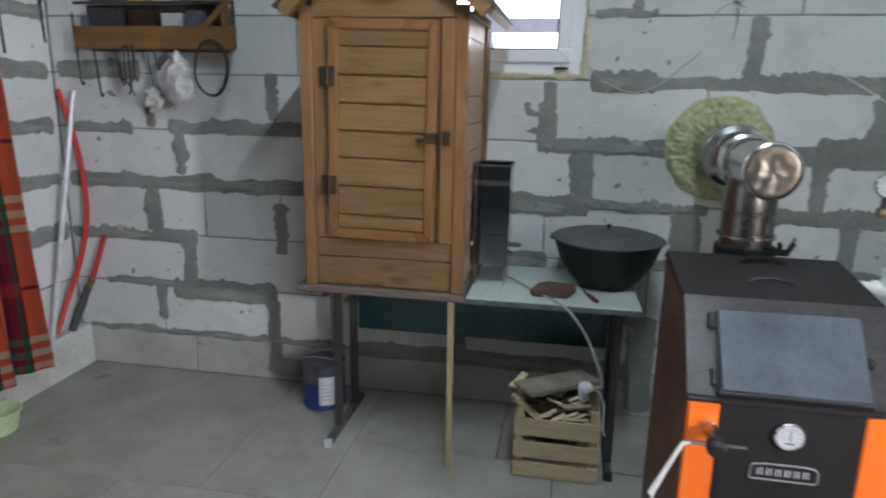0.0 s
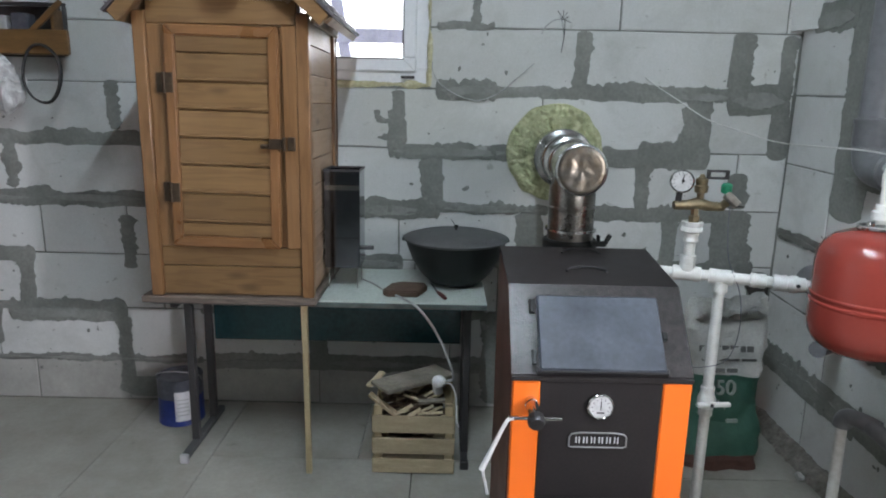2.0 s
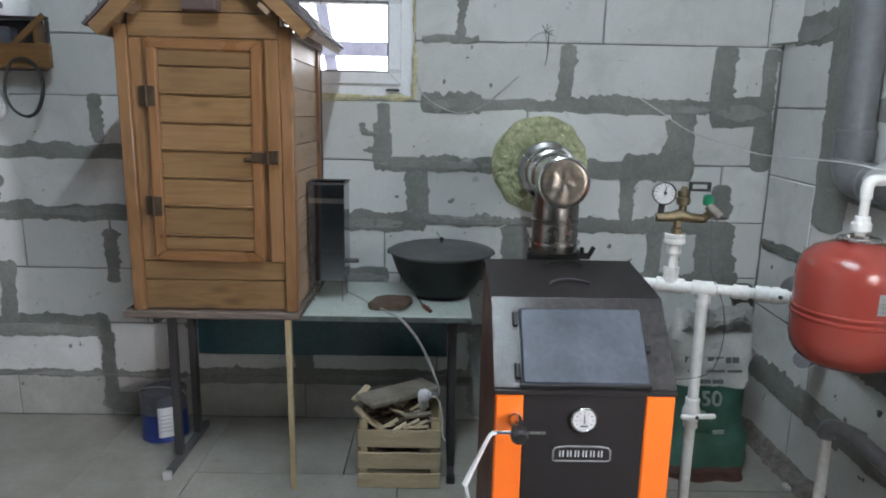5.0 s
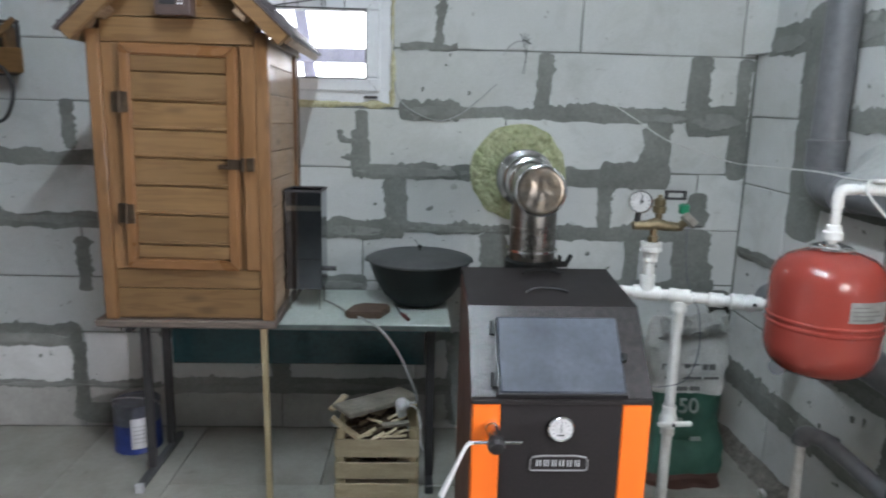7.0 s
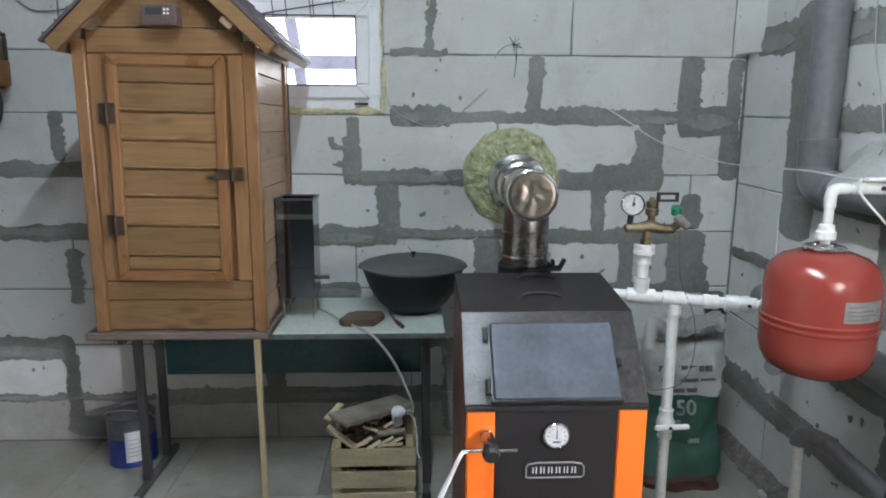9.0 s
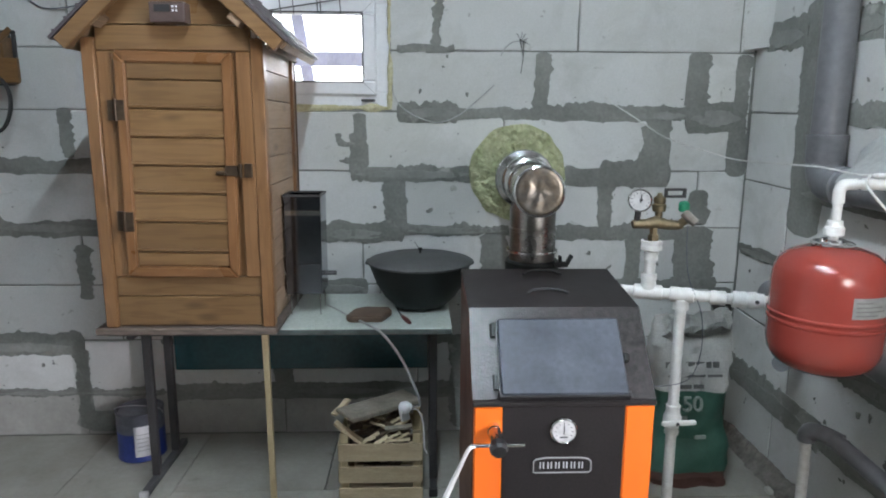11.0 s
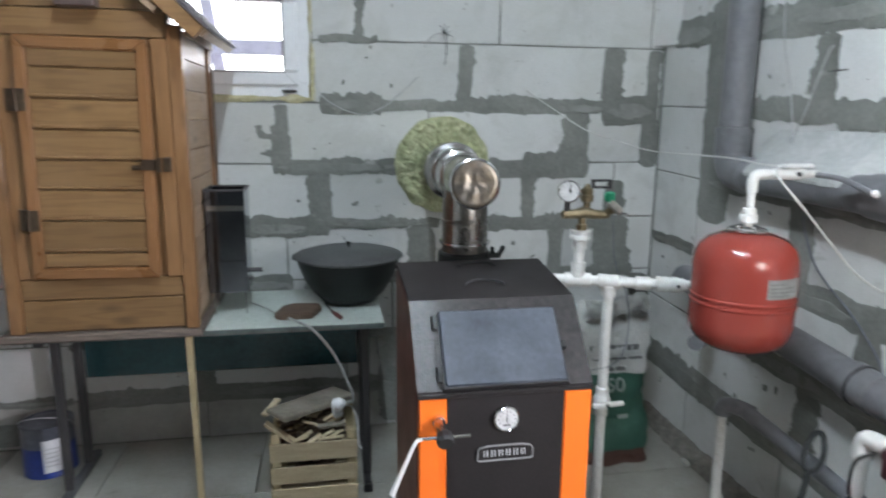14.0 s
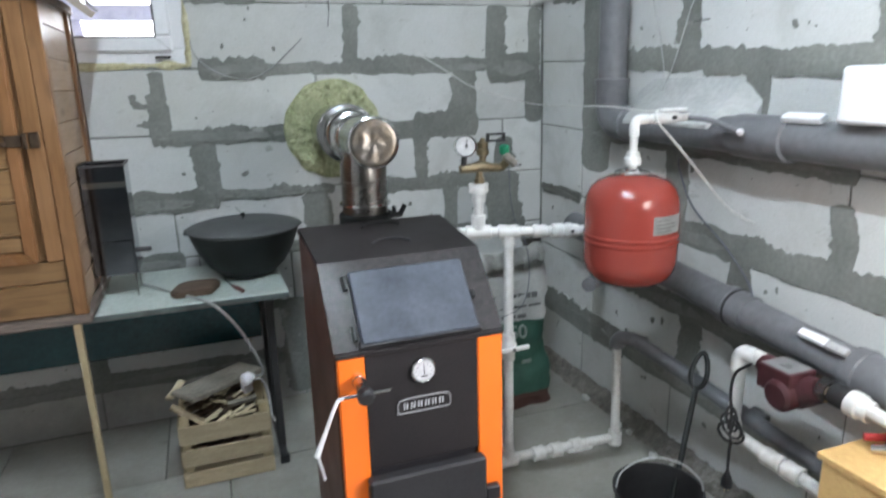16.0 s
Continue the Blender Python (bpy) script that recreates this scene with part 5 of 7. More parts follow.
# ---- smoke generator on the cabinet's side ----
gen = thing("smoke_generator", (-0.265, 2.54, 0.785), "rectangular polished steel smoke generator box on a short pipe", "smoke generator")
gx0, gx1, gy0, gy1, gz0, gz1 = -0.333, -0.196, 2.47, 2.62, 0.785, 1.170
own = box((gx0, gy0, gz0), (gx1, gy1, gz1))
bmesh.ops.delete(own, geom=[f for f in own.faces if f.normal.z > 0.9], context="FACES")
bmesh.ops.solidify(own, geom=own.faces[:], thickness=0.003)
part("steel_box", own, M_DARK_MIRROR, gen)
own = bmesh.new()
box((gx0 - 0.003, gy0 - 0.003, gz1 - 0.006), (gx1 + 0.003, gy0 + 0.003, gz1 + 0.002), bm=own)
box((gx0 - 0.003, gy1 - 0.003, gz1 - 0.006), (gx1 + 0.003, gy1 + 0.003, gz1 + 0.002), bm=own)
box((gx0 - 0.003, gy0 + 0.003, gz1 - 0.006), (gx0 + 0.003, gy1 - 0.003, gz1 + 0.002), bm=own)
box((gx1 - 0.003, gy0 + 0.003, gz1 - 0.006), (gx1 + 0.003, gy1 - 0.003, gz1 + 0.002), bm=own)
part("rim", own, M_STEELDARK, gen, "dark folded rim")
# bright strip and dark plate added to draw the reflections on the box front
part("band", box((gx0 + 0.001, gy0 - 0.0045, 1.092), (gx1 - 0.001, gy0 - 0.0005, 1.112), 0.001), M_STAIN, gen, "bright strip added as a painted reflection")
part("lower_plate", box((gx0 + 0.006, gy0 - 0.003, 0.790), (gx1 - 0.006, gy0 - 0.0005, 0.905), 0.001), M_DARK_MIRROR, gen, "dark steel plate added as a painted reflection")
part("inlet_pipe", rod((-0.352, 2.50, 0.862), (-0.320, 2.50, 0.862), 0.012, 14), M_CHROME, gen, smooth=True)
part("air_pipe", rod((-0.198, 2.55, 0.852), (-0.150, 2.55, 0.852), 0.009, 12), M_STEELDARK, gen)
part("bolt", rod((-0.198, 2.50, 0.832), (-0.178, 2.50, 0.832), 0.006, 8), M_STEELDARK, gen)
for lx in (gx0 + 0.012, gx1 - 0.012):
    for ly in (gy0 + 0.012, gy1 - 0.012):
        part("leg", rod((lx, ly, DZ), (lx, ly, gz0 + 0.005), 0.0028, 8), M_STAIN, gen)

# ---- cauldron ----
pot = thing("cauldron", (0.182, 2.60, DZ), "large black cast-iron cauldron with a flat grey lid", "cauldron")
part("bowl", lathe([(0.0, 0.004), (0.068, 0.0), (0.104, 0.009), (0.145, 0.048), (0.178, 0.102), (0.200, 0.160), (0.207, 0.184), (0.202, 0.184), (0.185, 0.155), (0.085, 0.03), (0.0, 0.02)], 56, pose(0.182, 2.60, DZ)), M_IRON, pot, smooth=True)
lidp = part("lid", lathe([(0.202, 0.180), (0.213, 0.184), (0.215, 0.191), (0.208, 0.196), (0.17, 0.207), (0.10, 0.217), (0.03, 0.222), (0.0, 0.222)], 56, pose(0.182, 2.60, DZ)), M_IRONLID, pot, "dusty grey cast-iron lid", smooth=True)
for sx in (-1, 1):
    part("handle", box((-0.012, -0.034, -0.007), (0.009, 0.034, 0.007), 0.005, m=pose(0.182 + sx * 0.209, 2.60, DZ + 0.186)), M_IRONLID, lidp)
part("knob", lathe([(0.004, 0.220), (0.004, 0.230), (0.009, 0.234), (0.009, 0.243), (0.0, 0.245)], 16, pose(0.182, 2.60, DZ)), M_IRON, lidp)
part("knob_wire", sweep(curve_points([(0.180, 2.60, DZ + 0.240), (0.170, 2.605, DZ + 0.250), (0.160, 2.612, DZ + 0.266)], 4), 0.0015, 6), M_STEELDARK, lidp)

# ---- odds on the desk ----
blk = [(-0.100, 2.385), (-0.075, 2.475), (-0.035, 2.505), (0.060, 2.495), (0.072, 2.455), (0.040, 2.365), (-0.080, 2.362)]
own = prism(blk, DZ + 0.0005, DZ + 0.026, "z")
bmesh.ops.bevel(own, geom=own.edges[:], offset=0.005, segments=2, affect="EDGES")
solo("wooden_block", own, M_BOARDBROWN, "dark brown worn wooden block lying on the desk", "block")
knife = thing("knife", (0.115, 2.45, DZ), "small knife with a red-brown handle on the desk", "knife")
part("handle", sweep([(0.112, 2.420, DZ + 0.009), (0.128, 2.375, DZ + 0.010), (0.144, 2.332, DZ + 0.009)], [0.006, 0.009, 0.007], 8, flat=0.7), surf("red_brown_handle", (0.12, 0.03, 0.025), rough=0.5, bump=0.05), knife, smooth=True)
part("blade", prism([(0.107, 2.425), (0.116, 2.421), (0.092, 2.54), (0.080, 2.56)], DZ + 0.006, DZ + 0.008, "z"), M_STEELDARK, knife)
hose = [(-0.20, 2.60, 0.705), (-0.15, 2.53, 0.706), (-0.105, 2.45, 0.707), (-0.05, 2.37, 0.708), (-0.005, 2.305, 0.709), (0.038, 2.262, 0.697), (0.085, 2.250, 0.645), (0.122, 2.245, 0.585), (0.150, 2.245, 0.52), (0.172, 2.25, 0.460), (0.178, 2.262, 0.415), (0.156, 2.290, 0.396)]
hs = thing("air_hose", (-0.02, 2.4, 0.705), "thin grey flexible air hose hanging from the desk into the crate", "hose")
part("tube", sweep(curve_points(hose, 6), [0.003 if i < 14 else 0.0048 for i in range(len(hose) * 6 - 5)], 8), M_WIREG, hs, smooth=True)
part("plug", lathe([(0.0, 0.0), (0.019, 0.0), (0.023, 0.006), (0.023, 0.024), (0.016, 0.034), (0.010, 0.046), (0.0, 0.047)], 16, along((0.112, 2.318, 0.378), (0.2, 2.25, 0.43))), M_LABELW, hs, "white plastic fitting")
part("pump_body", box((-0.017, -0.014, -0.040), (0.017, 0.014, 0.006), 0.004, m=pose(0.118, 2.330, 0.362, 8, -10, 15)), M_GREYTOOL, hs, "small grey pump body")
part("lead", sweep(curve_points([(0.140, 2.330, 0.365), (0.172, 2.310, 0.372), (0.192, 2.286, 0.330), (0.195, 2.281, 0.260), (0.197, 2.280, 0.232), (0.206, 2.274, 0.214)], 5), 0.0024, 6), M_LABELW, hs, "thin pale lead", smooth=True)


# ---- crate of firewood ----
crate = thing("wooden_crate", (0.03, 2.42, 0.0), "slatted pine crate full of split kindling on the floor", "crate")
cx0, cx1, cy0, cy1 = -0.128, 0.188, 2.288, 2.560
for x in (cx0 + 0.006, cx1 - 0.036):
    for y in (cy0 + 0.009, cy1 - 0.039):
        part("corner_post", box((x, y, 0.0), (x + 0.030, y + 0.030, 0.285), 0.002), M_RAWZ, crate)
for a, b in ((0.002, 0.062), (0.086, 0.152), (0.176, 0.247)):
    j = random.uniform(-0.004, 0.004)
    part("slat", box((cx0, cy0, a + j), (cx1, cy0 + 0.008, b + j), 0.001), M_RAW, crate)
    part("slat", box((cx0, cy1 - 0.008, a), (cx1, cy1, b), 0.001), M_RAW, crate)
    for x in (cx0 - 0.003, cx1 - 0.005):
        part("end_slat", box((x, cy0 + 0.009, a - j), (x + 0.008, cy1 - 0.009, b - j), 0.001), M_RAWZ, crate)
part("bottom", box((cx0 + 0.006, cy0 + 0.009, 0.012), (cx1 - 0.006, cy1 - 0.009, 0.020)), M_RAW, crate)


def stick(a, b, w, h, mat, label, bark=False):
    """A split stick: an uneven, slightly bent bar."""
    a, b = Vector(a), Vector(b)
    m = along(a, b)
    ln = (b - a).length
    own = bmesh.new()
    k = 5
    turn = random.uniform(0, 6.28)
    rings = []
    for i in range(5):
        t = i / 4
        off = Vector((noise.noise(Vector((t * 2, a.x * 40, 1))) * 0.006, noise.noise(Vector((t * 2, a.y * 40, 7))) * 0.006, 0))
        rings.append([own.verts.new(m @ (off + Vector((w * (0.5 + 0.1 * random.random()) * math.cos(turn + 6.283 * j / k), h * (0.5 + 0.1 * random.random()) * math.sin(turn + 6.283 * j / k), ln * t)))) for j in range(k)])
    for p, q in zip(rings, rings[1:]):
        for j in range(k):
            own.faces.new((p[j], p[(j + 1) % k], q[(j + 1) % k], q[j]))
    own.faces.new(rings[0][::-1])
    own.faces.new(rings[-1])
    return solo("kindling_stick", own, mat, label, "firewood", "kindling in the crate")


# a bed of shade-darkened sticks, a heap rising behind, pale split ones on top
for k in range(24):
    ang = random.uniform(-0.6, 0.6) + (math.pi / 2 if k % 3 == 0 else 0)
    cxk, cyk = random.uniform(-0.04, 0.10), random.uniform(2.37, 2.48)
    zk = 0.055 + k * 0.0085
    ln = random.uniform(0.08, 0.115)
    if abs(math.sin(ang)) > 0.5:
        ln = 0.075
    dx, dy = math.cos(ang) * ln, math.sin(ang) * ln
    stick((cxk - dx, cyk - dy, zk), (cxk + dx, cyk + dy, zk + random.uniform(-0.01, 0.012)), 0.03, 0.022, M_STICK_SHADE if k % 5 else M_BARK, "barked stick in the crate's shade-darkened bed")
for k in range(34):
    back = random.uniform(0.0, 1.0)
    cxk, cyk, zk = random.uniform(-0.075, 0.115), 2.335 + 0.11 * back, 0.232 + 0.085 * back + random.uniform(-0.012, 0.012)
    ang, lift, ln = random.uniform(-0.7, 0.9), random.uniform(-0.3, 0.6), random.uniform(0.028, 0.055)
    dx, dy, dz = math.cos(ang) * math.cos(lift) * ln, math.sin(ang) * 0.5 * ln, math.sin(lift) * ln
    stick((cxk - dx, cyk - dy, zk - dz), (cxk + dx, cyk + dy, zk + dz), random.uniform(0.012, 0.026), random.uniform(0.010, 0.018), M_STICK_SHADE if k % 6 else M_SPLIT, "barked kindling stick in the heap's shade-darkened layer")
LOW = ((-0.040, 2.297, 0.248, 0.024, 2.312, 0.282, 0.016), (-0.030, 2.300, 0.250, 0.010, 2.305, 0.266, 0.013), (0.006, 2.295, 0.240, 0.056, 2.320, 0.262, 0.018), (0.046, 2.297, 0.254, 0.142, 2.305, 0.256, 0.013),
       (0.088, 2.300, 0.258, 0.138, 2.330, 0.268, 0.012), (0.063, 2.305, 0.257, 0.102, 2.330, 0.277, 0.012))
HIGH = ((-0.013, 2.350, 0.308, 0.044, 2.345, 0.290, 0.012), (0.002, 2.365, 0.320, 0.044, 2.360, 0.313, 0.011), (0.070, 2.350, 0.303, 0.102, 2.370, 0.317, 0.012), (0.048, 2.380, 0.348, 0.070, 2.385, 0.354, 0.024),
        (0.034, 2.370, 0.333, 0.056, 2.370, 0.331, 0.011), (0.085, 2.340, 0.298, 0.130, 2.360, 0.306, 0.013))
for ax, ay, az, bx, by, bz, w in LOW + HIGH:
    stick((ax, ay, az), (bx, by, bz), w, w * 0.75, M_SPLITPALE, "pale freshly split kindling stick on the heap")
stick((0.046, 2.328, 0.290), (0.150, 2.333, 0.300), 0.034, 0.016, M_BARK, "short weathered board end on the kindling heap")
stick((-0.142, 2.325, 0.322), (-0.038, 2.300, 0.252), 0.036, 0.018, M_SPLIT, "thick split plank leaning over the crate edge")
stick((-0.148, 2.335, 0.345), (-0.105, 2.420, 0.372), 0.030, 0.012, M_SPLITPALE, "thin split board under the weathered slab")
own = box((0.0, -0.058, -0.011), (0.33, 0.058, 0.011), 0.004, m=pose(-0.104, 2.288, 0.366, 2, 3.5, 40))
for v in own.verts:
    v.co += Vector((noise.noise(v.co * 30), noise.noise(v.co * 31), noise.noise(v.co * 29))) * 0.007
solo("bark_slab", own, M_BARK, "grey weathered slab of wood on top of the kindling", "firewood")

# ---- paint can ----
can = thing("paint_can", (-1.045, 2.71, 0.0), "blue and grey metal paint can with a white label", "paint can")
ccx, ccy, cr = -1.045, 2.715, 0.099
part("body", lathe([(cr - 0.004, 0.0), (cr, 0.003), (cr, 0.010), (cr - 0.002, 0.013), (cr - 0.002, 0.126), (cr - 0.002, 0.127)], 40, pose(ccx, ccy, 0)), M_BLUE, can, "blue printed lower half", smooth=True)
part("upper_body", lathe([(cr - 0.002, 0.127), (cr - 0.002, 0.205), (cr, 0.208), (cr, 0.214), (cr - 0.006, 0.216), (cr - 0.012, 0.208), (0.0, 0.208)], 40, pose(ccx, ccy, 0)), M_TIN, can, "grey printed upper half", smooth=True)
own = bmesh.new()
pr = []
for i in range(9):
    a = radians(-84 + i * 5.5)
    x, y = ccx + (cr + 0.0005) * math.cos(a), ccy + (cr + 0.0005) * math.sin(a)
    pr.append((own.verts.new((x, y, 0.028)), own.verts.new((x, y, 0.165))))
for p, q in zip(pr, pr[1:]):
    own.faces.new((p[0], q[0], q[1], p[1]))
lb = part("label", own, M_LABELW, can, "white paper label")
for k in range(5):
    own = bmesh.new()
    pr = []
    for i in range(6):
        a = radians(-78 + i * 5.5)
        x, y = ccx + (cr + 0.001) * math.cos(a), ccy + (cr + 0.001) * math.sin(a)
        pr.append((own.verts.new((x, y, 0.055 + k * 0.018)), own.verts.new((x, y, 0.058 + k * 0.018))))
    for p, q in zip(pr, pr[1:]):
        own.faces.new((p[0], q[0], q[1], p[1]))
    part("print_bar", own, M_LABEL, lb)
part("bail", sweep(curve_points([(ccx - cr, ccy, 0.19), (ccx - cr * 0.9, ccy - 0.03, 0.225), (ccx, ccy - 0.05, 0.245), (ccx + cr * 0.9, ccy - 0.03, 0.225), (ccx + cr, ccy, 0.19)], 6), 0.002, 6), M_GREYTOOL, can)

# ---- heating pipes ----
pipes = thing("heating_pipework", (0.98, 1.91, 0.0), "white plastic heating pipes with welded fittings and valves", "pipework")
PR, FR = 0.0165, 0.0235


def pipe(a, b, name="pipe", r=PR, mat=M_PPR, parent=pipes):
    return part(name, rod(a, b, r, 18), mat, parent, smooth=True)


def sleeve(p, d, ln=0.034, r=FR, mat=M_PPR, name="fitting", parent=pipes):
    """A welded sleeve with stepped ends, centred at p along d."""
    p, d = Vector(p), Vector(d).normalized()
    return part(name, lathe([(r * 0.8, -ln / 2), (r, -ln / 2 + 0.002), (r, -ln / 6), (r * 0.93, 0), (r, ln / 6), (r, ln / 2 - 0.002), (r * 0.8, ln / 2)], 20, along(p, p + d)), mat, parent, smooth=True)


HA, HB = Vector((0.78, 1.968, 0.930)), Vector((1.36, 1.765, 0.925))
hd = (HB - HA).normalized()


def on_h(x):
    return HA + hd * ((x - HA.x) / hd.x)


pipe(HA, HB)
sleeve(on_h(0.885), hd, 0.085)
sleeve(on_h(0.885) + Vector((0, 0, 0.035)), (0, 0, 1), 0.05)
sleeve(on_h(0.978), hd, 0.070)
sleeve(on_h(0.978) - Vector((0, 0, 0.03)), (0, 0, 1), 0.035)
sleeve(on_h(1.075), hd, 0.045, 0.022)
sleeve(on_h(1.13), hd, 0.04, 0.025)
vh = part("ball_valve", lathe([(0.018, -0.032), (0.022, -0.03), (0.022, -0.014), (0.026, -0.008), (0.026, 0.008), (0.022, 0.014), (0.022, 0.03), (0.018, 0.032)], 20, along(on_h(1.165), on_h(1.165) + hd)), M_PPR, pipes, smooth=True)
part("valve_screw", rod(on_h(1.165) + Vector((0, -0.024, 0.002)), on_h(1.165) + Vector((0, -0.030, 0.002)), 0.006, 10), M_STEELDARK, vh)
# riser to the gauge group
up = on_h(0.885)
pipe(up, up + Vector((0.002, 0, 0.15)))
sleeve(up + Vector((0.002, 0, 0.148)), (0, 0, 1), 0.032, 0.032)
sleeve(up + Vector((0.002, 0, 0.115)), (0, 0, 1), 0.03, 0.022)
# down pipe with a valve
dn = on_h(0.978)
pipe(dn, (dn.x, dn.y, 0.52))
pipe((dn.x, dn.y, 0.52), (dn.x, dn.y, 0.10), mat=M_PPRD)
sleeve((dn.x, dn.y, 0.555), (0, 0, 1), 0.035, 0.022)
sleeve((dn.x, dn.y, 0.490), (0, 0, 1), 0.035, 0.022, M_PPRD)
dv = part("ball_valve", lathe([(0.020, -0.03), (0.023, -0.02), (0.028, -0.008), (0.028, 0.008), (0.023, 0.02), (0.020, 0.03)], 20, pose(dn.x, dn.y, 0.523)), M_PPR, pipes, smooth=True)
part("valve_handle", box((-0.052, -0.008, -0.007), (0.058, 0.006, 0.007), 0.003, m=pose(dn.x + 0.004, dn.y - 0.036, 0.525, 0, 0, 4)), M_PPR, dv)
part("valve_screw", rod((dn.x, dn.y - 0.03, 0.525), (dn.x, dn.y - 0.047, 0.525), 0.006, 10), M_STEELDARK, dv)
# run along the floor and up to the grey drain
LA_, LB_ = Vector((dn.x, dn.y + 0.01, 0.075)), Vector((1.405, 1.865, 0.095))
ld = (LB_ - LA_).normalized()
pipe(Vector((0.86, 1.93, 0.072)), LB_, mat=M_PPRD)
sleeve(LA_, ld, 0.075, 0.025, M_PPRD)
sleeve(LA_ + Vector((0, 0, 0.03)), (0, 0, 1), 0.04, 0.024, M_PPRD)
for t in (0.12, 0.19, 0.27):
    sleeve(LA_ + ld * t, ld, 0.045, 0.026, M_PPRD)
part("valve_handle", box((-0.05, -0.006, -0.006), (0.05, 0.006, 0.006), 0.003, m=pose(*(LA_ + ld * 0.25 + Vector((0.02, -0.03, 0.0))), 0, 0, -4)), M_PPRD, pipes)
sleeve(LB_, (0, 0, 1), 0.055, 0.025, M_PPRD)
pipe(LB_, (LB_.x - 0.008, LB_.y, 0.485), mat=M_PPRD)

# ---- gauge group ----
M_DULL = surf("dull_nickel", (0.34, 0.31, 0.28), (0.26, 0.24, 0.21), 0.45, metal=0.8, scale=20, bump=0.05)
gg = thing("safety_group", (0.888, 1.95, 1.10), "brass safety group with pressure gauge, vent and relief valve", "gauge")
gx, gy = up.x + 0.002, up.y
part("stem", lathe([(0.014, 1.085), (0.017, 1.09), (0.017, 1.108), (0.012, 1.112), (0.012, 1.135)], 6, pose(gx + 0.004, gy, 0)), M_BRASS, gg)
part("manifold", sweep([(gx - 0.062, gy, 1.140), (gx - 0.05, gy, 1.142), (gx - 0.02, gy, 1.142), (gx + 0.01, gy, 1.148), (gx + 0.04, gy, 1.140), (gx + 0.075, gy, 1.138), (gx + 0.09, gy, 1.138)], [0.013, 0.015, 0.015, 0.020, 0.016, 0.014, 0.012], 14), M_BRASS, gg, smooth=True)
ga = along((gx - 0.046, gy - 0.006, 1.214), (gx - 0.046 - 0.02, gy - 0.1, 1.216))
part("gauge_stem", rod((gx - 0.050, gy, 1.150), (gx - 0.047, gy, 1.185), 0.010, 8), M_STEELDARK, gg)
gau = part("pressure_gauge", lathe([(0.0, -0.014), (0.033, -0.014), (0.035, -0.010), (0.035, 0.010), (0.033, 0.013), (0.030, 0.010)], 32, ga), M_CHROME, gg, "round pressure gauge with white dial", smooth=True)
part("dial_face", lathe([(0.0, 0.0095), (0.031, 0.0095)], 32, ga), M_DIAL, gau)
part("needle", rod(ga @ Vector((0, -0.006, 0.0115)), ga @ Vector((0.004, 0.021, 0.0115)), 0.0016, 6), M_INK, gau)
part("dial_hub", rod(ga @ Vector((0.002, 0.002, 0.0095)), ga @ Vector((0.002, 0.002, 0.0135)), 0.005, 10), M_INK, gau)
for a in range(-130, 131, 26):
    ca, sa = math.cos(radians(90 + a)), math.sin(radians(90 + a))
    part("tick", rod(ga @ Vector((0.022 * ca, 0.022 * sa, 0.010)), ga @ Vector((0.027 * ca, 0.027 * sa, 0.010)), 0.0009, 5), M_INK, gau)
part("air_vent", lathe([(0.011, 1.160), (0.011, 1.178), (0.019, 1.181), (0.021, 1.200), (0.016, 1.204), (0.018, 1.208), (0.018, 1.222), (0.010, 1.226), (0.006, 1.236), (0.0, 1.236)], 14, pose(gx + 0.016, gy, 0)), M_BRASS, gg, smooth=True)
br = window_ring(gx + 0.032, gx + 0.095, 1.221, 1.249, 0.007, gy - 0.004, gy + 0.010, 0.0)
part("bracket", br, M_RUBBER, gg, "thin dark wire bracket")
rv = part("relief_valve", rod((gx + 0.080, gy, 1.138), (gx + 0.105, gy - 0.02, 1.168), 0.013, 12), M_BRASS, gg, smooth=True)
part("green_cap", lathe([(0.015, 0.0), (0.016, 0.004), (0.016, 0.022), (0.013, 0.027), (0.0, 0.027)], 14, along((gx + 0.088, gy - 0.01, 1.183), (gx + 0.083, gy - 0.02, 1.25))), M_GREEN, rv, "green plastic cap")
part("outlet", rod((gx + 0.085, gy - 0.016, 1.180), (gx + 0.118, gy - 0.03, 1.148), 0.014, 12), M_DULL, rv)
# black disc on the outlet's end, painting the shade inside an open bore
part("outlet_bore", rod((gx + 0.1185, gy - 0.0302, 1.1475), (gx + 0.120, gy - 0.031, 1.146), 0.008, 12), M_INK, rv)
part("lever", box((gx + 0.118, gy - 0.03, 1.142), (gx + 0.140, gy - 0.024, 1.147), 0.001), M_STEELDARK, rv)

# ---- expansion tank ----
M_TANKLABEL = surf("dull_foil_label", (0.27, 0.27, 0.26), (0.21, 0.21, 0.205), 0.5, scale=16, bump=0.03)
tank = thing("expansion_tank", (1.247, 1.60, 0.78), "red steel expansion tank hanging on white plastic pipe", "expansion tank")
tx, ty, tr = 1.238, 1.60, 0.1375
prof = [(0.0, 0.803), (0.05, 0.805), (0.092, 0.814), (0.118, 0.832), (0.132, 0.856), (tr, 0.885), (tr, 0.938), (tr + 0.003, 0.941), (tr + 0.003, 0.946), (tr - 0.001, 0.949), (tr - 0.001, 0.955), (tr + 0.003, 0.958), (tr + 0.003, 0.963), (tr, 0.966),
        (tr, 1.045), (0.1335, 1.073), (0.1225, 1.098), (0.101, 1.118), (0.068, 1.131), (0.03, 1.136), (0.0, 1.136)]
part("body", lathe(prof, 72, pose(tx, ty, 0)), M_RED, tank, smooth=True)
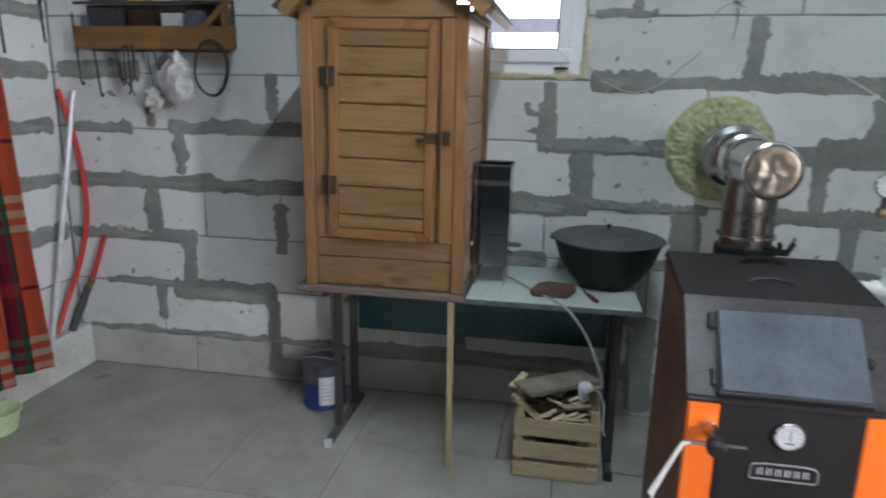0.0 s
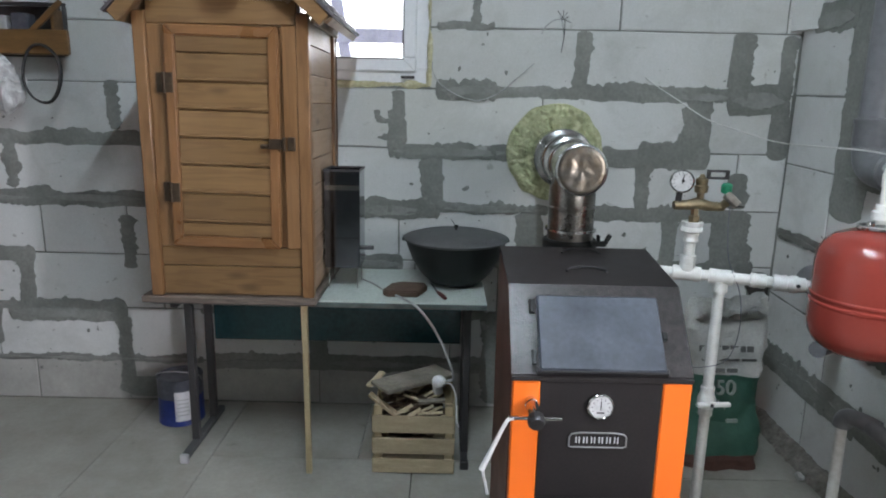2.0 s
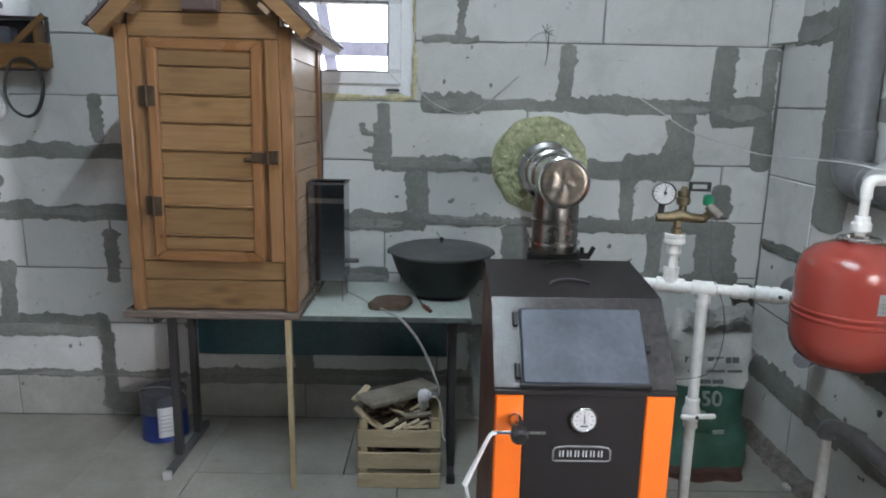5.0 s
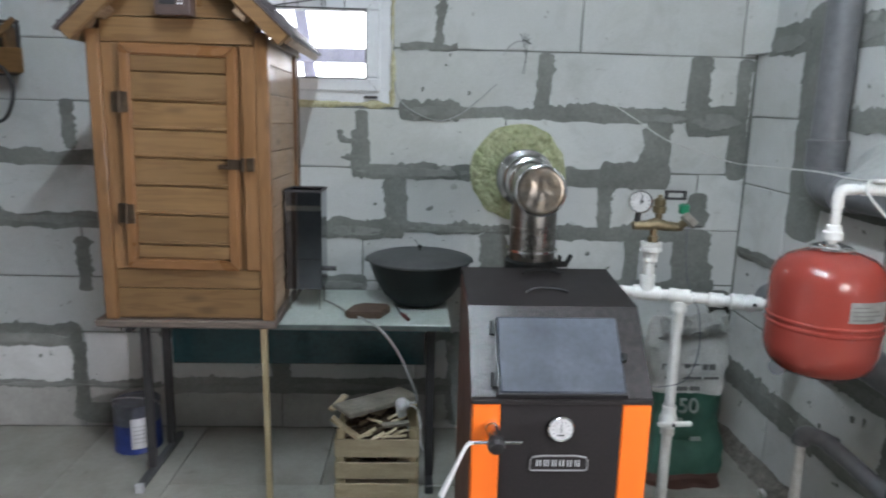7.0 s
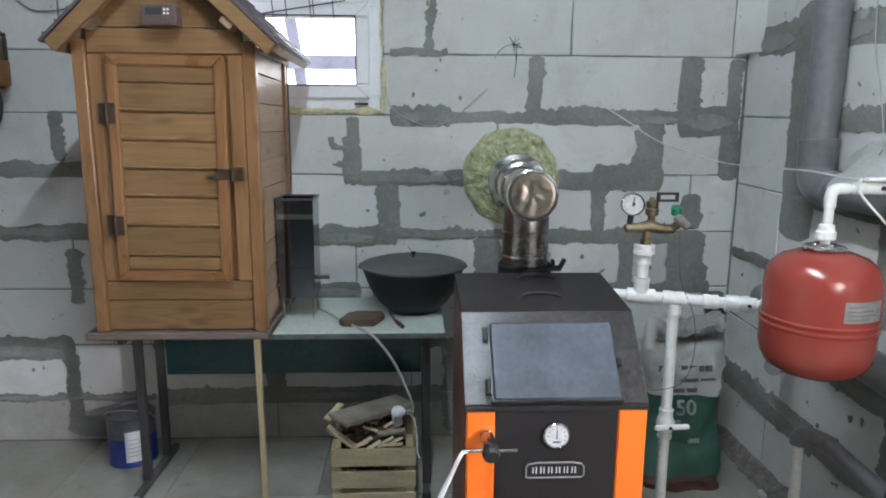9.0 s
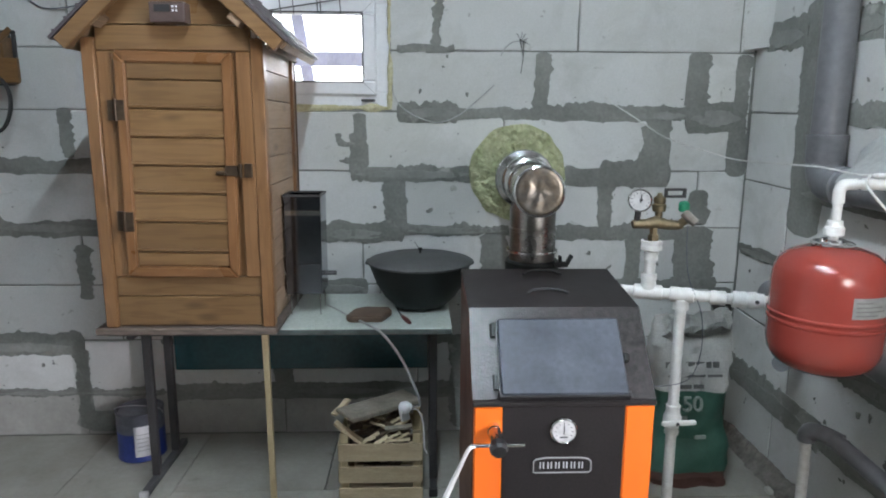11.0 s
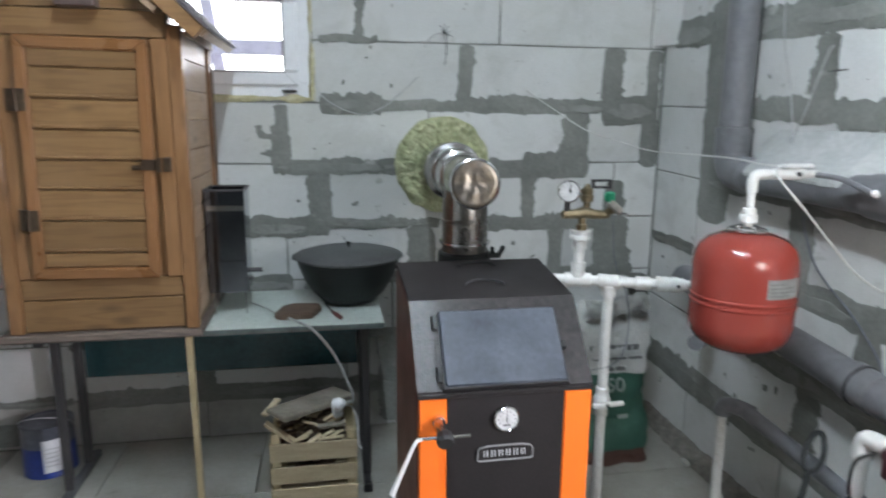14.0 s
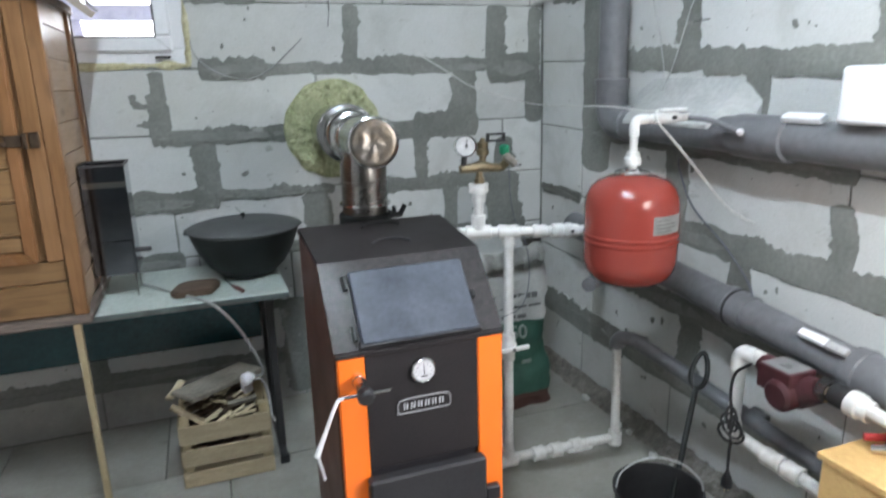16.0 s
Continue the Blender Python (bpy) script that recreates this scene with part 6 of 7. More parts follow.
part("flange", lathe([(0.0, 1.134), (0.048, 1.136), (0.051, 1.139), (0.051, 1.144), (0.046, 1.147), (0.030, 1.147), (0.028, 1.153), (0.0, 1.153)], 36, pose(tx - 0.004, ty, 0)), M_CHROME, tank, "zinc-plated flange", smooth=True)
own = bmesh.new()
pr = []
for i in range(11):
    a = radians(-100 + i * 4.6)
    x, y = tx + (tr + 0.0006) * math.cos(a), ty + (tr + 0.0006) * math.sin(a)
    pr.append((own.verts.new((x, y, 0.980)), own.verts.new((x, y, 1.032))))
for p, q in zip(pr, pr[1:]):
    own.faces.new((p[0], q[0], q[1], p[1]))
tl = part("label", own, M_TANKLABEL, tank, "grey paper label with unreadable print", smooth=True)
for k, wdt in enumerate((7, 9, 8, 5)):
    own = bmesh.new()
    pr = []
    for i in range(wdt):
        a = radians(-97 + i * 4.2)
        x, y = tx + (tr + 0.0011) * math.cos(a), ty + (tr + 0.0011) * math.sin(a)
        pr.append((own.verts.new((x, y, 0.987 + k * 0.0105)), own.verts.new((x, y, 0.9895 + k * 0.0105))))
    for p, q in zip(pr, pr[1:]):
        own.faces.new((p[0], q[0], q[1], p[1]))
    part("print_bar", own, M_PRINTD, tl)
tp = thing("tank_connection", (tx, ty, 1.153), "white plastic elbow pipe on top of the red tank", "pipework")
ex = tx - 0.004
pipe((ex, ty, 1.153), (ex + 0.002, ty, 1.285), parent=tp, r=0.0115)
part("union", lathe([(0.010, 1.160), (0.023, 1.163), (0.024, 1.166), (0.024, 1.182), (0.020, 1.186), (0.018, 1.200), (0.012, 1.202)], 18, pose(ex, ty, 0)), M_PPR, tp)
part("elbow", sweep(curve_points([(ex + 0.002, ty, 1.245), (ex + 0.002, ty, 1.275), (ex + 0.012, ty, 1.290), (ex + 0.045, ty, 1.292)], 6), 0.0145, 16), M_PPR, tp, smooth=True)
pipe((ex + 0.04, ty, 1.292), (1.44, ty + 0.02, 1.290), parent=tp, r=0.0115)
sleeve((ex + 0.075, ty + 0.002, 1.292), (1, 0.1, 0), 0.03, 0.0155, parent=tp)
part("ball_valve", lathe([(0.012, -0.04), (0.015, -0.03), (0.017, 0.0), (0.015, 0.03), (0.012, 0.04)], 16, along((ex + 0.125, ty + 0.006, 1.292), (ex + 0.2, ty + 0.012, 1.292))), M_PPR, tp, smooth=True)
part("valve_handle", box((ex + 0.085, ty - 0.014, 1.310), (ex + 0.175, ty + 0.006, 1.320), 0.003), M_PPR, tp)
part("valve_screw", rod((ex + 0.12, ty - 0.022, 1.294), (ex + 0.12, ty - 0.03, 1.294), 0.006, 8), M_STEELDARK, tp)
part("flexible_hose", sweep(curve_points([(1.43, ty + 0.02, 1.290), (1.47, 1.56, 1.282), (1.485, 1.50, 1.262), (1.49, 1.45, 1.245)], 6), 0.008, 10), M_SEWER, tp, "grey flexible hose", smooth=True)
part("tap", lathe([(0.0, 0.0), (0.008, 0.0), (0.010, 0.010), (0.006, 0.016), (0.0, 0.016)], 12, along((1.487, 1.455, 1.25), (1.45, 1.44, 1.275))), M_LABELW, tp, "white tap knob")

# ---- grey sewer pipes ----
drain = thing("sewer_pipe", (1.58, 2.25, 1.25), "thick grey plastic sewer pipe coming down and along the wall", "pipe")
part("downpipe", rod((1.578, 2.218, TOP), (1.578, 2.218, 1.33), 0.055, 36), M_SEWER, drain, smooth=True)
part("socket", lathe([(0.055, 1.31), (0.063, 1.315), (0.063, 1.385), (0.066, 1.39), (0.066, 1.405), (0.055, 1.408)], 36, pose(1.578, 2.218, 0)), M_SEWER, drain, smooth=True)
part("bend", sweep(curve_points([(1.578, 2.218, 1.36), (1.578, 2.218, 1.31), (1.576, 2.20, 1.265), (1.574, 2.155, 1.242), (1.573, 2.07, 1.240)], 6), 0.060, 32), M_SEWER, drain, smooth=True)
part("run", sweep(curve_points([(1.573, 2.08, 1.240), (1.571, 1.5, 1.235), (1.570, 1.0, 1.2305), (1.585, 0.94, 1.230), (1.62, 0.91, 1.229), (1.70, 0.905, 1.228)], 6), 0.055, 36), M_SEWER, drain, smooth=True)
part("socket", lathe([(0.055, 0.0), (0.065, 0.006), (0.066, 0.03), (0.061, 0.036), (0.061, 0.10), (0.055, 0.104)], 36, along((1.572, 2.11, 1.240), (1.568, -2.5, 1.20))), M_SEWER, drain, smooth=True)
part("socket", lathe([(0.055, 0.0), (0.062, 0.004), (0.064, 0.04), (0.064, 0.20), (0.055, 0.203)], 36, along((1.571, 1.55, 1.235), (1.568, -2.5, 1.20))), M_SEWER, drain, smooth=True)
own = bmesh.new()
cols = []
for i in range(61):
    y = 1.535 + 0.60 * i / 60
    k = min(1.0, 0.25 + 5 * min(i, 60 - i) / 60)
    col = []
    for x, z in ((1.645, 1.412), (1.622, 1.368), (1.592, 1.330), (1.556, 1.303), (1.524, 1.281), (1.5115, 1.262), (1.513, 1.252), (1.54, 1.250), (1.645, 1.28)):
        q = Vector((x * 18, y * 14, z * 18))
        w = noise.noise(q * 0.6) * 0.006 + noise.noise(q * 3.1) * 0.0025
        col.append(own.verts.new((1.645 - (1.645 - x) * k + w * 0.7, y, 1.31 + (z - 1.31) * (0.5 + 0.5 * k) + w)))
    cols.append(col)
for p, q in zip(cols, cols[1:]):
    for j in range(8):
        own.faces.new((p[j], p[j + 1], q[j + 1], q[j]))
own.faces.new(cols[0])
own.faces.new(cols[-1][::-1])
part("cement_bedding", own, M_FILLET, wall_east, "pale smooth cement fillet running down over the pipe", smooth=True)
low = thing("lower_sewer_pipe", (1.57, 1.4, 0.70), "thick grey sewer pipe sloping along the wall", "pipe")
L0, L1 = (1.565, 2.45, 0.79), (1.565, -2.5, 0.36)
part("run", sweep(curve_points([L0, (1.565, 1.7, 0.7248), (1.565, 1.0, 0.664), (1.58, 0.94, 0.659), (1.62, 0.91, 0.656), (1.70, 0.905, 0.655)], 6), 0.053, 36), M_SEWER, low, smooth=True)
lm = along(L0, L1)
part("socket", lathe([(0.053, 0.92), (0.060, 0.925), (0.062, 0.95), (0.058, 0.955), (0.058, 1.02), (0.053, 1.024)], 36, lm), M_SEWER, low, smooth=True)
part("socket", lathe([(0.053, 1.36), (0.063, 1.365), (0.066, 1.40), (0.062, 1.405), (0.062, 1.50), (0.053, 1.503)], 36, lm), M_SEWER, low, smooth=True)
clip = [lm @ Vector((0.058 * math.cos(radians(a)), 0.058 * math.sin(radians(a)), 0.96)) for a in range(0, 360, 15)]
part("clamp", loop_sweep(clip, 0.0045, 8), M_RUBBER, low, "dark pipe clamp", smooth=True)
solo("pipe_stub", rod((1.66, 2.36, 0.56), (1.47, 2.17, 0.60), 0.030, 20), M_SEWER, "short grey pipe stub sticking out of the wall", "pipe", smooth=True)
thin = thing("thin_drain_pipe", (1.5, 1.7, 0.42), "thin grey drain pipe with an elbow near the floor", "pipe")
part("elbow", sweep(curve_points([(1.397, 1.865, 0.462), (1.397, 1.863, 0.482), (1.404, 1.850, 0.500), (1.425, 1.815, 0.503), (1.45, 1.775, 0.497)], 5), 0.0265, 18), M_SEWER, thin, smooth=True)
part("run", rod((1.435, 1.80, 0.501), (1.585, 1.10, 0.335), 0.0255, 20), M_SEWER, thin, smooth=True)
part("socket", lathe([(0.0255, 0.0), (0.030, 0.003), (0.032, 0.02), (0.030, 0.05), (0.0255, 0.053)], 20, along((1.545, 1.385, 0.402), (1.560, 1.32, 0.385))), M_SEWER, thin, smooth=True)

# ---- circulation pump ----
pump = thing("circulation_pump", (1.45, 1.21, 0.60), "dark red circulation pump with grey terminal box on white pipe", "pump")
part("motor", lathe([(0.0, -0.002), (0.034, 0.0), (0.043, 0.008), (0.045, 0.02), (0.045, 0.06), (0.052, 0.065), (0.052, 0.08), (0.0, 0.082)], 28, along((1.392, 1.195, 0.592), (1.47, 1.195, 0.600))), M_PUMP, pump, smooth=True)
part("housing", sweep([(1.462, 1.305, 0.634), (1.462, 1.28, 0.626), (1.462, 1.22, 0.600), (1.460, 1.155, 0.612), (1.460, 1.118, 0.632)], [0.028, 0.034, 0.052, 0.042, 0.030], 20), M_PUMP, pump, smooth=True)
tb = part("terminal_box", box((1.400, 1.162, 0.592), (1.494, 1.268, 0.662), 0.007, seg=2), M_PUMP, pump, "dark red terminal box")
part("rating_plate", box((1.405, 1.170, 0.6618), (1.488, 1.260, 0.6640), 0.001), M_TINPLATE, tb, "grey printed rating plate")
for k in range(2):
    part("print_bar", box((1.432 + k * 0.012, 1.196, 0.6638), (1.436 + k * 0.012, 1.226 - 0.010 * k, 0.6645)), M_STEELDARK, tb)
part("union_nut", lathe([(0.024, 0.0), (0.032, 0.002), (0.032, 0.028), (0.024, 0.03)], 8, along((1.46, 1.118, 0.640), (1.46, 1.0, 0.640))), M_CHROME, pump)
part("rubber_joint", lathe([(0.026, 0.0), (0.03, 0.004), (0.03, 0.04), (0.026, 0.044)], 16, along((1.46, 1.085, 0.640), (1.46, 1.0, 0.638))), M_RUBBER, pump, smooth=True)
pw = thing("pump_pipe", (1.45, 1.2, 0.38), "white plastic pipe joined to the pump", "pipework")
part("adapter", lathe([(0.026, 0.0), (0.033, 0.003), (0.033, 0.03), (0.027, 0.034), (0.027, 0.055), (0.024, 0.058)], 14, along((1.46, 1.040, 0.639), (1.458, 0.9, 0.630))), M_PPR, pw, smooth=True)
pipe((1.46, 0.99, 0.637), (1.458, 0.60, 0.615), r=0.0175, parent=pw)
sleeve((1.459, 0.90, 0.632), (0, -1, -0.05), 0.05, 0.027, parent=pw)
part("elbow", sweep(curve_points([(1.45, 1.375, 0.58), (1.45, 1.375, 0.615), (1.452, 1.362, 0.637), (1.458, 1.325, 0.640)], 6), 0.024, 16), M_PPR, pw, smooth=True)
pipe((1.456, 1.34, 0.640), (1.462, 1.295, 0.640), r=0.021, parent=pw)
pipe((1.45, 1.375, 0.60), (1.455, 1.385, 0.36), r=0.019, parent=pw)
sleeve((1.455, 1.385, 0.385), (0, 0, 1), 0.05, 0.025, parent=pw)
pipe((1.455, 1.385, 0.375), (1.50, 1.10, 0.330), r=0.019, parent=pw, mat=M_PPRD)
sleeve((1.475, 1.25, 0.353), (0.2, -1, -0.1), 0.06, 0.026, M_PPRD, parent=pw)
sleeve((1.485, 1.19, 0.345), (0.2, -1, -0.1), 0.05, 0.028, M_PPRD, parent=pw)
cord = thing("power_cord", (1.40, 1.32, 0.62), "black coiled power cord with plug hanging from the pump", "cord")
cp = [(1.40, 1.288, 0.645), (1.39, 1.33, 0.60), (1.395, 1.345, 0.53), (1.40, 1.34, 0.47), (1.385, 1.33, 0.43), (1.40, 1.345, 0.44), (1.41, 1.335, 0.46), (1.39, 1.33, 0.41), (1.405, 1.34, 0.385), (1.398, 1.335, 0.33), (1.40, 1.335, 0.28)]
part("cable", sweep(curve_points(cp, 6), 0.0045, 8), M_RUBBER, cord, smooth=True)
for k in range(3):
    cc = Vector((1.398, 1.335, 0.455 - k * 0.022))
    part("coil", loop_sweep([cc + Vector((0.018 * math.cos(a * 0.5236 + k), (0.012 + 0.010 * k) * math.sin(a * 0.5236), 0.034 * math.sin(a * 0.5236 + k * 0.8))) for a in range(12)], 0.0042, 7), M_RUBBER, cord, smooth=True)
plg = part("plug", lathe([(0.006, 0.0), (0.010, 0.01), (0.017, 0.03), (0.017, 0.048), (0.0, 0.048)], 14, along((1.40, 1.335, 0.285), (1.40, 1.335, 0.1))), M_RUBBER, cord, smooth=True)
for s in (-1, 1):
    part("pin", rod((1.40 + s * 0.008, 1.335, 0.24), (1.40 + s * 0.008, 1.335, 0.218), 0.0024, 8), M_CHROME, plg)

for ob in (pump, pw, cord):
    ob.location.y -= 0.028

# ---- bucket and poker ----
bk = thing("bucket", (1.185, 1.345, 0.0), "black bucket with a wire handle on the floor", "bucket")
part("body", lathe([(0.0, 0.003), (0.092, 0.003), (0.095, 0.0), (0.122, 0.255), (0.128, 0.258), (0.128, 0.265), (0.122, 0.266), (0.119, 0.258), (0.092, 0.01), (0.0, 0.009)], 40, pose(1.185, 1.345, 0)), M_RUBBER, bk, smooth=True)
part("handle", sweep(curve_points([(1.080, 1.400, 0.252), (1.098, 1.395, 0.310), (1.158, 1.360, 0.358), (1.230, 1.315, 0.350), (1.280, 1.286, 0.300), (1.292, 1.280, 0.252)], 6), 0.0028, 8), M_WIREG, bk, "grey wire handle", smooth=True)
pk = thing("ash_poker", (1.2, 1.36, 0.01), "long dark steel poker leaning out of the bucket", "poker")
pa, pb = Vector((1.185, 1.325, 0.012)), Vector((1.418, 1.478, 0.475))
part("shaft", rod(pa, pb, 0.009, 10), M_IRON, pk, smooth=True)
pv = (pb - pa).normalized()
gm = along(pb, pb + pv)
loop = [gm @ Vector((0.023 * math.cos(radians(a)) * (1.0 - 0.25 * math.sin(radians(a))), 0.0, 0.052 + 0.056 * math.sin(radians(a)))) for a in range(0, 360, 12)]
part("grip", loop_sweep(loop, 0.0078, 8), M_IRON, pk, "narrow bent steel loop grip", smooth=True)

# ---- cement sack ----
sack = thing("cement_sack", (1.27, 2.47, 0.0), "full cement sack, white above and green below, standing in the corner", "sack")


def sack_shape(z0, z1, n=15):
    own = bmesh.new()
    rows = []
    for i in range(n + 1):
        z = z0 + (z1 - z0) * i / n
        row = []
        for j in range(40):
            a = 2 * math.pi * j / 40
            ca, sa = math.cos(a), math.sin(a)
            sq = (abs(ca) ** 5 + abs(sa) ** 5) ** (-0.2)
            t = z / 0.66
            hx = 0.150 + 0.012 * math.sin(t * 9) - 0.012 * max(0, t - 0.8) * 5 * 0.2
            hy = 0.078 * (1 - 0.85 * max(0.0, (t - 0.72) / 0.28) ** 1.3) + 0.008 * math.sin(t * 11 + 1)
            x, y = hx * sq * ca, hy * sq * sa
            p = Vector((1.268 + 0.03 * t + x, 2.452 + 0.10 * t + y, max(0.0, z)))
            w = noise.noise(p * 11) * 0.016 + noise.noise(Vector((p.x * 9, p.y * 9, p.z * 34))) * 0.012 + noise.noise(p * 36) * 0.006 + (0.018 * abs(noise.noise(Vector((p.x * 5, 3, p.z * 26 + p.x * 12)))) if z > 0.37 else 0.0)
            if z > 0.52:
                p.z += (noise.noise(Vector((x * 15, 0, 3))) * 0.07 + 1.9 * x * x) * (z - 0.52) / 0.12
            row.append(own.verts.new(p + Vector((ca * w, sa * w * 1.6, 0))))
        rows.append(row)
    for p, q in zip(rows, rows[1:]):
        for j in range(40):
            own.faces.new((p[j], p[(j + 1) % 40], q[(j + 1) % 40], q[j]))
    own.faces.new(rows[0][::-1])
    own.faces.new(rows[-1])
    return own


part("foot", sack_shape(0.0, 0.055, 4), M_SACKB, sack, "brown dusty foot of the sack", smooth=True)
part("lower_half", sack_shape(0.0555, 0.385, 10), M_SACKG, sack, "green printed woven plastic", smooth=True)
part("upper_half", sack_shape(0.3855, 0.64, 9), M_SACKW, sack, "white woven plastic, folded top", smooth=True)
bar_text("-50", 0.085, pose(1.250, 2.392, 0.345, 82, 0, 0), M_PRINT, sack, "lettering", 0.006)
for zz, wd, xx, hh in ((0.492, 0.024, 1.175, 0.012), (0.492, 0.020, 1.203, 0.012), (0.492, 0.030, 1.233, 0.012), (0.492, 0.026, 1.268, 0.012), (0.492, 0.034, 1.304, 0.012), (0.492, 0.022, 1.338, 0.012), (0.492, 0.026, 1.368, 0.012),
                       (0.448, 0.150, 1.25, 0.005), (0.448, 0.060, 1.365, 0.005), (0.405, 0.07, 1.235, 0.008), (0.405, 0.04, 1.30, 0.008)):
    part("print_bar", box((-wd / 2, -0.007, -hh), (wd / 2, 0.003, hh), 0.001, m=pose(xx, 2.372 + 0.15 * zz, zz, -8, 0, 0)), M_PRINTD, sack)
for zz, wd, xx in ((0.20, 0.045, 1.31), (0.25, 0.05, 1.30), (0.275, 0.03, 1.24)):
    part("print_bar", box((-wd / 2, -0.006, -0.008), (wd / 2, 0.006, 0.008), 0.001, m=pose(xx, 2.375 + 0.15 * zz, zz, -8, 0, 0)), M_PRINT, sack)
own = bmesh.new()
rows = []
for i in range(13):
    u = i / 12
    row = []
    for j in range(7):
        v = j / 6
        x = 1.165 + 0.265 * u + 0.02 * noise.noise(Vector((u * 5, v * 3, 2)))
        y = 2.535 - 0.075 * math.sin(v * math.pi) - 0.015 * v + 0.022 * noise.noise(Vector((u * 6, v * 4, 5)))
        z = 0.585 + 0.075 * v + 0.05 * u * v + 0.022 * noise.noise(Vector((u * 7, v * 3, 9)))
        row.append(own.verts.new((x, y, z)))
    rows.append(row)
for p, q in zip(rows, rows[1:]):
    for j in range(6):
        own.faces.new((p[j], p[j + 1], q[j + 1], q[j]))
bmesh.ops.solidify(own, geom=own.faces[:], thickness=0.004)
part("top_flap", own, M_SACKW, sack, "crumpled folded top flap")

# ---- on the sewer pipes ----
tub = thing("white_tub", (1.55, 1.13, 1.295), "white plastic tub standing on the grey pipe", "tub")
own = box((-0.066, -0.069, 0.0), (0.066, 0.069, 0.136), 0.014, seg=3)
for v in own.verts:
    f = 1 - 0.045 * v.co.z / 0.136
    v.co = Matrix.Translation((1.562, 1.108, 1.288)) @ Vector((v.co.x * f, v.co.y * f, v.co.z))
part("body", own, M_PVC, tub, smooth=True)
own = box((-0.016, -0.062, -0.010), (0.016, 0.062, 0.010), 0.008, m=pose(1.540, 1.30, 1.296, 0, -28, 0), seg=2)
solo("remote_control", own, M_PVC, "white plastic remote lying on the grey pipe", "remote", smooth=True)
lt = thing("pipe_clip", (1.52, 1.16, 0.755), "white and clear plastic holder lying on the pipe", "holder")
part("white_body", box((-0.012, -0.040, -0.008), (0.012, 0.040, 0.008), 0.004, m=pose(1.515, 1.175, 0.735, 5, -38, 0), seg=2), M_PVC, lt)
part("clear_end", box((-0.012, -0.030, -0.008), (0.012, 0.030, 0.008), 0.003, m=pose(1.515, 1.105, 0.729, 5, -38, 0)), M_LABEL, lt)

# ---- light wooden stand ----
st = thing("wooden_stand", (1.48, 0.8, 0.0), "light wooden stand with a pale board top", "stand")
part("top", box((1.335, 0.55, 0.532), (1.615, 0.985, 0.550), 0.002), M_BIRCH, st)
part("side_board", box((1.342, 0.56, 0.0), (1.360, 0.975, 0.531), 0.002), M_BIRCH, st)
part("back_board", box((1.361, 0.957, 0.0), (1.61, 0.975, 0.531), 0.002), M_BIRCH, st)
part("front_board", box((1.361, 0.56, 0.0), (1.61, 0.578, 0.531), 0.002), M_BIRCH, st)
tool = thing("pipe_tool", (1.47, 0.9, 0.55), "metal clamp tool with red grip lying on the stand", "tool")
part("jaw", sweep(curve_points([(1.44, 0.93, 0.562), (1.46, 0.89, 0.575), (1.45, 0.85, 0.572), (1.43, 0.83, 0.562)], 5), 0.012, 10), M_CHROME, tool, smooth=True)
part("grip", rod((1.45, 0.96, 0.575), (1.53, 0.90, 0.582), 0.010, 10), M_HOSERED, tool, "red plastic grip", smooth=True)

# ---- cables ----
def cable(name, pts, r, mat, label, k=8):
    return solo(name, sweep(curve_points(pts, k), r, 7), mat, label, "cable", smooth=True)


cable("white_cable", [(0.985, 2.886, 1.556), (1.02, 2.86, 1.525), (1.095, 2.80, 1.468), (1.20, 2.70, 1.385), (1.30, 2.52, 1.335), (1.325, 2.3, 1.314), (1.35, 1.9, 1.318), (1.345, 1.72, 1.310), (1.34, 1.62, 1.312)], 0.0026, M_WIREW, "thin white cable strung from the wall to the tank")
cable("white_cable", [(1.30, 1.585, 1.318), (1.26, 1.53, 1.29), (1.329, 1.50, 1.202), (1.484, 1.50, 1.046), (1.58, 1.51, 0.985), (1.632, 1.52, 0.965)], 0.0032, M_WIREW, "thin white cable hanging down from the valve")
cable("grey_cable", [(0.066, 2.887, 1.60), (0.070, 2.884, 1.56), (0.107, 2.880, 1.505), (0.19, 2.878, 1.458), (0.274, 2.878, 1.444), (0.358, 2.880, 1.479), (0.441, 2.882, 1.548), (0.503, 2.883, 1.603)], 0.0026, M_WIREG, "thin grey wire sagging along the wall")
fray = thing("frayed_wire", (0.58, 2.87, 1.74), "frayed ends of a thin grey wire sticking out of the joint", "wire")
for pts in ([(0.527, 2.868, 1.723), (0.540, 2.866, 1.748), (0.570, 2.866, 1.775), (0.601, 2.868, 1.783), (0.640, 2.884, 1.786)],):
    part("strand", sweep(curve_points(pts, 5), 0.0026, 7), M_WIREG, fray, smooth=True)
for bx, by, bz in ((0.636, 2.85, 1.792), (0.612, 2.85, 1.818), (0.628, 2.86, 1.812), (0.645, 2.86, 1.770), (0.622, 2.866, 1.70), (0.590, 2.86, 1.815)):
    part("strand", sweep(curve_points([(0.606, 2.87, 1.785), ((0.606 + bx) / 2 + 0.004, 2.866, (1.785 + bz) / 2), (bx, by, bz)], 4), 0.0013, 5), M_STEELDARK, fray)
part("strand", sweep(curve_points([(0.622, 2.866, 1.785), (0.623, 2.87, 1.72), (0.616, 2.878, 1.65)], 4), 0.0016, 5), M_STEELDARK, fray)
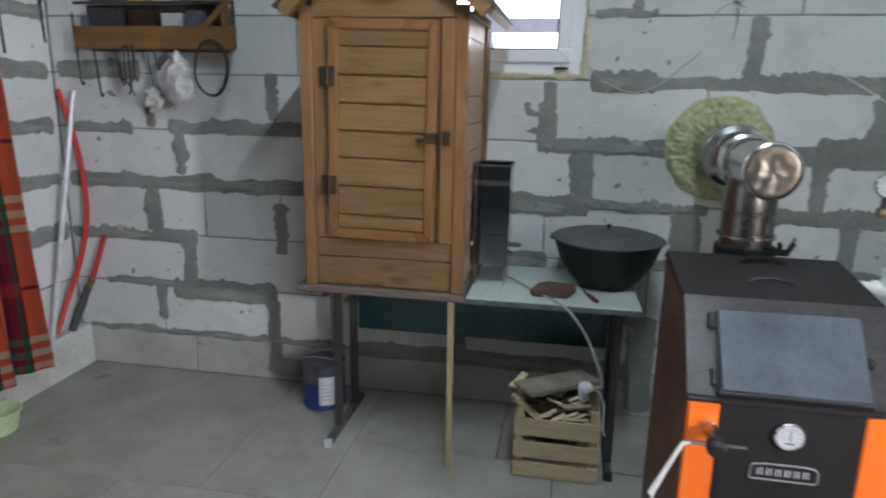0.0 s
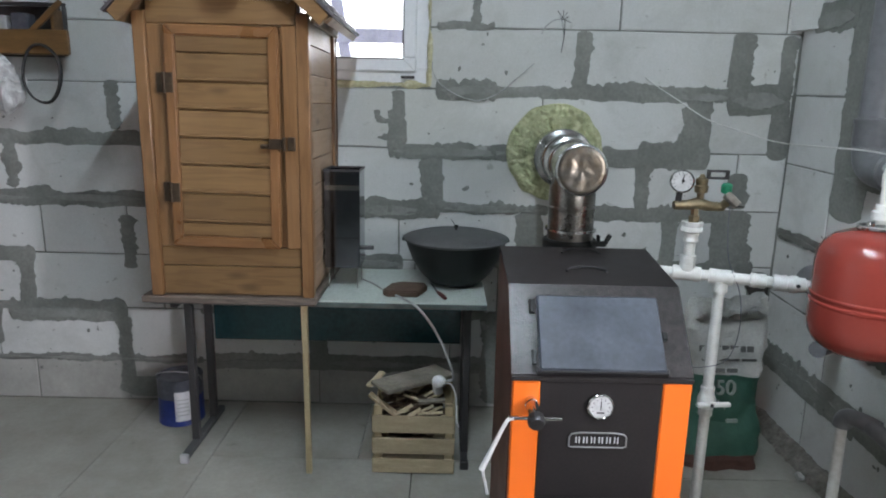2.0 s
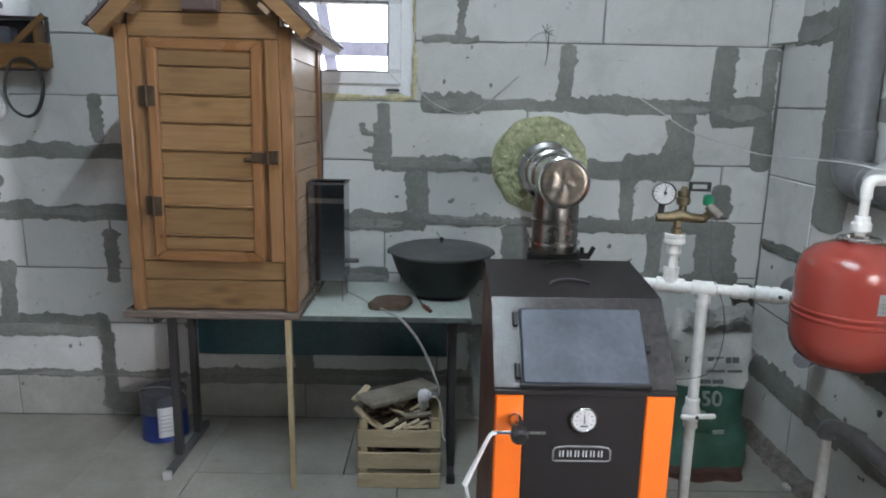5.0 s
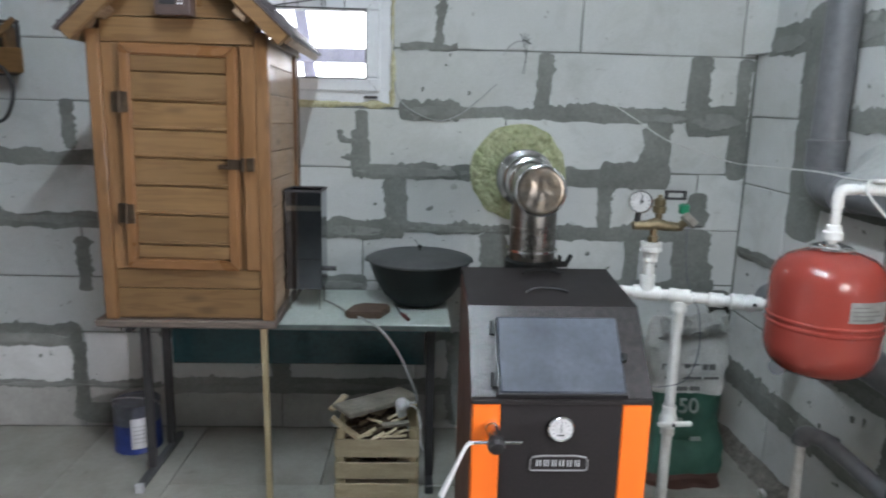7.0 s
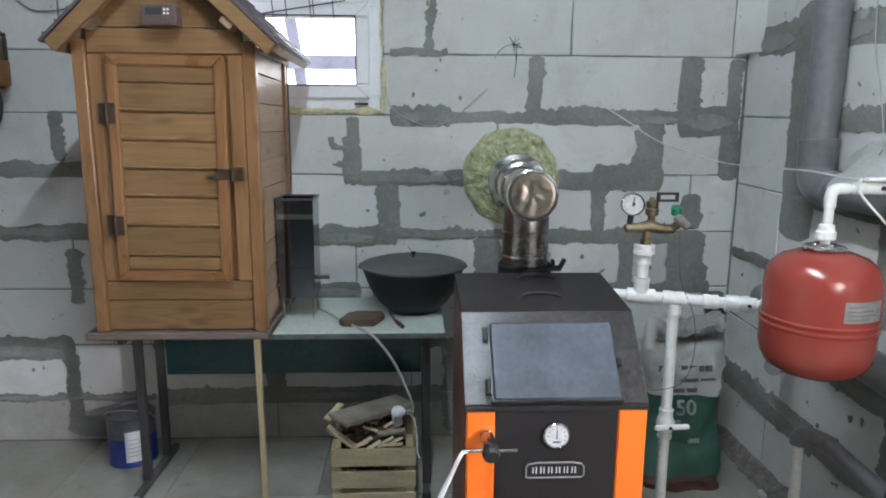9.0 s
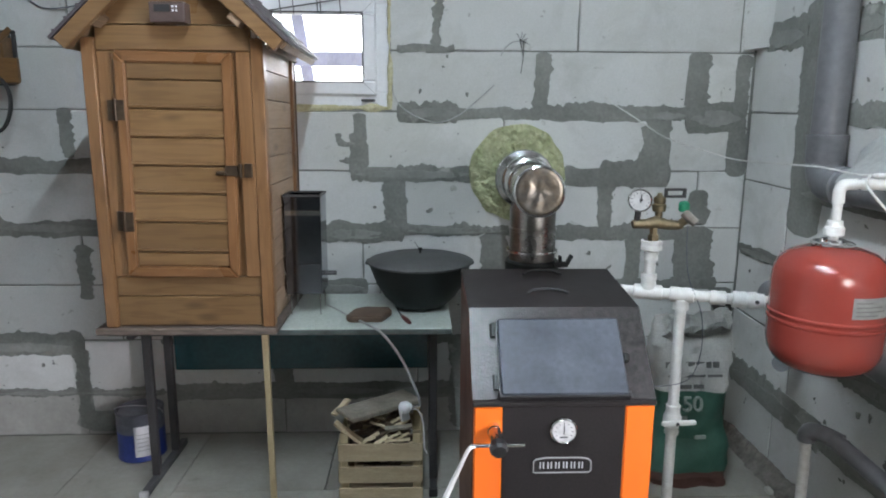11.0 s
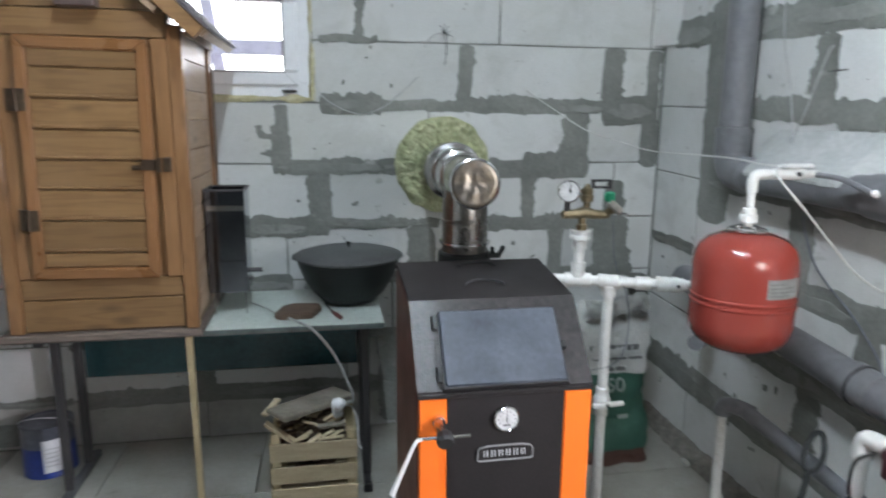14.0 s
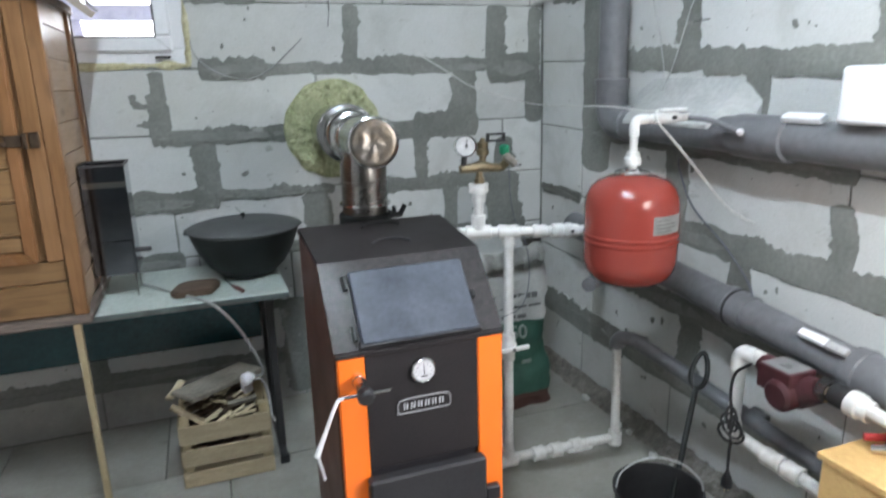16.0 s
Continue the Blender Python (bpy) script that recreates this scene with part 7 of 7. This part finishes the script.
cable("black_wire", [(0.99, 1.92, 1.14), (0.985, 1.90, 1.06), (0.99, 1.88, 0.98), (1.03, 1.87, 0.88), (1.04, 1.87, 0.76), (1.01, 1.87, 0.67), (0.93, 1.87, 0.645), (0.86, 1.88, 0.65)], 0.0014, M_TIN, "thin dark sensor wire hanging by the pipes")
cable("grey_cable", [(1.634, 1.84, 1.66), (1.625, 1.855, 1.628), (1.62, 1.93, 1.43), (1.612, 2.01, 1.31), (1.60, 2.04, 1.295)], 0.0022, M_WIREG, "grey cable hanging along the wall")
cable("grey_cable", [(1.632, 2.09, TOP), (1.625, 2.08, 2.2), (1.62, 2.06, 1.75), (1.62, 2.00, 1.55), (1.615, 1.96, 1.42), (1.61, 1.94, 1.33)], 0.0018, M_WIREG, "grey cable hanging from above")
cable("dark_grey_cable", [(1.625, 1.87, 1.13), (1.622, 1.857, 1.09), (1.62, 1.78, 0.975), (1.62, 1.632, 0.88), (1.615, 1.541, 0.815), (1.60, 1.483, 0.777), (1.57, 1.44, 0.76)], 0.0032, M_TIN, "dark grey cable hanging along the wall")
solo("nail", rod((1.645, 1.783, 1.586), (1.575, 1.776, 1.577), 0.0022, 6), M_STEELDARK, "bent nail stuck in the wall", "nail")

# ---- west corner: shelf and what hangs there ----
sh = thing("tool_shelf", (-1.85, 2.84, 1.59), "brown wooden wall shelf cluttered with tools and jars", "shelf")
part("front_board", box((-2.22, 2.775, 1.592), (-1.436, 2.793, 1.690), 0.003), M_SHELFWOOD, sh)
part("back_board", box((-2.22, 2.868, 1.585), (-1.513, 2.884, 1.79), 0.003), M_STEELDARK, sh, "dark back board")
part("bottom", box((-2.22, 2.7935, 1.592), (-1.513, 2.8675, 1.606), 0.002), M_SHELFWOOD, sh)
part("end_board", box((-1.512, 2.7935, 1.590), (-1.498, 2.884, 1.775), 0.003), M_SHELFWOOD, sh)
part("corner_post", box((-1.452, 2.777, 1.6905), (-1.437, 2.791, 1.7815), 0.003), M_STEELDARK, sh, "dark corner post")
part("top_rail", box((-2.22, 2.778, 1.782), (-1.437, 2.792, 1.796), 0.004), M_STEELDARK, sh)
part("brace", box((-0.11, -0.006, -0.012), (0.11, 0.006, 0.012), 0.002, m=pose(-1.536, 2.783, 1.728, 0, -42, 0)), M_SHELFWOOD, sh)
pail = thing("white_pail", (-1.61, 2.83, 1.797), "white plastic pail with a dark picture standing on the shelf", "pail")
part("body", lathe([(0.0, 0.0), (0.064, 0.0), (0.067, 0.004), (0.072, 0.095), (0.074, 0.097), (0.074, 0.106), (0.073, 0.145), (0.0, 0.147)], 36, pose(-1.606, 2.828, 1.797)), M_PVC, pail, smooth=True)
part("lid", lathe([(0.073, 0.146), (0.077, 0.148), (0.077, 0.160), (0.07, 0.164), (0.0, 0.164)], 36, pose(-1.606, 2.828, 1.797)), M_PVC, pail, smooth=True)
part("bail", sweep(curve_points([(-1.68, 2.80, 1.905), (-1.66, 2.762, 1.892), (-1.606, 2.745, 1.888), (-1.55, 2.762, 1.894), (-1.532, 2.80, 1.908)], 6), 0.002, 6), M_STEELDARK, pail)
part("picture", box((-1.617, 2.7545, 1.82), (-1.598, 2.7585, 1.845), 0.004), M_PRINTD, pail)
cable("grey_cable", [(-1.46, 2.884, 1.96), (-1.425, 2.882, 1.931), (-1.363, 2.878, 1.897), (-1.264, 2.878, 1.902), (-1.15, 2.882, 1.93)], 0.003, M_TIN, "thin dark wire running along the wall")
for k, (bx0, bw, bh, mt, lab, nm, ct) in enumerate(((-2.16, 0.16, 0.16, M_STEELDARK, "dark metal box standing on the shelf", "metal_box", "box"), (-1.96, 0.12, 0.15, M_DARKBROWN, "brown tin standing on the shelf", "tin", "tin"),
                                               (-1.80, 0.10, 0.14, M_LABEL, "pale carton standing on the shelf", "carton", "carton"), (-1.68, 0.07, 0.15, M_TIN, "grey tin standing on the shelf", "tin", "tin"))):
    solo(nm, box((bx0, 2.80, 1.6065), (bx0 + bw, 2.862, 1.6065 + bh), 0.008, seg=2), mt, lab, ct)
for nm, lab, ct, mt, bx0, bw, by0, bd, bz0, bh in (("sealant_tube", "yellow plastic tube lying on the shelf top", "tube", M_YELLOW, -1.955, 0.11, 2.80, 0.05, 1.7965, 0.035), ("rag_bundle", "dark folded cloth on the shelf top", "cloth", M_STEELDARK, -2.15, 0.15, 2.795, 0.07, 1.7965, 0.045),
                                             ("paper_box", "white paper box on the shelf top", "box", M_LABELW, -1.83, 0.09, 2.80, 0.06, 1.7965, 0.055), ("canister", "olive metal canister standing on the shelf", "canister", M_TIN, -2.205, 0.04, 2.80, 0.055, 1.6065, 0.13)):
    solo(nm, box((bx0, by0, bz0), (bx0 + bw, by0 + bd, bz0 + bh), 0.010, seg=2), mt, lab, ct)
for k, (hx, ln) in enumerate(((-1.975, 0.15), (-1.952, 0.19), (-1.93, 0.13))):
    hook = thing("hanging_tool", (hx, 2.772, 1.60), "dark steel spanner hanging from the shelf", "tool", "hanging tools")
    part("shank", box((hx - 0.006, 2.766, 1.60 - ln), (hx + 0.006, 2.774, 1.61), 0.002), M_STEELDARK, hook)
    part("jaw", sweep([(hx - 0.013, 2.770, 1.60 - ln - 0.022), (hx - 0.008, 2.770, 1.60 - ln - 0.004), (hx + 0.008, 2.770, 1.60 - ln - 0.004), (hx + 0.013, 2.770, 1.60 - ln - 0.022)], 0.005, 6), M_STEELDARK, hook)
# coil of black cable on a nail
pts = [(-1.552 + 0.080 * math.cos(radians(a)), 2.768 + 0.006 * math.sin(radians(a * 3)), 1.512 + 0.118 * math.sin(radians(a))) for a in range(0, 360, 12)]
lp = thing("cable_loop", (-1.552, 2.77, 1.63), "loop of black cable hanging from the shelf", "cable")
part("loop", loop_sweep(pts, 0.0055, 8), M_RUBBER, lp, smooth=True)
part("inner_loop", loop_sweep([(x * 0.97 - 0.046, y - 0.009, z * 0.985 + 0.024) for x, y, z in pts], 0.0045, 8), M_STEELDARK, lp, smooth=True)
# plastic bag of small parts
own = bmesh.new()
bmesh.ops.create_uvsphere(own, u_segments=36, v_segments=24, radius=1.0)
for v in own.verts:
    z = v.co.z
    s = 1.0 if z < 0.1 else max(0.12, 1 - (z - 0.1) * 1.05)
    v.co = Vector((v.co.x * 0.085 * s, v.co.y * 0.045 * s, z * 0.125))
    v.co += Vector((noise.noise(v.co * 32), noise.noise(v.co * 30 + Vector((4, 0, 0))), noise.noise(v.co * 31 + Vector((0, 7, 0))))) * 0.02
    v.co += Vector((-1.735, 2.795, 1.475))
solo("plastic_bag", own, M_BAG, "crumpled clear plastic bag hanging from the shelf", "bag", smooth=True)
own = bmesh.new()
bmesh.ops.create_uvsphere(own, u_segments=24, v_segments=16, radius=1.0)
for v in own.verts:
    v.co = Vector((v.co.x * 0.05, v.co.y * 0.03, v.co.z * 0.055))
    v.co += Vector((noise.noise(v.co * 42), noise.noise(v.co * 40), noise.noise(v.co * 41))) * 0.018
    v.co += Vector((-1.885, 2.83, 1.372))
solo("rag", own, M_SACKW, "pale crumpled rag hanging on the wall", "rag", smooth=True)
cable("rag_string", [(-1.88, 2.835, 1.41), (-1.872, 2.80, 1.50), (-1.868, 2.785, 1.60)], 0.003, M_RUBBER, "dark string hanging from the shelf")
for k, (hx, z0, z1) in enumerate(((-2.14, 1.40, 1.60), (-2.03, 1.47, 1.60), (-2.235, 1.45, 1.75), (-1.84, 1.52, 1.60))):
    hook = thing("hanging_tool", (hx, 2.79, z1), "dark steel tool hanging on the wall", "tool", "hanging tools")
    part("shank", rod((hx, 2.79, z1), (hx + 0.006, 2.80, z0), 0.0045, 8), M_STEELDARK, hook)
    part("tip", sweep(curve_points([(hx + 0.006, 2.80, z0 + 0.01), (hx + 0.012, 2.80, z0 - 0.02), (hx + 0.022, 2.80, z0 - 0.005)], 4), 0.0045, 8), M_STEELDARK, hook)
for k, (hy, z0, z1) in enumerate(((2.60, 1.56, 1.80), (2.84, 1.62, 1.80), (2.52, 1.52, 1.80))):
    hook = thing("hanging_tool", (LX + 0.02, hy, z1), "thin dark rod hanging on the side wall", "tool", "hanging tools")
    part("shank", rod((LX + 0.012, hy, z1), (LX + 0.016, hy + 0.004, z0), 0.005, 8), M_STEELDARK, hook)
    part("head", rod((LX + 0.014, hy, z1 - 0.01), (LX + 0.014, hy, z1 + 0.02), 0.010, 8), M_STEELDARK, hook)

# pole, hose and rake in the corner
solo("metal_pole", rod((-2.405, 2.63, 0.2155), (-2.335, 2.87, 1.405), 0.0125, 14), M_GREYTOOL, "light metal pole leaning in the corner", "pole", smooth=True)
cable("red_hose", [(-2.40, 2.845, 1.41), (-2.375, 2.862, 1.28), (-2.335, 2.865, 1.05), (-2.325, 2.855, 0.80), (-2.36, 2.82, 0.58), (-2.40, 2.76, 0.40), (-2.415, 2.67, 0.228)], 0.014, M_HOSERED, "red rubber hose hanging in the corner")
rk = thing("hand_broom", (-2.40, 2.76, 0.2155), "broom with red handle and dark head standing in the corner", "broom")
part("handle", rod((-2.325, 2.845, 0.47), (-2.245, 2.868, 0.70), 0.013, 12), M_HOSERED, rk, smooth=True)
part("ferrule", rod((-2.345, 2.838, 0.43), (-2.322, 2.846, 0.48), 0.017, 12), M_BRASS, rk, smooth=True)
part("head", sweep([(-2.345, 2.838, 0.435), (-2.38, 2.80, 0.32), (-2.405, 2.76, 0.2165)], [0.018, 0.022, 0.018], 8, flat=0.6), M_STEELDARK, rk, smooth=True)


# pale green basin below the curtain
bs = thing("basin", (-2.28, 2.15, 0.0), "pale green plastic basin on the floor below the curtain", "basin")
part("bowl", lathe([(0.0, 0.006), (0.06, 0.0), (0.07, 0.006), (0.087, 0.085), (0.094, 0.09), (0.096, 0.097), (0.09, 0.099), (0.083, 0.085), (0.066, 0.014), (0.0, 0.012)], 40, pose(-2.28, 2.15, 0)), surf("pale_green_plastic", (0.52, 0.62, 0.36), (0.44, 0.54, 0.30), 0.4, scale=5, bump=0.03), bs, smooth=True)

# plaid curtain
def plaid():
    m = bpy.data.materials.new("plaid_cloth")
    m.use_nodes = True
    nt = m.node_tree
    N, L = nt.nodes, nt.links
    b = N["Principled BSDF"]
    b.inputs["Roughness"].default_value = 0.9
    b.inputs["Specular IOR Level"].default_value = 0.15
    uv = N.new("ShaderNodeUVMap")
    sep = N.new("ShaderNodeSeparateXYZ")
    L.new(uv.outputs[0], sep.inputs[0])

    def bands(axis, stops):
        fr = N.new("ShaderNodeMath")
        fr.operation = "FRACT"
        L.new(sep.outputs[axis], fr.inputs[0])
        rp = N.new("ShaderNodeValToRGB")
        rp.color_ramp.interpolation = "CONSTANT"
        els = rp.color_ramp.elements
        els[0].position, els[0].color = stops[0][0], (*stops[0][1], 1)
        els[1].position, els[1].color = stops[1][0], (*stops[1][1], 1)
        for p, c in stops[2:]:
            e = els.new(p)
            e.color = (*c, 1)
        L.new(fr.outputs[0], rp.inputs[0])
        return rp.outputs[0]

    red, orange, cream, green, dark = (0.26, 0.022, 0.03), (0.66, 0.13, 0.045), (0.62, 0.52, 0.36), (0.008, 0.12, 0.06), (0.085, 0.012, 0.028)
    across = bands(1, [(0.0, orange), (0.34, cream), (0.39, orange), (0.44, cream), (0.49, orange), (0.54, cream), (0.59, orange), (0.93, dark), (0.96, orange)])
    down = bands(0, [(0.0, red), (0.16, dark), (0.40, orange), (0.70, dark), (0.76, red), (0.86, green), (0.93, dark)])
    teal = bands(1, [(0.0, dark), (0.34, green), (0.39, dark), (0.44, green), (0.49, dark), (0.54, green), (0.59, dark), (0.9, red)])
    mx_ = N.new("ShaderNodeMix")
    mx_.data_type = "RGBA"
    chk = N.new("ShaderNodeTexChecker")
    chk.inputs["Scale"].default_value = 220
    L.new(uv.outputs[0], chk.inputs["Vector"])
    mx_.inputs[0].default_value = 0.5
    L.new(across, mx_.inputs[6])
    L.new(down, mx_.inputs[7])
    half = N.new("ShaderNodeMix")
    half.data_type = "RGBA"
    fr2 = N.new("ShaderNodeMath")
    fr2.operation = "FRACT"
    L.new(sep.outputs[0], fr2.inputs[0])
    gt = N.new("ShaderNodeMath")
    gt.operation = "GREATER_THAN"
    gt.inputs[1].default_value = 0.70
    L.new(fr2.outputs[0], gt.inputs[0])
    L.new(gt.outputs[0], half.inputs[0])
    L.new(mx_.outputs[2], half.inputs[6])
    tm = N.new("ShaderNodeMix")
    tm.data_type = "RGBA"
    tm.inputs[0].default_value = 0.6
    L.new(down, tm.inputs[6])
    L.new(teal, tm.inputs[7])
    L.new(tm.outputs[2], half.inputs[7])
    L.new(half.outputs[2], b.inputs["Base Color"])
    nz = N.new("ShaderNodeTexNoise")
    nz.inputs["Scale"].default_value = 300
    bp = N.new("ShaderNodeBump")
    bp.inputs["Strength"].default_value, bp.inputs["Distance"].default_value = 0.4, 0.001
    L.new(nz.outputs[0], bp.inputs["Height"])
    L.new(bp.outputs[0], b.inputs["Normal"])
    return m


own = bmesh.new()
uvl = own.loops.layers.uv.new("weave")
cols = []
for i in range(91):
    s = i / 90
    row = []
    for j in range(33):
        z = 0.205 + (TOP - 0.203) * j / 32
        y = 1.25 + 1.13 * s + (0.02 - 0.055 * (z - 0.3)) * s
        fold = 0.045 * math.sin(s * 34 + 0.6 * math.sin(z * 1.7)) + 0.02 * math.sin(s * 71 + z)
        x = -2.235 + fold * (1.0 - 0.25 * z / 2.4)
        row.append((own.verts.new((x, y, z)), s * 6.5, z / 0.62))
    cols.append(row)
for p, q in zip(cols, cols[1:]):
    for j in range(32):
        quad = (p[j], q[j], q[j + 1], p[j + 1])
        f = own.faces.new([c[0] for c in quad])
        for lo_, c in zip(f.loops, quad):
            lo_[uvl].uv = (c[1], c[2])
bmesh.ops.solidify(own, geom=own.faces[:], thickness=0.003)
solo("plaid_curtain", own, plaid(), "red, orange and green plaid cloth curtain hanging by the wall", "curtain", smooth=True)
